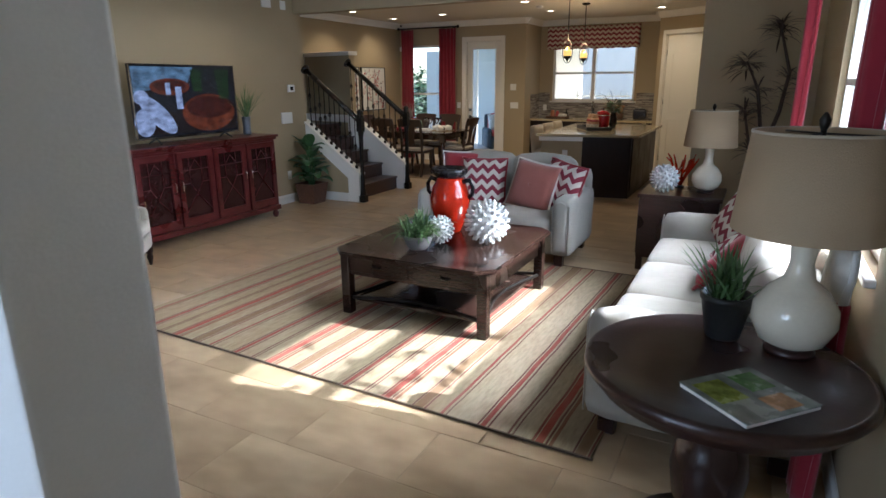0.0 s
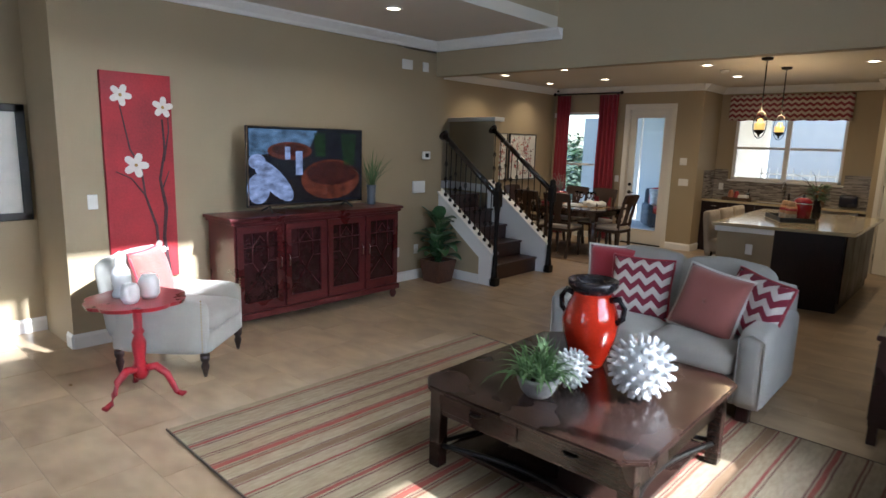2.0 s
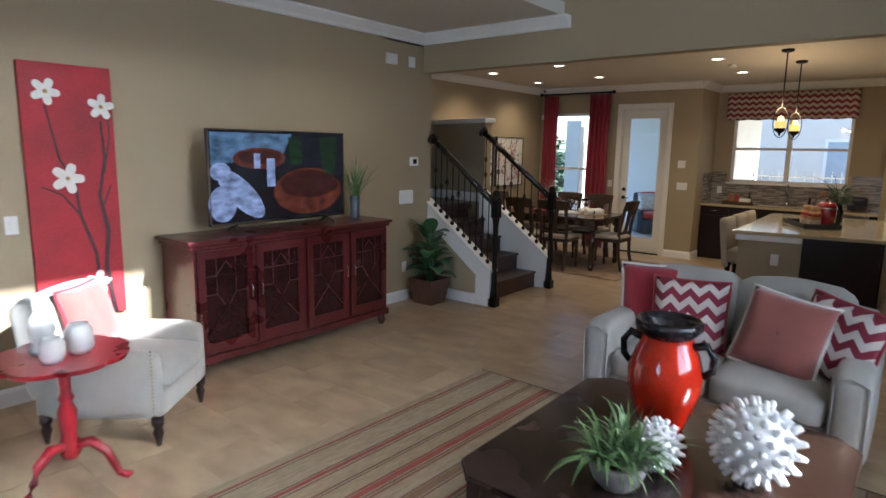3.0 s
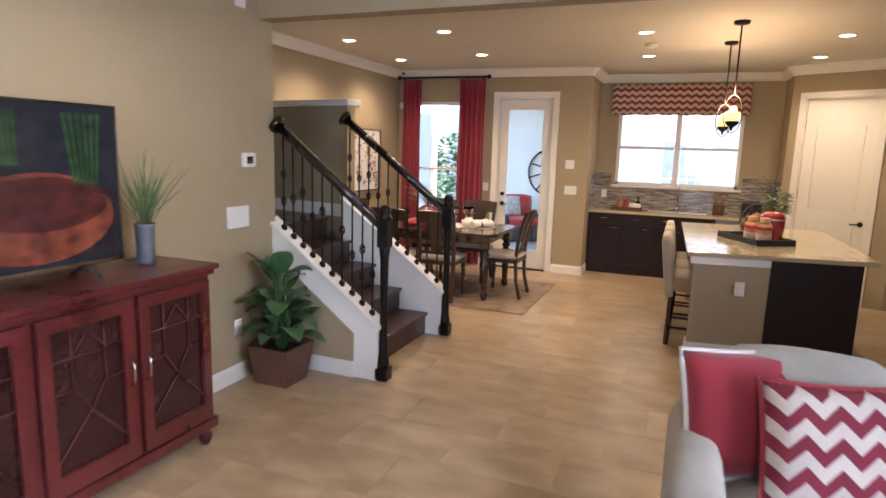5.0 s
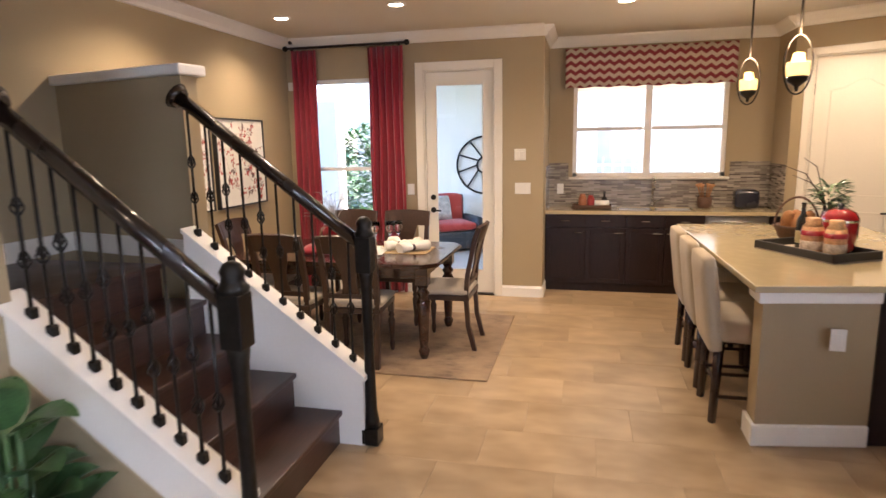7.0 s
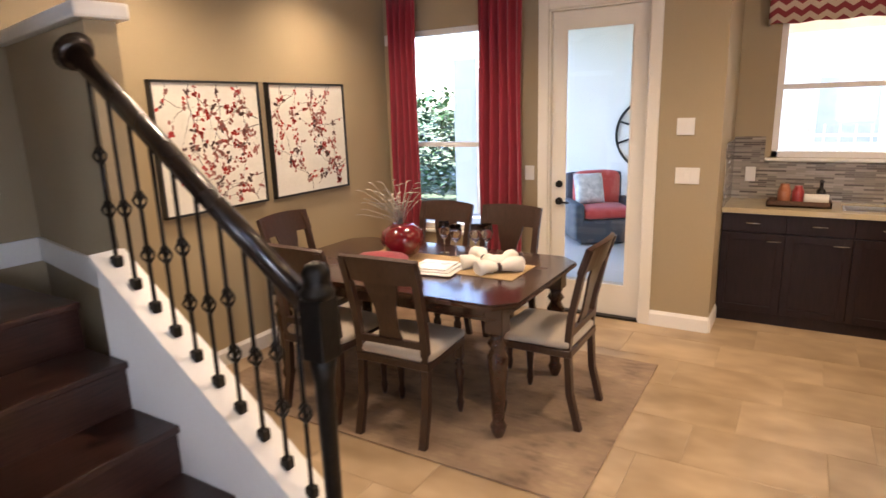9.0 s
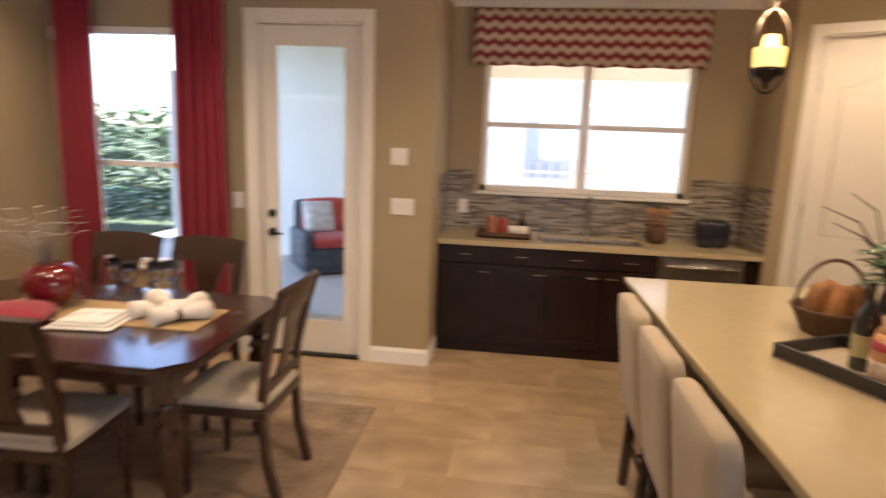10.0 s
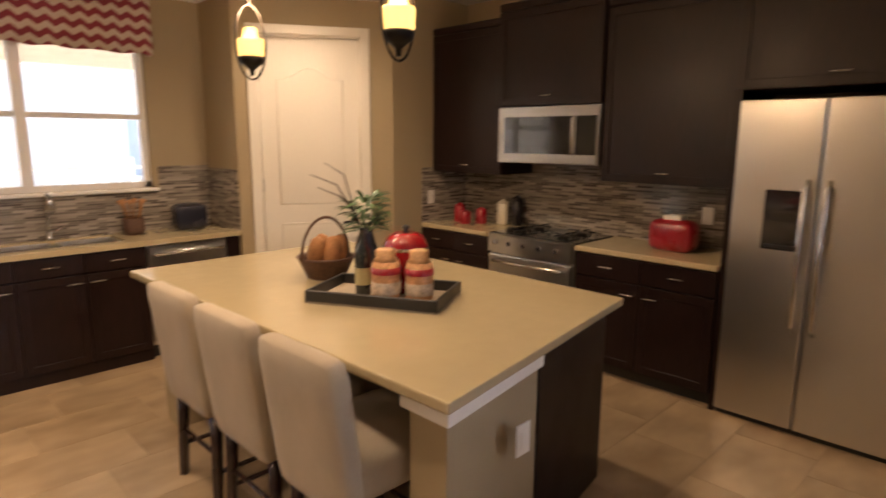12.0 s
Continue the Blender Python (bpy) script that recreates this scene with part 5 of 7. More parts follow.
VAL = chevron("valance_cloth", (0.58, 0.50, 0.40), (0.24, 0.035, 0.05), 0.052, 0.088, zig=0.35)
val = empty("window_valance", "red and cream zigzag fabric valance", "valance", pose(-2.29, SINKY - 0.13, 2.235))
bm = bm_new()
cols = []
for i in range(61):
    x = -0.885 + 1.77 * i / 60
    cols.append([bm.verts.new((x, -0.012 * math.sin(i * 0.9) * (1 - j / 3), 0.42 * j / 3 + (0.006 * math.sin(i * 0.7) if j == 0 else 0))) for j in range(4)])
for c0, c1 in zip(cols, cols[1:]):
    for j in range(3):
        bm.faces.new((c0[j], c1[j], c1[j + 1], c0[j + 1])).smooth = True
vf = part("front", bm, VAL, val)
vf.modifiers.new("thick", "SOLIDIFY").thickness = 0.006
for x in (-0.885, 0.885):
    part("return", box(x - 0.004, x + 0.004, 0.0, 0.125, 0.0, 0.42), VAL, val)
part("board", box(-0.88, 0.88, 0.008, 0.125, 0.405, 0.42), WHITE_CLOTH, val)


# ---- wall art ----
def red_panel():
    a = empty("wall_art", "tall red canvas painted with white blossoms", "painting", pose(TVX, 1.995, 0, 0, 0, 90))
    can = part("canvas", box(-0.275, 0.275, -0.035, 0, 0.50, 2.21, 0.003, 1), simple("red_canvas", (0.33, 0.016, 0.022), 0.6, vary=0.3, scale=4, fine=60, relief=0.25), a)
    twig = simple("painted_twig", (0.07, 0.03, 0.035), 0.7, vary=0.4, scale=20)
    white = simple("painted_petal", (0.74, 0.72, 0.66), 0.6, vary=0.1, scale=30)
    gold = simple("painted_stamen", (0.45, 0.30, 0.08), 0.6)
    def stroke(pts, r):
        bm = tube([(x, -0.0355, z) for x, z in pts], r, 6)
        for v in bm.verts:
            v.co.y = -0.0355 + (v.co.y + 0.0355) * 0.12
        part("twig", bm, twig, can)
    stroke([(0.20, 0.5), (0.16, 0.85), (0.19, 1.10), (0.15, 1.35), (0.20, 1.60), (0.19, 1.85)], [0.018, 0.015, 0.016, 0.012, 0.010, 0.008])
    stroke([(0.12, 0.5), (0.10, 0.95), (0.02, 1.22), (0.0, 1.45), (-0.08, 1.60), (-0.14, 1.95)], [0.014, 0.012, 0.010, 0.008, 0.007, 0.005])
    stroke([(0.02, 1.22), (-0.08, 1.36), (-0.2, 1.42)], [0.008, 0.006, 0.004])
    stroke([(0.19, 1.5), (0.24, 1.75), (0.24, 2.0)], [0.008, 0.006, 0.004])
    stroke([(0.16, 1.25), (0.23, 1.42)], [0.007, 0.004])
    for fx, fz, r in ((-0.13, 2.03, 0.085), (0.20, 1.95, 0.085), (-0.04, 1.47, 0.10), (0.10, 0.74, 0.085)):
        fl = None
        for k in range(5):
            ang = k * 2 * math.pi / 5 + fx
            bm = bm_new()
            c = (fx + 0.55 * r * math.cos(ang), fz + 0.55 * r * math.sin(ang))
            ring = []
            for i in range(12):
                b3 = 2 * math.pi * i / 12
                u, w = 0.5 * r * math.cos(b3), 0.36 * r * math.sin(b3) * (1 + 0.15 * math.cos(2 * b3))
                ring.append(bm.verts.new((c[0] + u * math.cos(ang) - w * math.sin(ang), -0.0365 - 0.0004 * k, c[1] + u * math.sin(ang) + w * math.cos(ang))))
            top = bm.verts.new((c[0], -0.0385 - 0.0004 * k, c[1]))
            for i in range(12):
                bm.faces.new((ring[i], ring[(i + 1) % 12], top))
            part("petal", bm, white, can)
        part("stamen", moved(lathe([(0.014, 0), (0.008, 0.003), (0.001, 0.004)], 8), pose(fx, -0.0385, fz, 90)), gold, can)
    return a


red_panel()


PRINT_PAPER = simple("print_paper", (0.70, 0.68, 0.62), 0.5, vary=0.05, scale=3, fine=40, relief=0.03)
TWIG_INK = simple("twig_ink", (0.07, 0.045, 0.04), 0.6, vary=0.3, scale=20)
BLOSSOMS = [simple("blossom_ink", c, 0.6, vary=0.35, scale=30) for c in ((0.40, 0.035, 0.03), (0.36, 0.15, 0.13), (0.13, 0.075, 0.07))]


def blossom_print(y, seed):
    a = empty("framed_print", "square white print of red blossoms in black frame", "picture", pose(-6.20, y, 1.50, 0, 0, 90), group="dining blossom prints")
    s = 0.415
    r2 = random.Random(seed)
    paper = part("print", box(-s + 0.012, s - 0.012, -0.028, -0.006, -s + 0.012, s - 0.012), PRINT_PAPER, a)
    lim = s - 0.022
    twigs = bm_new()
    spots = []

    def branch(x, z, ang, r, steps, depth):
        pts = [(x, -0.0285, z)]
        for k in range(steps):
            ang += r2.uniform(-0.45, 0.45)
            x, z = x + 0.045 * math.cos(ang), z + 0.045 * math.sin(ang)
            if abs(x) > lim or abs(z) > lim:
                break
            pts.append((x, -0.0285, z))
            if r2.random() < 0.5:
                spots.append((x, z))
            if depth and r2.random() < 0.45:
                branch(x, z, ang + r2.choice((-1, 1)) * r2.uniform(0.5, 1.1), r * 0.6, steps // 2 + 1, depth - 1)
        if len(pts) > 1:
            add_tube(twigs, pts, [r * (1 - 0.7 * k / len(pts)) for k in range(len(pts))], 4)
    for k in range(10):
        side = ("top", "right", "top", "bottom")[k % 4]
        u = lim * (-0.9 + 1.8 * ((k * 0.382 + 0.1 * seed) % 1.0))
        start = {"top": (u, lim - 0.002, -1.6), "right": (lim - 0.002, u, 3.1), "bottom": (u, -lim + 0.002, 1.6)}[side]
        branch(start[0], start[1], start[2] + r2.uniform(-0.6, 0.6), 0.0026, 9, 1)
    for v in twigs.verts:
        v.co.y = -0.0282 + (v.co.y + 0.0285) * 0.1
    stuff("twigs", twigs, TWIG_INK, paper)
    petals = [bm_new() for q in BLOSSOMS]
    for x, z in spots:
        tone = r2.choice((0, 0, 1, 1, 1, 2))
        for k in range(r2.randint(1, 5)):
            cx, cz, ang = x + r2.gauss(0, 0.014), z + r2.gauss(0, 0.014), r2.uniform(0, 6.28)
            le, wi = r2.uniform(0.010, 0.020), r2.uniform(0.006, 0.011)
            if abs(cx) > lim - 0.012 or abs(cz) > lim - 0.012:
                continue
            c, q = math.cos(ang), math.sin(ang)
            petals[tone].faces.new([petals[tone].verts.new((cx + u * le * c - w * wi * q, -0.0292 - 0.0002 * tone, cz + u * le * q + w * wi * c)) for u, w in ((-1, 0), (-0.4, -1), (0.6, -0.9), (1, 0), (0.6, 0.9), (-0.4, 1))])
    for bm, ink in zip(petals, BLOSSOMS):
        stuff("blossoms", bm, ink, paper)
    bm = bm_new()
    for q in ((-s, s, -s, -s + 0.014), (-s, s, s - 0.014, s), (-s, -s + 0.014, -s, s), (s - 0.014, s, -s, s)):
        add_box(bm, q[0], q[1], -0.04, 0, q[2], q[3])
    part("frame", bm, BLACK_PLASTIC, a, "thin black frame")
    return a


blossom_print(8.36, 3)
blossom_print(9.27, 8)

hp = empty("framed_print", "framed print with wide white mat in hall", "picture", pose(HALLX, 0.95, 1.46, 0, 0, 90) @ Matrix.Diagonal((0.95, 1, 0.9, 1)))
part("mat", box(-0.40, 0.40, -0.02, 0, -0.48, 0.48), WHITE_CLOTH, hp)
bm = bm_new()
for q in ((-0.45, 0.45, -0.53, -0.46), (-0.45, 0.45, 0.46, 0.53), (-0.45, -0.38, -0.53, 0.53), (0.38, 0.45, -0.53, 0.53)):
    add_box(bm, q[0], q[1], -0.035, 0, q[2], q[3], 0.004, 1)
part("frame", bm, BLACK_PLASTIC, hp, "wide black frame")
part("print", box(-0.22, 0.22, -0.024, -0.02, -0.28, 0.28), simple("print_red", (0.30, 0.08, 0.05), 0.6, vary=0.6, scale=5), hp)
for y, w in ((5.09, 0.17), (5.40, 0.10)):
    v2 = empty("wall_vent", "white wall vent near the ceiling", "vent", pose(TVX, y, 2.62, 0, 0, 90))
    part("plate", box(-w / 2, w / 2, -0.014, 0, -0.055, 0.055, 0.004, 1), PLASTIC, v2)
    for k in range(4):
        part("slat", box(-w / 2 + 0.01, w / 2 - 0.01, -0.018, -0.014, -0.04 + k * 0.023, -0.028 + k * 0.023), PLASTIC, v2)


# ---- armchair, small tables ----
ac = empty("armchair", "pale linen armchair with nailhead trim and turned feet", "armchair", pose(-4.19, 1.91, 0, 0, 0, -51))
for x in (-0.30, 0.30):
    for y in (-0.30, 0.34):
        part("leg", lathe([(0.012, 0), (0.018, 0.03), (0.03, 0.08), (0.022, 0.11), (0.034, 0.13), (0.034, 0.17)], 12, (x, y, 0)), OAK_DARK, ac, "dark turned foot")
part("base", cushion(-0.33, 0.33, -0.34, 0.38, 0.17, 0.33, 0.0, 0.03), LINEN, ac)
part("seat_cushion", cushion(-0.26, 0.26, -0.26, 0.40, 0.32, 0.46, 0.03, 0.05), LINEN, ac)
part("backrest", moved(cushion(-0.34, 0.34, -0.09, 0.09, -0.15, 0.42, 0.02, 0.06), pose(0, -0.31, 0.42, 8)), LINEN, ac)
for s in (-1, 1):
    part("arm", cushion(s * 0.30 - 0.055, s * 0.30 + 0.055, -0.32, 0.37, 0.17, 0.56, 0.01, 0.05), LINEN, ac)
    bm = bm_new()
    for k in range(18):
        add_box(bm, s * 0.356 - 0.004, s * 0.356 + 0.004, 0.345, 0.356, 0.20 + k * 0.022, 0.212 + k * 0.022, 0.003, 1)
    tagged(part("nailhead_trim", bm, simple("brass_nail", (0.35, 0.26, 0.14), 0.3, 0.9), ac, "row of brass nailheads"), kind="stuff")
pillow(0.42, RUST_CLOTH, "red pillow on the sunlit armchair", pose(-4.30, 1.83, 0.46, -16, 0, 129), edge=RED_CLOTH)

rt = empty("pedestal_table", "glossy red pedestal table with scalloped top", "side table", pose(-3.70, 1.43, 0))
bm = bm_new()
lo, hi = [], []
for i in range(64):
    a = 2 * math.pi * i / 64
    r = 0.285 + 0.022 * abs(math.cos(4 * a)) ** 0.6
    lo.append(bm.verts.new((r * 0.97 * math.cos(a), r * 0.97 * math.sin(a), 0.655)))
    hi.append(bm.verts.new((r * math.cos(a), r * math.sin(a), 0.68)))
bm.faces.new(lo)
bm.faces.new(hi)
for i in range(64):
    bm.faces.new((lo[i], lo[(i + 1) % 64], hi[(i + 1) % 64], hi[i]))
part("tabletop", bm, RED_PAINT, rt)
part("pedestal", lathe([(0.03, 0.13), (0.05, 0.16), (0.055, 0.20), (0.032, 0.25), (0.042, 0.32), (0.046, 0.38), (0.026, 0.43), (0.04, 0.455), (0.026, 0.48), (0.03, 0.56), (0.024, 0.60), (0.05, 0.64), (0.06, 0.656)], 18), RED_PAINT, rt)
for k in range(3):
    a = radians(-72 + 120 * k)
    pts = [(0.03, 0.20), (0.10, 0.215), (0.17, 0.16), (0.20, 0.09), (0.225, 0.035), (0.265, 0.018), (0.285, 0.03)]
    part("leg", tube([(r * math.cos(a), r * math.sin(a), z) for r, z in pts], [0.028, 0.028, 0.025, 0.021, 0.019, 0.02, 0.01], 8), RED_PAINT, rt)
CER = simple("white_ceramic", (0.74, 0.73, 0.70), 0.3, vary=0.04)
solid("figurine", moved(lathe([(0.055, 0), (0.06, 0.02), (0.045, 0.05), (0.06, 0.11), (0.055, 0.17), (0.03, 0.21), (0.035, 0.25), (0.03, 0.285), (0.004, 0.30)], 18), Matrix()), CER, "white ceramic figurine on the red table", "figurine", pose(-3.79, 1.38, 0.681))
mug = solid("ceramic_jar", lathe([(0.045, 0), (0.065, 0.03), (0.066, 0.11), (0.05, 0.135), (0.045, 0.15), (0.04, 0.15), (0.04, 0.02)], 18), CER, "white ceramic jar on the red table", "jar", pose(-3.66, 1.50, 0.681))
solid("ceramic_jar", lathe([(0.04, 0), (0.055, 0.03), (0.056, 0.09), (0.045, 0.11), (0.04, 0.12), (0.034, 0.12), (0.034, 0.02)], 18), CER, "small white ceramic jar on the red table", "jar", pose(-3.60, 1.36, 0.681))

rd = empty("round_table", "dark round pedestal table with stepped rim", "side table", pose(0.79, 0.87, 0) @ Matrix.Diagonal((0.95, 0.95, 1, 1)))
part("tabletop", lathe([(0.40, 0.66), (0.42, 0.665), (0.43, 0.69), (0.45, 0.70), (0.465, 0.72), (0.46, 0.74), (0.445, 0.747), (0.44, 0.742), (0.30, 0.742), (0.0005, 0.742)], 56), OAK_DARK, rd)
part("pedestal", lathe([(0.11, 0.06), (0.10, 0.10), (0.085, 0.14), (0.12, 0.24), (0.135, 0.34), (0.12, 0.44), (0.07, 0.52), (0.09, 0.56), (0.12, 0.60), (0.16, 0.66)], 28), OAK_DARK, rd)
part("foot_disc", lathe([(0.27, 0), (0.28, 0.02), (0.27, 0.045), (0.20, 0.06), (0.12, 0.075)], 36), OAK_DARK, rd)

et = empty("end_table", "dark square end table beside the sofa", "side table", pose(0.27, 4.50, 0))
part("tabletop", box(-0.34, 0.34, -0.30, 0.30, 0.655, 0.69, 0.006, 2), OAK_DARK, et)
part("body", box(-0.32, 0.32, -0.28, 0.28, 0.12, 0.655), OAK_DARK, et)
for s in (-1, 1):
    part("door_panel", box(-0.328, -0.32, -0.27 + (s > 0) * 0.275, -0.005 + (s > 0) * 0.275, 0.15, 0.63, 0.004, 1), OAK_DARK, et)
for sx in (-1, 1):
    for sy in (-1, 1):
        part("foot", box(sx * 0.29 - 0.025, sx * 0.29 + 0.025, sy * 0.25 - 0.025, sy * 0.25 + 0.025, 0, 0.12), OAK_DARK, et)


def table_lamp(m, k, label):
    t = empty("table_lamp", label, "table lamp", m)
    part("foot", lathe([(0.07, 0), (0.075, 0.012), (0.06, 0.025)], 24), OAK_DARK, t)
    part("base", lathe([(0.05, 0.02), (0.10, 0.05), (0.125, 0.11), (0.12, 0.16), (0.085, 0.215), (0.045, 0.25), (0.034, 0.30), (0.04, 0.40), (0.038, 0.42)], 32), IVORY, t, "ivory glazed gourd base")
    part("neck", tube([(0, 0, 0.42), (0, 0, 0.72)], 0.008, 8), BLACK_METAL, t)
    sh = bm_new()
    add_lathe(sh, [(0.215, 0.40), (0.185, 0.70), (0.18, 0.70), (0.21, 0.40), (0.215, 0.40)], 40, cap=False)
    s = part("shade", sh, SHADE, t, "tan linen drum shade")
    part("shade_rim", lathe([(0.187, 0.695), (0.187, 0.703), (0.181, 0.703), (0.181, 0.695), (0.187, 0.695)], 40, cap=False), CREAM_CLOTH, s)
    part("finial", lathe([(0.006, 0.70), (0.014, 0.72), (0.016, 0.735), (0.008, 0.75), (0.003, 0.756)], 12), BLACK_METAL, t)
    bm = bm_new()
    for a in range(3):
        d = Vector((math.cos(a * 2.094), math.sin(a * 2.094), 0))
        add_tube(bm, [Vector((0, 0, 0.695)), d * 0.18 + Vector((0, 0, 0.69))], 0.003, 4)
    part("spider", bm, BLACK_METAL, t)
    return t


table_lamp(pose(0.985, 1.07, 0.742) @ Matrix.Diagonal((1.07, 1.07, 1.06, 1)), 1, "ivory gourd table lamp with tan shade")
table_lamp(pose(0.45, 4.50, 0.69), 1, "ivory gourd lamp with tan shade on end table")


# ---- plants and ornaments ----
def blade(bm, base, way, length, width, droop, segs=6, twist=0.0):
    """A long leaf that bends over."""
    way = Vector(way).normalized()
    flat = Vector((way.x, way.y, 0))
    side = Vector((-way.y, way.x, 0))
    if side.length < 0.01:
        side = Vector((1, 0, 0))
    side.normalize()
    prev = None
    p = Vector(base)
    d = way.copy()
    for i in range(segs + 1):
        t = i / segs
        w = width * math.sin(math.pi * min(1.0, 0.12 + 0.88 * t)) ** 0.8 if t < 1 else 0.0005
        a, b2 = bm.verts.new(p - side * w / 2), bm.verts.new(p + side * w / 2)
        m = bm.verts.new(p - Vector((0, 0, 1)) * w * 0.18)
        if prev:
            bm.faces.new((prev[0], prev[1], m, a)).smooth = True
            bm.faces.new((prev[1], prev[2], b2, m)).smooth = True
        prev = (a, m, b2)
        d = (d - Vector((0, 0, droop / segs * (0.4 + t)))).normalized()
        p = p + d * (length / segs)
    return bm


rng = random.Random(5)


def grass_tuft(count, length, width, droop, spread_r, center=(0, 0, 0)):
    bm = bm_new()
    for i in range(count):
        a = rng.uniform(0, 2 * math.pi)
        lean = rng.uniform(0.05, 0.9)
        blade(bm, (center[0] + spread_r * rng.uniform(-1, 1), center[1] + spread_r * rng.uniform(-1, 1), center[2]), (lean * math.cos(a), lean * math.sin(a), 1), length * rng.uniform(0.6, 1.1), width, droop * rng.uniform(0.5, 1.4), 5)
    return bm


STONEPOT = simple("grey_stone_pot", (0.15, 0.145, 0.14), 0.8, vary=0.25, scale=20, relief=0.5)
cp = empty("potted_succulent", "spiky green plant in grey stone pot", "plant", pose(-1.24, 2.40, 0.499) @ Matrix.Diagonal((1.0, 1.0, 0.86, 1)))
part("pot", lathe([(0.06, 0), (0.085, 0.03), (0.105, 0.09), (0.11, 0.12), (0.095, 0.12), (0.09, 0.10)], 10), STONEPOT, cp)
part("soil", lathe([(0.09, 0.098), (0.0005, 0.104)], 12), SOIL, cp)
stuff("leaves", grass_tuft(130, 0.27, 0.014, 2.4, 0.07, (0, 0, 0.10)), GRASSY, cp)

bp = empty("potted_plant", "small grassy plant in black pot", "plant", pose(0.775, 1.11, 0.742))
part("pot", lathe([(0.055, 0), (0.06, 0.01), (0.085, 0.14), (0.09, 0.145), (0.09, 0.165), (0.08, 0.165), (0.075, 0.14)], 20), BLACK_PLASTIC, bp)
part("soil", lathe([(0.077, 0.14), (0.0005, 0.145)], 14), SOIL, bp)
stuff("leaves", grass_tuft(80, 0.22, 0.013, 0.8, 0.045, (0, 0, 0.14)), GRASSY, bp)

tv_plant = empty("vase_with_grass", "grey metal vase with long grass", "vase", pose(TVX + 0.24, 4.34, 1.03))
part("vase", lathe([(0.042, 0), (0.05, 0.02), (0.045, 0.10), (0.052, 0.20), (0.055, 0.215), (0.048, 0.215), (0.042, 0.02)], 20), simple("pewter", (0.16, 0.18, 0.21), 0.4, 0.6, vary=0.2), tv_plant)
stuff("grass", grass_tuft(60, 0.44, 0.008, 0.75, 0.025, (0, 0, 0.19)), GRASSY, tv_plant)

pl = empty("house_plant", "broad-leaved green plant in wooden pot", "plant", pose(-4.70, 5.42, 0))
bm = bm_new()
for (r0, z0), (r1, z1) in (((0.125, 0), (0.165, 0.28)),):
    lo = [bm.verts.new((sx * r0, sy * r0, z0)) for sx, sy in ((-1, -1), (1, -1), (1, 1), (-1, 1))]
    hi = [bm.verts.new((sx * r1, sy * r1, z1)) for sx, sy in ((-1, -1), (1, -1), (1, 1), (-1, 1))]
    inn = [bm.verts.new((sx * (r1 - 0.02), sy * (r1 - 0.02), z1)) for sx, sy in ((-1, -1), (1, -1), (1, 1), (-1, 1))]
    deep = [bm.verts.new((sx * (r1 - 0.03), sy * (r1 - 0.03), z1 - 0.05)) for sx, sy in ((-1, -1), (1, -1), (1, 1), (-1, 1))]
    bm.faces.new(lo)
    bm.faces.new(deep)
    for i in range(4):
        j = (i + 1) % 4
        bm.faces.new((lo[i], lo[j], hi[j], hi[i]))
        bm.faces.new((hi[i], hi[j], inn[j], inn[i]))
        bm.faces.new((inn[i], inn[j], deep[j], deep[i]))
part("pot", bm, wood("pot_wood", (0.11, 0.045, 0.025), 0.5, 0.2, (12, 12, 1)), pl, "reddish wooden tapered pot")
part("soil", box(-0.13, 0.13, -0.13, 0.13, 0.22, 0.245), SOIL, pl)
for i in range(30):
    a = i * 2.4 + rng.uniform(-0.5, 0.5)
    t = min(1.0, max(0.0, i / 29 + rng.uniform(-0.12, 0.12)))
    h = 0.30 + 0.50 * t
    lean = 0.68 - 0.42 * t
    base = Vector((0.03 * math.cos(a), 0.03 * math.sin(a), 0.24))
    tip = Vector((0.13 * math.cos(a) * lean, 0.13 * math.sin(a) * lean, h))
    ways = Vector((lean * math.cos(a), lean * math.sin(a), rng.uniform(0.15, 0.8)))
    if tip.x + ways.x * 0.3 < -0.24:
        ways.x *= 0.25
    lf = bm_new()
    add_tube(lf, [base, (base + tip) / 2 + Vector((0, 0, 0.02)), tip], 0.005, 5)
    blade(lf, tip, ways, 0.20 + 0.09 * rng.random(), 0.125 + 0.04 * rng.random(), rng.uniform(1.2, 2.8), 9)
    part("leaf", lf, LEAF, pl)


def spiky_ball(r, m, label):
    b2 = bm_new()
    bmesh.ops.create_icosphere(b2, subdivisions=3, radius=r * 0.80)
    for f in b2.faces:
        f.smooth = True
    ball = solid("decorative_ball", b2, SPIKY, label, "ornament", m)
    spike = to_mesh("spike", tube([(0, 0, r * 0.76), (0, 0, r * 0.90), (0, 0, r * 1.02)], [r * 0.10, r * 0.075, r * 0.05], 6), SPIKY)
    n = 100
    for i in range(n):
        z = 1 - 2 * (i + 0.5) / n
        a = i * 2.39996
        q = math.sqrt(1 - z * z)
        sp = new("spike", spike)
        sp.parent = ball
        sp.matrix_basis = Vector((q * math.cos(a), q * math.sin(a), z)).to_track_quat("Z", "Y").to_matrix().to_4x4()
    return ball


spiky_ball(0.165, pose(-0.86, 2.74, 0.499 + 0.165), "large spiky white ceramic ball on coffee table")
spiky_ball(0.105, pose(-1.17, 2.60, 0.499 + 0.105), "small spiky white ceramic ball on coffee table")
spiky_ball(0.125, pose(0.12, 4.36, 0.69 + 0.125), "spiky white ceramic ball on the end table")

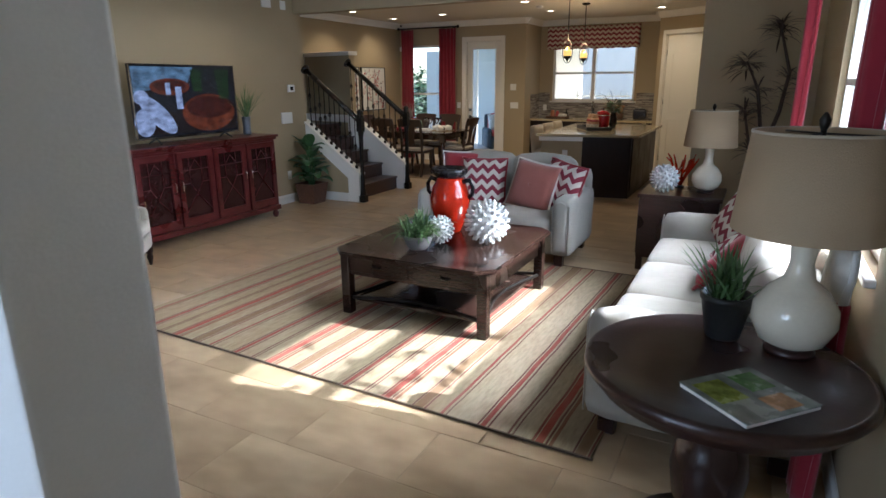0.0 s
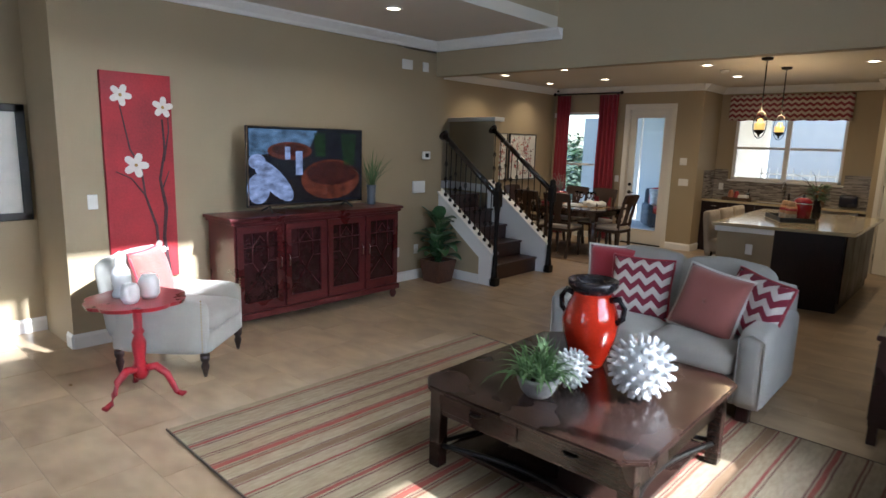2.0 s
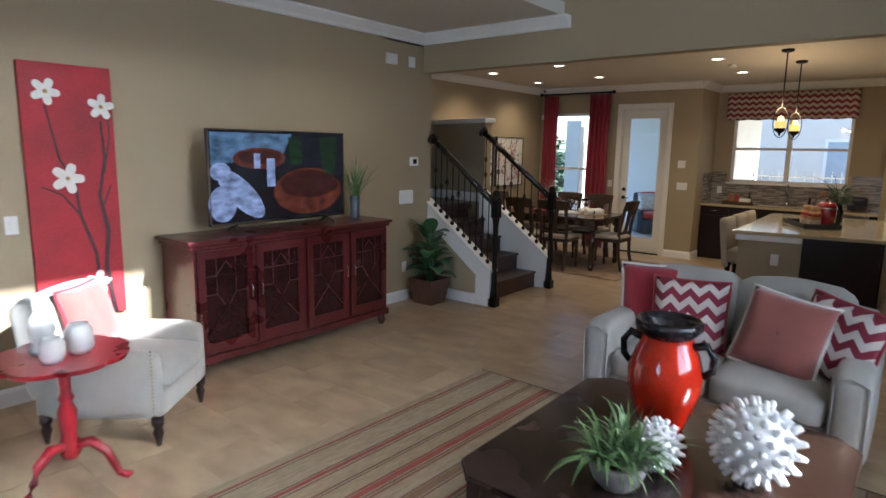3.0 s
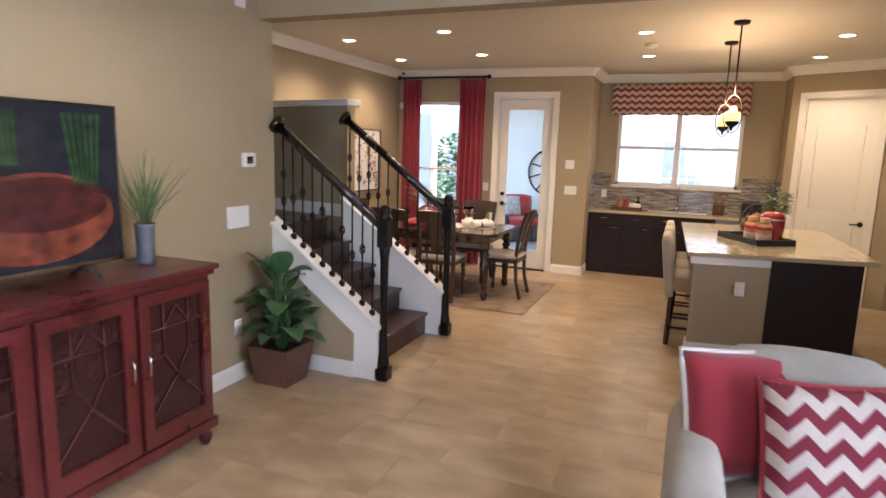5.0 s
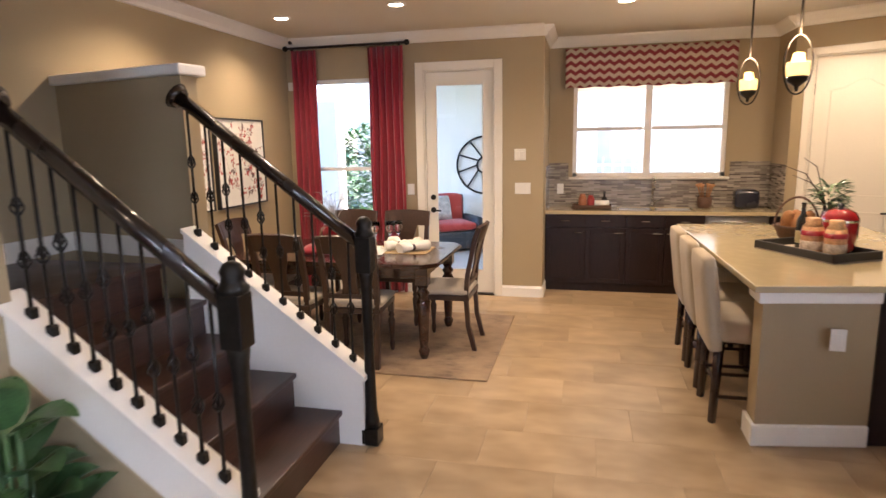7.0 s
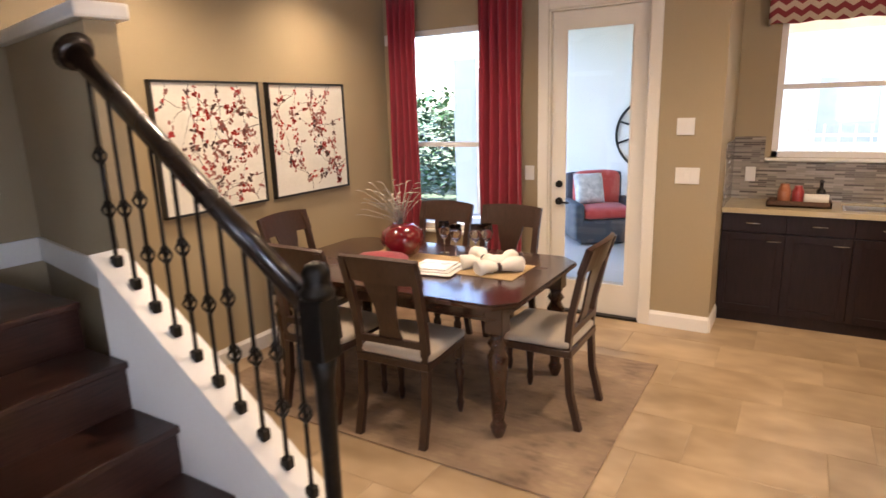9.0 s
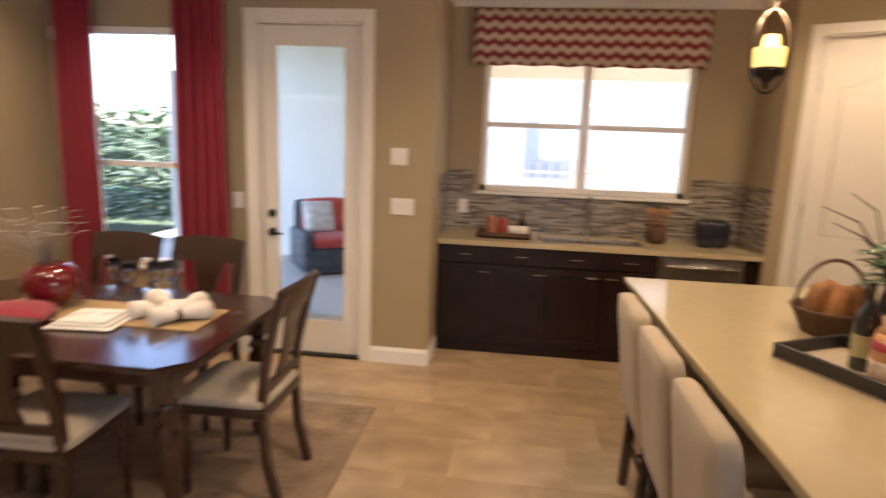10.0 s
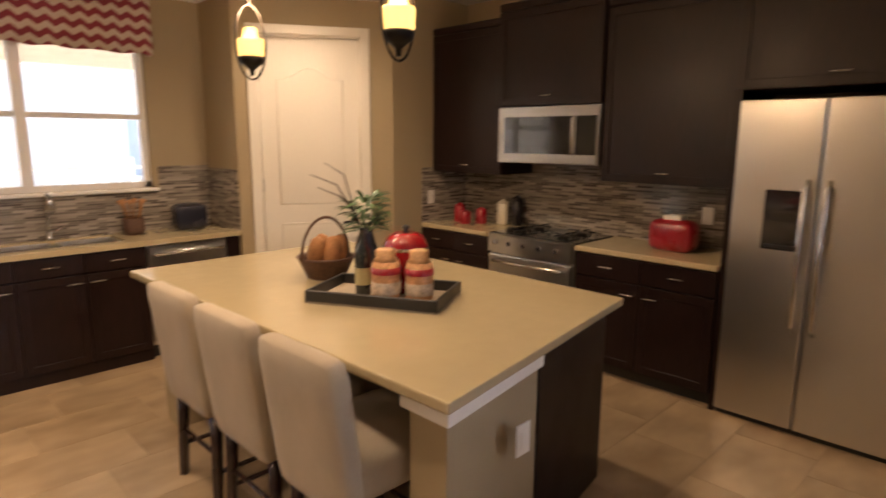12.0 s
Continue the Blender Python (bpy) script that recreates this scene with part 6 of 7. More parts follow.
uv = empty("red_urn", "glossy red urn with black rim and handles", "vase", pose(-1.28, 2.98, 0.499) @ Matrix.Diagonal((1.03, 1.03, 1.18, 1)))
part("body", lathe([(0.085, 0), (0.09, 0.01), (0.12, 0.08), (0.15, 0.17), (0.155, 0.23), (0.13, 0.30), (0.105, 0.345), (0.10, 0.365)], 36), RED_GLAZE, uv)
part("rim", lathe([(0.10, 0.36), (0.115, 0.375), (0.135, 0.395), (0.137, 0.42), (0.125, 0.425), (0.10, 0.40), (0.095, 0.37)], 36), BLACK_GLAZE, uv, "black glazed rim")
for s in (-1, 1):
    pts = [(s * 0.105, 0, 0.335), (s * 0.16, 0, 0.35), (s * 0.19, 0, 0.31), (s * 0.185, 0, 0.26), (s * 0.155, 0, 0.235)]
    part("handle", tube(pts, 0.016, 8), BLACK_GLAZE, uv)

bk = empty("magazine", "magazine with garden photographs on cover", "magazine", pose(0.87, 0.66, 0.743, 0, 0, -42) @ Matrix.Diagonal((1.09, 0.91, 1, 1)))
part("page_block", box(-0.115, 0.115, -0.15, 0.15, 0.0, 0.012), WHITE_CLOTH, bk)
part("cover", box(-0.118, 0.118, -0.153, 0.153, 0.012, 0.0145), simple("cover_print", (0.22, 0.24, 0.22), 0.25, vary=0.6, scale=9, fine=20, relief=0), bk)
for q, c in (((-0.09, 0.02, -0.13, -0.02), (0.22, 0.26, 0.05)), ((0.03, 0.10, 0.0, 0.10), (0.40, 0.22, 0.10)), ((-0.09, 0.0, 0.02, 0.12), (0.10, 0.20, 0.06))):
    part("picture", box(q[0], q[1], q[2], q[3], 0.0145, 0.0155), simple("cover_picture", c, 0.25, vary=0.6, scale=18, fine=50, relief=0), bk)

cr = empty("coral_ornament", "bright red branching coral ornament", "ornament", pose(0.22, 4.68, 0.69))
part("base", lathe([(0.04, 0), (0.035, 0.02)], 12), BLACK_PLASTIC, cr)
bm = bm_new()
for k in range(9):
    a = k * 0.7
    x = 0.10 * math.cos(a)
    add_tube(bm, [(0, 0, 0.01), (x * 0.5, 0.02 * math.sin(a), 0.12), (x, 0.04 * math.sin(a), 0.20 + 0.03 * (k % 3)), (x * 1.4, 0.05 * math.sin(a * 2), 0.27 + 0.03 * (k % 2))], [0.012, 0.01, 0.009, 0.006], 6)
    add_tube(bm, [(x * 0.5, 0.02 * math.sin(a), 0.12), (x * 0.5 + 0.04, 0.02, 0.19), (x * 0.5 + 0.05, 0.02, 0.25)], [0.009, 0.008, 0.005], 6)
part("branches", bm, RED_GLAZE, cr)

tr = empty("dried_tree", "tall dried branch arrangement with spiky tufts", "plant", pose(0.93, 5.34, 0))
part("pot", lathe([(0.12, 0), (0.16, 0.05), (0.17, 0.30), (0.14, 0.38), (0.12, 0.38)], 20), BLACK_PLASTIC, tr)
stems = (((0, 0, 0.36), (-0.10, 0.02, 0.9), (0.02, 0.0, 1.35), (0.06, 0.02, 1.7), (-0.06, 0.03, 2.1)), ((0, 0, 0.36), (0.05, 0.0, 0.8), (-0.12, 0.03, 1.2), (-0.18, 0.0, 1.55), (-0.30, 0.03, 1.80)), ((0, 0, 0.36), (-0.05, 0.05, 0.7), (-0.20, 0.0, 1.05), (-0.27, 0.03, 1.35)))
for pts in stems:
    part("stem", tube(pts, [0.022, 0.02, 0.018, 0.015, 0.010], 8) if len(pts) == 5 else tube(pts, [0.02, 0.017, 0.014, 0.01], 8), DRY, tr)
    for c, count, size in ((pts[-1], 46, 1.0), (pts[-2], 24, 0.8), ((Vector(pts[-2]) + Vector(pts[-3])) / 2, 12, 0.7)):
        bm = bm_new()
        for k in range(count):
            a, e = rng.uniform(0, 6.28), rng.uniform(-0.2, 1.0)
            blade(bm, Vector(c) + Vector((0, 0, rng.uniform(-0.10, 0.04))), (math.cos(a), 0.5 * math.sin(a), e), rng.uniform(0.13, 0.26) * size, 0.018, 1.1, 4)
        stuff("tuft", bm, DRY, tr)


# ---- lights ----
def downlight(x, y, z, watts):
    d = empty("recessed_light", "lit recessed ceiling light with white trim", "ceiling light", pose(x, y, z), group="recessed lights")
    part("trim_ring", lathe([(0.085, 0), (0.085, -0.006), (0.065, -0.010), (0.062, -0.004), (0.062, 0.0)], 24, cap=False), PLASTIC, d)
    part("lens", lathe([(0.062, -0.003), (0.0005, -0.0031)], 24), DOWNLIGHT, d)
    lamp = new("downlight_lamp", bpy.data.lights.new("downlight_lamp", "SPOT"))
    lamp.data.energy, lamp.data.color, lamp.data.spot_size, lamp.data.spot_blend, lamp.data.shadow_soft_size = watts, (1.0, 0.76, 0.46), radians(140), 0.8, 0.06
    lamp.matrix_world = look((x, y, z - 0.03), (x, y, 0))


KW = 8
for x, y in ((-5.60, 7.86), (-4.42, 7.65), (-5.66, 9.26), (-4.50, 9.06), (-2.58, 8.10), (-2.63, 9.51), (-0.86, 9.92), (-0.88, 8.62)):
    downlight(x, y, KITZ, KW * (1.3 if x < -5 else 1.0))
downlight(-3.98, 3.93, LOWZ, 5)


AMBER = glow("amber_glass", (1.0, 0.60, 0.15), 0.27)


def pendant(x, y):
    p = empty("pendant_light", "amber glass pendant in bronze hoop", "pendant light", pose(x, y, 0.035), group="island pendants")
    part("canopy", lathe([(0.065, KITZ - 0.035), (0.06, KITZ - 0.06), (0.02, KITZ - 0.07)], 20), BLACK_METAL, p)
    part("rod", tube([(0, 0, KITZ - 0.065), (0, 0, 2.165)], 0.007, 8), BLACK_METAL, p)
    ring = [(0.072 * math.sin(a), 0, 2.01 - 0.16 * math.cos(a)) for a in [k * math.pi / 16 for k in range(33)]]
    part("hoop", tube(ring, 0.005, 6), BLACK_METAL, p, "bronze oval hoop")
    part("cup", lathe([(0.008, 1.865), (0.012, 1.89), (0.03, 1.905), (0.05, 1.92), (0.056, 1.94), (0.052, 1.948)], 18), BLACK_METAL, p)
    part("glass_shade", lathe([(0.050, 1.945), (0.055, 1.955), (0.058, 2.015), (0.055, 2.022), (0.034, 2.026), (0.028, 2.065), (0.025, 2.07)], 24, cap=False), AMBER, p, "glowing amber glass")
    part("bulb", lathe([(0.012, 1.96), (0.022, 2.0), (0.024, 2.03), (0.012, 2.06), (0.002, 2.075)], 14), BULB, p)
    lamp = new("pendant_lamp", bpy.data.lights.new("pendant_lamp", "POINT"))
    lamp.data.energy, lamp.data.color, lamp.data.shadow_soft_size = 3, (1.0, 0.66, 0.32), 0.03
    lamp.location = (x, y, 2.16)


pendant(-1.80, 7.80)
pendant(-1.82, 8.78)
sd = solid("smoke_detector", lathe([(0.06, 0), (0.06, -0.02), (0.045, -0.035), (0.0005, -0.036)], 20), PLASTIC, "white round smoke detector", "smoke detector", pose(-2.57, 8.75, KITZ))
cam_box = empty("security_camera", "small white camera at the ceiling corner", "camera", pose(-6.10, BACKY - 0.06, 2.73))
part("mount", box(-0.03, 0.03, 0.0, 0.06, 0.0, 0.06, 0.01, 2), PLASTIC, cam_box)
part("lens", tube([(0, 0, 0.03), (0, -0.03, 0.025)], [0.02, 0.018], 12), BLACK_PLASTIC, cam_box)
sensor = solid("motion_detector", box(-0.03, 0.03, -0.025, 0, -0.045, 0.045, 0.008, 2), PLASTIC, "small white wall sensor", "sensor", pose(-6.15, BACKY, 2.30))


# ---- backsplash ----
m, nt, b = nodes_of("mosaic_backsplash")
v = coords(nt, True)
sp = nt.nodes.new("ShaderNodeSeparateXYZ")
nt.links.new(v, sp.inputs[0])
cb = nt.nodes.new("ShaderNodeCombineXYZ")
nt.links.new(mth(nt, "ADD", sp.outputs[0], sp.outputs[1]), cb.inputs[0])
nt.links.new(sp.outputs[2], cb.inputs[1])
br = nt.nodes.new("ShaderNodeTexBrick")
br.inputs["Scale"].default_value = 1.0
br.inputs["Brick Width"].default_value, br.inputs["Row Height"].default_value, br.inputs["Mortar Size"].default_value = 0.13, 0.016, 0.0012
br.inputs["Color1"].default_value, br.inputs["Color2"].default_value, br.inputs["Mortar"].default_value = (0.08, 0.065, 0.055, 1), (0.38, 0.34, 0.29, 1), (0.30, 0.26, 0.21, 1)
nt.links.new(cb.outputs[0], br.inputs["Vector"])
nt.links.new(br.outputs["Color"], b.inputs["Base Color"])
b.inputs["Roughness"].default_value = 0.18
bump(nt, b, br.outputs["Fac"], -0.4, 0.002)
MOSAIC = m
structure("trim_backsplash_sink", wall_holes("y", SINKY - 0.010, SINKY - 0.001, -3.358, -0.982, 0.90, 1.40, [(-3.13, -1.39, 1.20, 1.40)]), MOSAIC, "grey and brown mosaic strip backsplash", "backsplash")
structure("trim_backsplash_left", box(-3.359, -3.350, 10.68, SINKY - 0.011, 0.90, 1.38), MOSAIC, "grey and brown mosaic strip backsplash", "backsplash")
structure("trim_backsplash_side", box(-0.990, -0.981, 10.69, SINKY - 0.011, 0.90, 1.38), MOSAIC, "grey and brown mosaic strip backsplash", "backsplash")
structure("trim_backsplash_range", box(0.960, 0.969, 7.50, 10.055, 0.90, 1.46), MOSAIC, "grey and brown mosaic strip backsplash", "backsplash")
structure("trim_backsplash_end", box(0.40, 0.959, 10.050, 10.059, 0.90, 1.38), MOSAIC, "grey and brown mosaic strip backsplash", "backsplash")
outlet("outlet", pose(0.50, 10.049, 1.12), "white outlet beside the range counter")
outlet("light_switch", pose(0.959, 7.80, 1.12, 0, 0, -90), "white switch on the range backsplash")


# ---- kitchen things ----
BREAD = simple("bread_crust", (0.34, 0.16, 0.06), 0.75, vary=0.35, scale=14, relief=0.5)
WICKER = simple("wicker", (0.10, 0.05, 0.028), 0.7, vary=0.5, scale=60, fine=160, relief=0.8)
TZ = 0.9025
tray = empty("serving_tray", "black wooden serving tray on the island", "tray", pose(-1.47, 8.29, TZ, 0, 0, -61.5))
TW, TD = 0.31, 0.19
part("bottom", box(-TW, TW, -TD, TD, 0, 0.010), CREAM_CLOTH, tray, "tan tray floor")
for q in ((-TW, TW, -TD, -TD + 0.016), (-TW, TW, TD - 0.016, TD), (-TW, -TW + 0.016, -TD, TD), (TW - 0.016, TW, -TD, TD)):
    part("side", box(q[0], q[1], q[2], q[3], 0, 0.06, 0.004, 1), BLACK_PLASTIC, tray)
TM = pose(-1.47, 8.29, TZ + 0.010, 0, 0, -61.5)


def on_tray(x, y):
    return TM @ pose(x, y, 0)


for x, y, s in ((0.03, -0.06, 0.88), (0.18, -0.04, 0.84)):
    bag = empty("pasta_bag", "clear bag of pasta with red top", "food bag", on_tray(x, y), group="pasta bags")
    part("pasta", lathe([(0.055 * s, 0), (0.072 * s, 0.02), (0.075 * s, 0.14), (0.066 * s, 0.18)], 14), simple("dried_pasta", (0.52, 0.27, 0.12), 0.6, vary=0.35, scale=50, relief=0.6), bag)
    part("label_band", lathe([(0.0755 * s, 0.035), (0.077 * s, 0.09), (0.0755 * s, 0.09)], 14, cap=False), simple("label_paper", (0.42, 0.33, 0.24), 0.5, vary=0.5, scale=30), bag, "pale paper label")
    part("red_band", lathe([(0.078 * s, 0.125), (0.077 * s, 0.155), (0.0745 * s, 0.155)], 14, cap=False), RED_PAINT, bag)
    part("top", moved(lathe([(0.066 * s, 0.18), (0.05 * s, 0.20), (0.054 * s, 0.23), (0.04 * s, 0.235)], 9), Matrix()), simple("pasta_top", (0.48, 0.28, 0.13), 0.5, vary=0.3, scale=40), bag)
pot = empty("red_kettle", "glossy red enamel pot on the tray", "pot", on_tray(0.06, 0.115))
part("body", lathe([(0.07, 0), (0.095, 0.03), (0.105, 0.14), (0.105, 0.23), (0.085, 0.265), (0.05, 0.285)], 28), simple("red_enamel", (0.28, 0.008, 0.012), 0.12, vary=0.1, coat=0.7), pot)
part("band", lathe([(0.1055, 0.205), (0.108, 0.212), (0.1055, 0.22)], 28, cap=False), CHROME, pot)
part("knob", lathe([(0.02, 0.28), (0.012, 0.295), (0.02, 0.31), (0.005, 0.32)], 12), BLACK_PLASTIC, pot)
wb = empty("wine_bottle", "dark glass bottle with pale label", "bottle", on_tray(-0.11, 0.0))
part("glass", lathe([(0.034, 0), (0.037, 0.01), (0.037, 0.18), (0.03, 0.21), (0.014, 0.24), (0.013, 0.30), (0.016, 0.305), (0.014, 0.315)], 20), simple("dark_bottle_glass", (0.012, 0.016, 0.014), 0.08, vary=0.1, relief=0, coat=0.6), wb)
part("label", lathe([(0.0378, 0.05), (0.0378, 0.13)], 20, cap=False), simple("bottle_label", (0.42, 0.38, 0.20), 0.6), wb, "pale bottle label")
ol = empty("olive_branch_vase", "dark vase with leafy twigs", "vase", pose(-1.27, 8.69, TZ))
part("vase", lathe([(0.04, 0), (0.06, 0.05), (0.06, 0.16), (0.035, 0.24), (0.037, 0.26)], 18), BLACK_GLAZE, ol)
bm = bm_new()
for k in range(120):
    a = rng.uniform(0, 6.28)
    h = rng.uniform(0.24, 0.44)
    blade(bm, (0.05 * math.cos(a), 0.05 * math.sin(a), h), (math.cos(a), math.sin(a), rng.uniform(-0.1, 0.9)), rng.uniform(0.07, 0.12), 0.026, 0.8, 4)
stuff("leaves", bm, LEAF, ol)
for k, (dx, dy, h) in enumerate(((-0.16, 0.10, 0.48), (-0.22, 0.05, 0.55), (-0.10, 0.14, 0.60))):
    part("twig", tube([(0, 0, 0.2), (dx * 0.3, dy * 0.4, 0.36), (dx * 0.7, dy * 0.6, h * 0.9), (dx * 1.3, dy * 1.2, h)], [0.006, 0.005, 0.004, 0.002], 5), DRY, ol)

bas = empty("bread_basket", "wicker basket with hooped handle", "basket", pose(-1.42, 8.84, TZ))
part("bowl", lathe([(0.09, 0), (0.10, 0.005), (0.145, 0.10), (0.155, 0.115), (0.145, 0.118), (0.135, 0.10), (0.09, 0.012), (0.0005, 0.010)], 28), WICKER, bas)
part("handle", tube([(0.148 * math.cos(a), 0, 0.10 + 0.22 * math.sin(a)) for a in [k * math.pi / 14 for k in range(15)]], 0.008, 8), WICKER, bas)
for x, y, rx, rz in ((-0.06, 0.0, 14, 10), (0.02, 0.05, -10, 70), (0.07, -0.02, 8, 40), (0.0, -0.05, 20, 120)):
    solid("bread_loaf", moved(lathe([(0.012, -0.09), (0.035, -0.07), (0.046, 0.0), (0.036, 0.07), (0.012, 0.09)], 14), Matrix()), BREAD, "crusty brown bread loaf in the basket", "bread", pose(-1.42 + x, 8.84 + y, TZ + 0.135, rx, 0, rz), group="bread loaves")

wt = empty("wooden_tray", "brown wooden tray beside the sink", "tray", pose(-2.86, 10.93, TZ - 0.002))
part("bottom", box(-0.21, 0.21, -0.10, 0.10, 0, 0.012), WICKER, wt)
for q in ((-0.21, 0.21, -0.10, -0.088), (-0.21, 0.21, 0.088, 0.10), (-0.21, -0.198, -0.1, 0.1), (0.198, 0.21, -0.1, 0.1)):
    part("side", box(q[0], q[1], q[2], q[3], 0, 0.045), WICKER, wt)
solid("soap_jar", lathe([(0.04, 0), (0.045, 0.02), (0.045, 0.10), (0.03, 0.13), (0.03, 0.15)], 16), simple("amber_jar", (0.36, 0.14, 0.07), 0.3), "amber jar with red lid", "jar", pose(-2.96, 10.93, TZ + 0.012))
solid("soap_jar", lathe([(0.035, 0), (0.04, 0.02), (0.04, 0.09), (0.026, 0.12), (0.026, 0.135)], 16), simple("red_jar", (0.36, 0.05, 0.05), 0.3), "small red jar on the tray", "jar", pose(-2.87, 10.95, TZ + 0.012))
solid("towel_roll", moved(lathe([(0.03, -0.08), (0.04, -0.078), (0.04, 0.078), (0.03, 0.08)], 16), pose(0, 0, 0.04, 0, 90)), WHITE_CLOTH, "rolled white towel on the tray", "towel", pose(-2.75, 10.92, TZ + 0.012))
solid("soap_dispenser", lathe([(0.03, 0), (0.03, 0.10), (0.012, 0.12), (0.012, 0.16), (0.02, 0.17), (0.004, 0.18)], 16), BLACK_GLAZE, "dark soap dispenser beside the sink", "dispenser", pose(-2.72, 11.08, TZ + 0.0))
ub = empty("utensil_crock", "brown crock of wooden utensils", "crock", pose(-1.66, 11.05, TZ))
part("crock", lathe([(0.06, 0), (0.075, 0.03), (0.075, 0.12), (0.065, 0.125), (0.06, 0.03)], 18), WICKER, ub)
for k in range(6):
    a = k * 1.05
    part("utensil", tube([(0.02 * math.cos(a), 0.02 * math.sin(a), 0.03), (0.07 * math.cos(a), 0.07 * math.sin(a), 0.22), (0.085 * math.cos(a), 0.085 * math.sin(a), 0.26)], [0.006, 0.007, 0.022], 8), BREAD, ub, "wooden spoon")
ts = empty("toaster", "dark blue toaster on the counter", "toaster", pose(-1.26, 11.0, TZ))
part("body", cushion(-0.12, 0.12, -0.08, 0.08, 0.01, 0.20, 0.005, 0.03), simple("navy_enamel", (0.018, 0.020, 0.035), 0.25, coat=0.4), ts)
part("lever", box(-0.135, -0.118, -0.015, 0.015, 0.10, 0.13), CHROME, ts)
for s in (-1, 1):
    part("slot", box(-0.085, 0.085, s * 0.03 - 0.012, s * 0.03 + 0.012, 0.200, 0.209), BLACK_PLASTIC, ts)
bx = empty("red_tin", "red bread tin with white lid", "tin", pose(0.72, 7.92, TZ - 0.002))
part("body", cushion(-0.09, 0.09, -0.15, 0.15, 0.0, 0.20, 0.01, 0.05), RED_PAINT, bx)
part("lid", box(-0.05, 0.05, -0.06, 0.06, 0.195, 0.235, 0.008, 2), WHITE_PAINT, bx)
for x, y, h, mt, lb in ((0.68, 9.86, 0.17, RED_PAINT, "red canister on the counter"), (0.62, 9.74, 0.12, RED_PAINT, "small red canister on the counter"), (0.74, 9.66, 0.14, RED_PAINT, "red jar on the counter"), (0.82, 9.48, 0.22, IVORY, "cream canister beside the range"), (0.86, 9.36, 0.26, BLACK_GLAZE, "tall dark bottle beside the range")):
    cn = empty("canister", lb, "canister", pose(x, y, TZ - 0.002))
    part("body", lathe([(0.045, 0), (0.05, 0.01), (0.05, h * 0.8), (0.046, h * 0.82)], 18), mt, cn)
    part("lid", lathe([(0.048, h * 0.82), (0.05, h * 0.88), (0.02, h * 0.95), (0.012, h)], 18), mt, cn)

# ---- dining table setting ----
DZ = 0.7695
runner = solid("table_runner", box(-0.55, 0.55, -0.17, 0.17, 0, 0.004), simple("jute", (0.36, 0.25, 0.12), 0.9, vary=0.25, scale=60, fine=200, relief=0.5), "tan jute table runner", "runner", pose(-4.72, 8.77, DZ))
vase = empty("red_vase", "round glossy red vase with dried flowers", "vase", pose(-5.03, 8.81, DZ + 0.004))
part("body", lathe([(0.06, 0), (0.11, 0.04), (0.14, 0.11), (0.13, 0.17), (0.08, 0.21), (0.05, 0.22), (0.045, 0.215)], 32), simple("dark_red_glaze", (0.13, 0.005, 0.010), 0.1, vary=0.25, scale=6, coat=0.8), vase)
bm = bm_new()
for k in range(50):
    a = rng.uniform(0, 6.28)
    r = rng.uniform(0.02, 0.20)
    h = rng.uniform(0.28, 0.48)
    tip = Vector((r * math.cos(a) - 0.08, r * math.sin(a), h))
    add_tube(bm, [(0, 0, 0.2), (tip.x * 0.4, tip.y * 0.4, 0.2 + (h - 0.2) * 0.6), tip], 0.002, 4)
    blade(bm, tip, (math.cos(a), math.sin(a), 0.3), 0.06, 0.02, 0.6, 3)
stuff("dried_flowers", bm, simple("grey_dried_flower", (0.30, 0.27, 0.24), 0.85, vary=0.4, scale=30), vase)
np_ = solid("red_napkin", cushion(-0.16, 0.16, -0.12, 0.12, 0.0, 0.06, 0.03, 0.03), CURTAIN, "folded red cloth on the table", "napkin", pose(-5.03, 8.55, DZ + 0.002, 0, 0, 20))
plate = empty("plate_stack", "stack of white square plates", "plates", pose(-4.67, 8.62, DZ + 0.004, 0, 0, 6))
for k in range(3):
    part("plate", box(-0.15 + 0.02 * k, 0.15 - 0.02 * k, -0.13 + 0.015 * k, 0.13 - 0.015 * k, 0.012 * k, 0.010 + 0.012 * k, 0.004, 1), CER, plate)
for k, (x, y, r) in enumerate(((-4.42, 8.75, 20), (-4.34, 8.81, 80), (-4.46, 8.85, 140), (-4.30, 8.71, 45))):
    nk = empty("napkin", "white napkin tied in a dark ring", "napkin", pose(x, y, DZ + 0.008, 0, 0, r), group="white napkins")
    part("cloth", tube([(-0.13, 0, 0.03), (-0.07, 0.01, 0.04), (0, 0, 0.03), (0.07, -0.01, 0.045), (0.13, 0.01, 0.03)], [0.05, 0.04, 0.02, 0.042, 0.052], 9), WHITE_CLOTH, nk)
    part("ring", tube([(-0.012, 0, 0.03), (0.012, 0, 0.03)], 0.026, 12), OAK_DARK, nk)
WG = glass("goblet_glass")


def outward(bm):
    bmesh.ops.recalc_face_normals(bm, faces=bm.faces[:])
    return bm



for x, y in ((-4.71, 8.94), (-4.59, 8.98), (-4.53, 9.02), (-4.83, 9.0)):
    g = solid("wine_glass", outward(lathe([(0.035, 0), (0.034, 0.003), (0.004, 0.006), (0.004, 0.09), (0.03, 0.12), (0.042, 0.16), (0.036, 0.21), (0.034, 0.21), (0.039, 0.16), (0.028, 0.122), (0.0005, 0.10)], 20)), WG, "clear stemmed wine glass on the table", "glass", pose(x, y, DZ + 0.004), group="wine glasses")
    g.visible_shadow = False

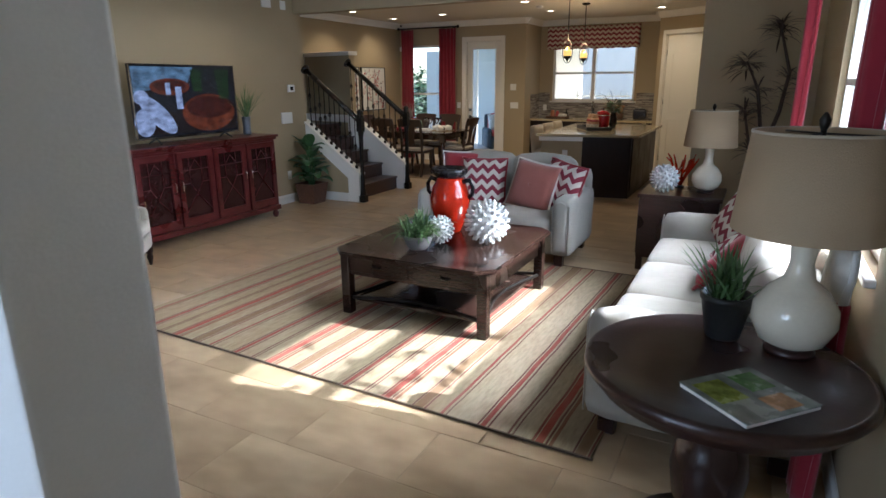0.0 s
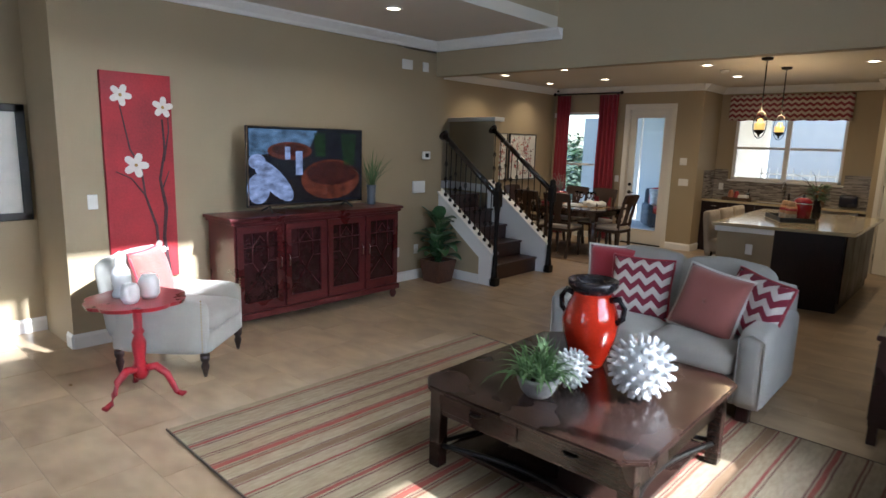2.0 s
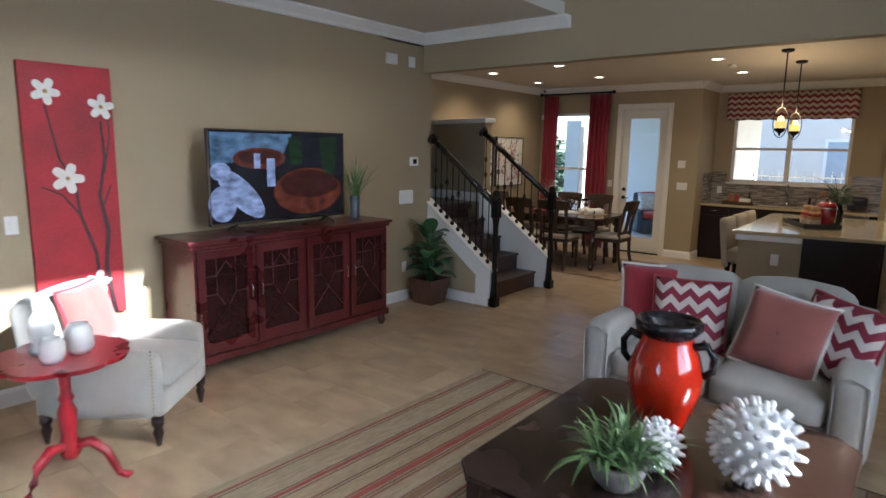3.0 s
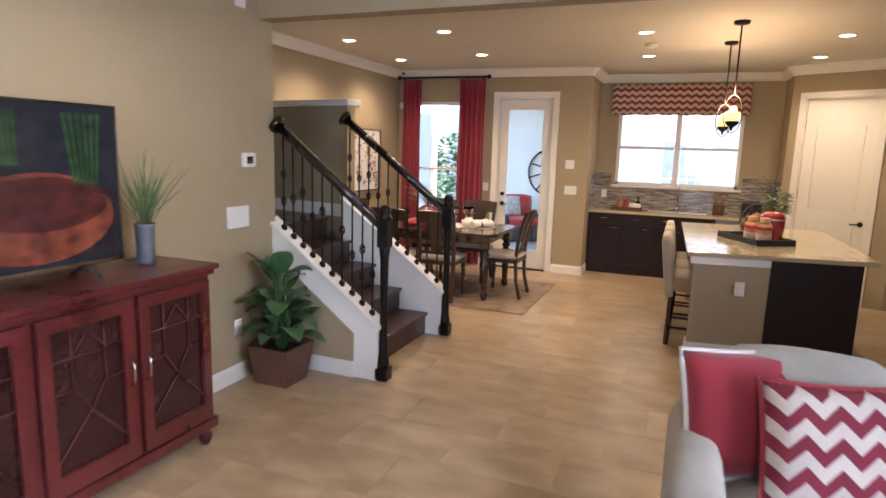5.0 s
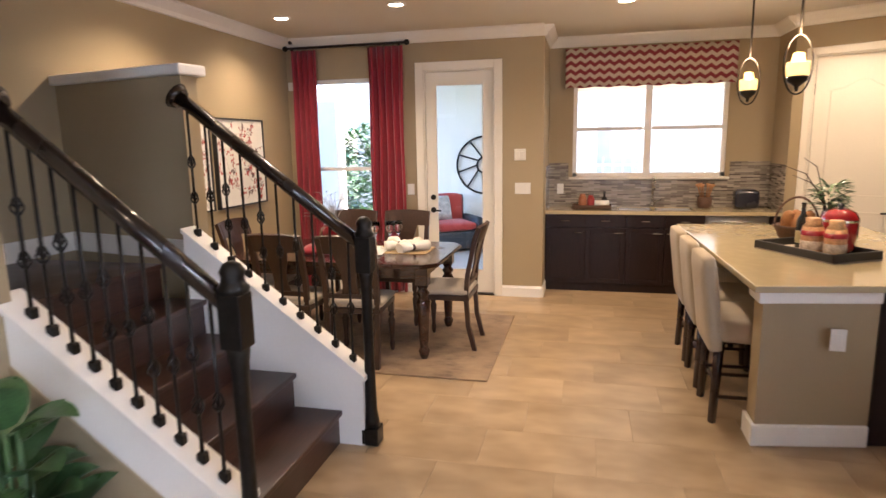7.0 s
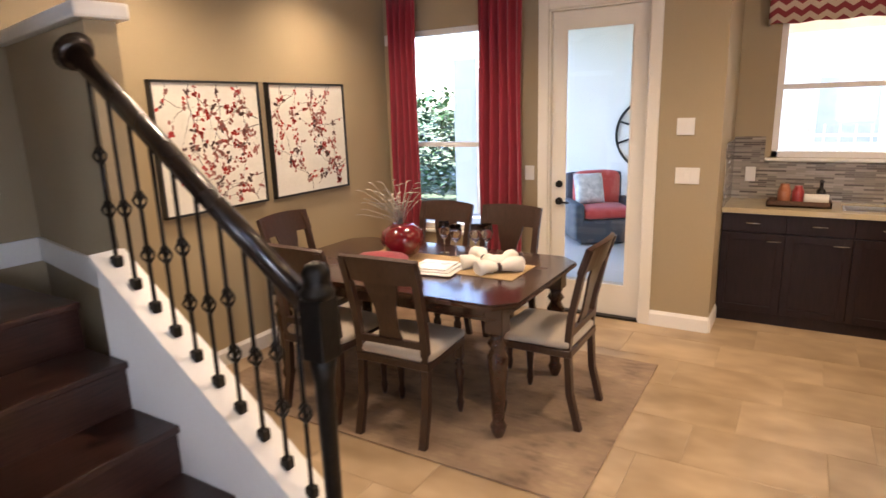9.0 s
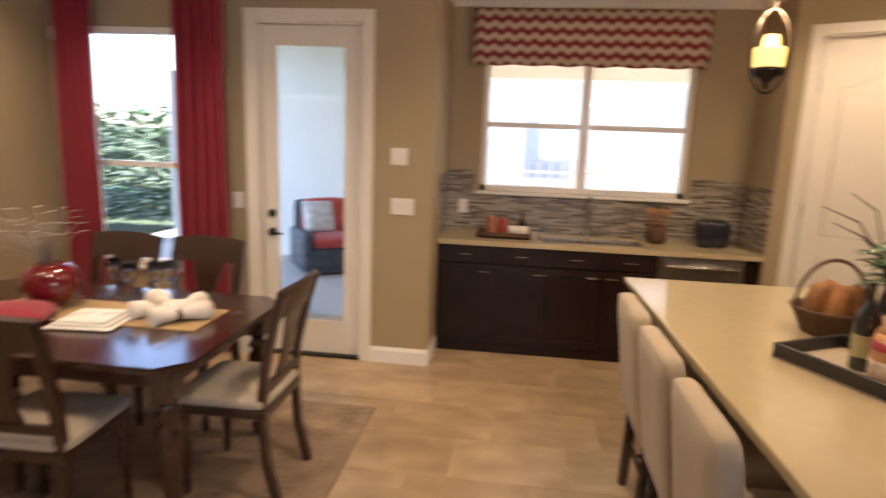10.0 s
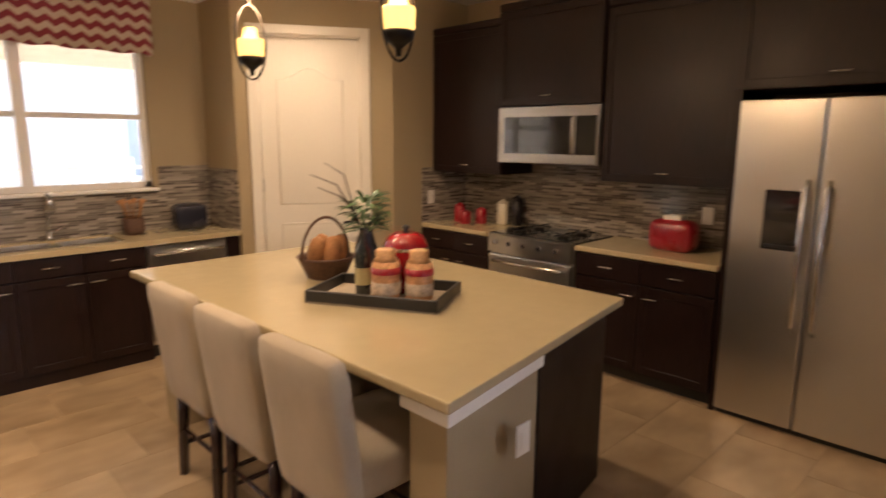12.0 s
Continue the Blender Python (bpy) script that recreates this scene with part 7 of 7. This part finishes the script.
# ---- patio and outdoors ----
STUCCO = simple("pale_stucco", (0.66, 0.61, 0.53), 0.9, vary=0.06, scale=3, fine=60, relief=0.4, world_space=True)
PALEWALL = simple("pale_blue_stucco", (0.86, 0.83, 0.76), 0.9, vary=0.05, scale=3, fine=60, relief=0.3, world_space=True)
structure("wall_patio_side", box(-3.52, -3.36, 11.39, 14.6, -0.1, 2.9), PALEWALL, "pale stucco wall beside the patio", "wall")
structure("wall_patio_end", box(-6.0, -3.53, 14.0, 14.16, -0.1, 2.9), PALEWALL, "pale stucco patio end wall", "wall")
structure("ceiling_patio", box(-6.5, 1.2, 11.40, 14.6, 2.9, 3.05), STUCCO, "cream patio soffit", "ceiling")
structure("wall_patio_beam", box(-6.5, 1.2, 14.45, 14.75, 2.45, 2.9), STUCCO, "cream patio beam", "wall")
for x in (-7.6, -6.4):
    solid("patio_column", box(x - 0.2, x + 0.2, 14.4, 14.8, -0.03, 2.45, 0.02, 2), STUCCO, "square cream stucco patio column", "column", group="patio columns")
nb = empty("neighbour_house", "pale stucco house behind the patio", "house", pose(0, 19.5, -0.16))
part("wall", box(-9, 9, 0, 4, 0, 5.2), STUCCO, nb)
part("roof", prism([(-9.6, 5.2), (9.6, 5.2), (6.5, 7.2), (-6.5, 7.2)], -0.6, 4.6), simple("roof_tile", (0.24, 0.15, 0.10), 0.85, vary=0.3, scale=6, world_space=True), nb, "brown tiled roof")
for x in (-5.5, -2.2, 1.5):
    w = part("window", box(x - 0.5, x + 0.5, -0.03, 0.02, 1.0, 2.2), simple("shaded_window", (0.36, 0.40, 0.44), 0.2, vary=0.1), nb)
    part("window_frame", box(x - 0.58, x + 0.58, -0.02, 0.0, 0.92, 2.28), WHITE_PAINT, w)

gate = empty("patio_fence", "white iron fence with scrolled bars", "fence", pose(-1.0, 13.9, -0.03))
for z in (0.15, 1.30):
    part("rail", tube([(-2.3, 0, z), (1.9, 0, z)], 0.018, 6), WHITE_PAINT, gate)
for k in range(29):
    part("bar", tube([(-2.28 + k * 0.15, 0, 0.0), (-2.28 + k * 0.15, 0, 1.42)], 0.010, 6), WHITE_PAINT, gate)
wheel = empty("wheel_ornament", "black iron wheel ornament on patio wall", "wall ornament", pose(-4.58, 13.94, 1.28))
for r in (0.47, 0.13):
    part("ring", tube([(r * math.cos(a), 0.03, r * math.sin(a)) for a in [k * math.pi / 20 for k in range(41)]], 0.018, 6), BLACK_METAL, wheel)
for k in range(10):
    a = k * math.pi / 5
    part("spoke", tube([(0.13 * math.cos(a), 0.03, 0.13 * math.sin(a)), (0.47 * math.cos(a + 0.25), 0.03, 0.47 * math.sin(a + 0.25))], 0.014, 6), BLACK_METAL, wheel)
RATTAN = simple("dark_rattan", (0.05, 0.058, 0.07), 0.6, vary=0.4, scale=50, fine=160, relief=0.8)
CORAL = cloth("coral_cushion", (0.50, 0.06, 0.045))
for nm, lab, x, y, w, d2, h, back in (("patio_armchair", "dark wicker armchair with coral red cushions", -5.05, 13.35, 0.76, 0.72, 0.38, True), ("patio_ottoman", "dark wicker ottoman with coral red cushion", -4.12, 12.95, 0.58, 0.52, 0.34, False)):
    p = empty(nm, lab, "armchair" if back else "ottoman", pose(x, y, -0.03, 0, 0, 35))
    part("frame", box(-w / 2, w / 2, -d2 / 2, d2 / 2, 0.02, h - 0.06, 0.03, 2), RATTAN, p)
    part("seat_cushion", cushion(-w / 2 + 0.06, w / 2 - 0.06, -d2 / 2, d2 / 2 - 0.05, h - 0.06, h + 0.07, 0.02, 0.05), CORAL, p)
    if back:
        part("back_frame", cushion(-w / 2, w / 2, d2 / 2 - 0.08, d2 / 2 + 0.04, 0.05, 0.85, 0, 0.05), RATTAN, p)
        part("back_cushion", cushion(-w / 2 + 0.08, w / 2 - 0.08, d2 / 2 - 0.22, d2 / 2 - 0.06, h, 0.86, 0.02, 0.06), CORAL, p)
        for s in (-1, 1):
            part("arm", cushion(s * w / 2 - 0.07, s * w / 2 + 0.07, -d2 / 2, d2 / 2, 0.05, 0.52, 0, 0.05), RATTAN, p)
pillow(0.42, simple("patterned_white", (0.62, 0.60, 0.56), 0.9, vary=0.5, scale=12), "white patterned pillow on patio chair", pose(-5.18, 13.32, 0.42, -15, 0, 45), edge=None)
hg = solid("hedge", bm_new(), LEAF, "clipped green hedge beyond the patio", "hedge", kind="stuff")
bm = bm_new()
for k in range(3400):
    x, y = rng.uniform(-11.5, -6.9), rng.uniform(15.6, 16.6)
    z = rng.uniform(0.0, 1.9 + 0.3 * noise.noise(Vector((x * 1.5, y, 0))))
    a = rng.uniform(0, 6.28)
    blade(bm, (x, y, z), (math.cos(a), math.sin(a), rng.uniform(0, 1)), 0.22, 0.10, 0.8, 2)
hg.data = to_mesh("hedge", bm, LEAF)

# outside the sofa window: unseen slab added to cut the sun, and shrub
structure("sun_cut_slab", box(RIGHTX + 0.16, 2.02, -3.0, 6.0, 2.47, 2.62), STUCCO, "unseen cream slab added to cut sun at the sofa window", "roof")
# unseen shrub, its leaves set in the sun's way to dapple the rug
sh = empty("shrub", "unseen leafy shrub added to dapple sun at the window", "shrub", pose(2.55, 2.1, -0.16))
part("trunk", tube([(0, 0, 0), (0.05, 0.05, 0.8), (0, 0.1, 1.5), (-0.04, 0.0, 2.3)], [0.03, 0.025, 0.018, 0.010], 8), DRY, sh)
bm = bm_new()
for k in range(120):
    a = rng.uniform(0, 6.28)
    blade(bm, (rng.uniform(-0.35, 0.35), rng.gauss(-0.1, 0.5), rng.uniform(1.2, 2.75)), (math.cos(a), math.sin(a), rng.uniform(-0.2, 1)), 0.16, 0.06, 0.8, 3)
stuff("leaves", bm, LEAF, sh)
structure("wall_neighbour", box(6.5, 6.7, -8, 14, -0.16, 1.1), PALEWALL, "pale garden wall outside", "wall")

# ---- floor tiles ----
m, nt, b = nodes_of("travertine")
v = coords(nt, True)
info = nt.nodes.new("ShaderNodeObjectInfo").outputs["Random"]
isl_r = nt.nodes.new("ShaderNodeNewGeometry").outputs["Random Per Island"]
rnd = mth(nt, "FRACT", mth(nt, "ADD", info, isl_r))
off = nt.nodes.new("ShaderNodeVectorMath")
off.operation = "ADD"
cbx = nt.nodes.new("ShaderNodeCombineXYZ")
nt.links.new(mth(nt, "MULTIPLY", rnd, 37.0), cbx.inputs[2])
nt.links.new(v, off.inputs[0])
nt.links.new(cbx.outputs[0], off.inputs[1])
vv = off.outputs[0]
cloud = spread(nt, noise_tex(nt, vv, 3.2, 2, (1, 1.7, 1)), 0.14, 0.90)
streak = spread(nt, noise_tex(nt, vv, 8, 2, (0.8, 2.0, 1)), 0.0, 1.0)
tone = mixed(nt, rnd, (0.25, 0.172, 0.095), (0.19, 0.127, 0.068))
light = mixed(nt, rnd, (0.60, 0.46, 0.30), (0.52, 0.39, 0.245))
col = mixed(nt, cloud, tone, light)
col = mixed(nt, mth(nt, "MULTIPLY", streak, 0.3), col, (0.33, 0.238, 0.14))
nt.links.new(col, b.inputs["Base Color"])
nt.links.new(mth(nt, "MULTIPLY_ADD", cloud, 0.12, 0.26), b.inputs["Roughness"])
bump(nt, b, noise_tex(nt, v, 4, 2), 0.03, 0.004)
TRAV = m
TXL, TYL, GAP = 0.61, 0.41, 0.0018


def tile_bm(w, h):
    bm = bm_new()
    lo = [bm.verts.new((x, y, -0.006)) for x, y in ((0, 0), (w, 0), (w, h), (0, h))]
    e = 0.003
    mid = [bm.verts.new((x, y, -0.0010)) for x, y in ((0, 0), (w, 0), (w, h), (0, h))]
    hi = [bm.verts.new((x, y, 0.0)) for x, y in ((e, e), (w - e, e), (w - e, h - e), (e, h - e))]
    bm.faces.new(hi)
    for i in range(4):
        j = (i + 1) % 4
        bm.faces.new((lo[i], lo[j], mid[j], mid[i]))
        bm.faces.new((mid[i], mid[j], hi[j], hi[i]))
    return bm


tile_mesh = to_mesh("floor_tile", tile_bm(TXL - GAP, TYL - GAP), TRAV)
floor_ob = bpy.data.objects["floor"]
rest_v, rest_f = [], []
tbm = tile_bm(TXL - GAP, TYL - GAP)
tbm.verts.ensure_lookup_table()
tbm.verts.index_update()
tv = [tuple(q.co) for q in tbm.verts]
tf = [[q.index for q in f.verts] for f in tbm.faces]
tbm.free()
row = 0
y = -3.4
while y < 11.2:
    x = -6.9 + (row % 3 + 1) * TXL / 3
    while x < 1.25:
        near = (-4.9 < x < 0.4 and 1.0 < y < 10.3) and not (-3.1 < x < -0.3 and 1.5 < y < 3.7)
        if near and len(floor_ob.children) < 300:
            t = new("tile", tile_mesh)
            t.location = (x, y, 0)
            t.parent = floor_ob
        else:
            k = len(rest_v)
            rest_v.extend((min(1.42, max(-6.40, p[0] + x)), p[1] + y, p[2]) for p in tv)
            rest_f.extend([i + k for i in f] for f in tf)
        x += TXL
    y += TYL
    row += 1
me = bpy.data.meshes.new("far_tiles")
me.from_pydata(rest_v, [], rest_f)
me.materials.append(TRAV)
far = new("far_tiles", me)
far.parent = floor_ob
tagged(far, "travertine tiles along the room edges", kind="stuff")
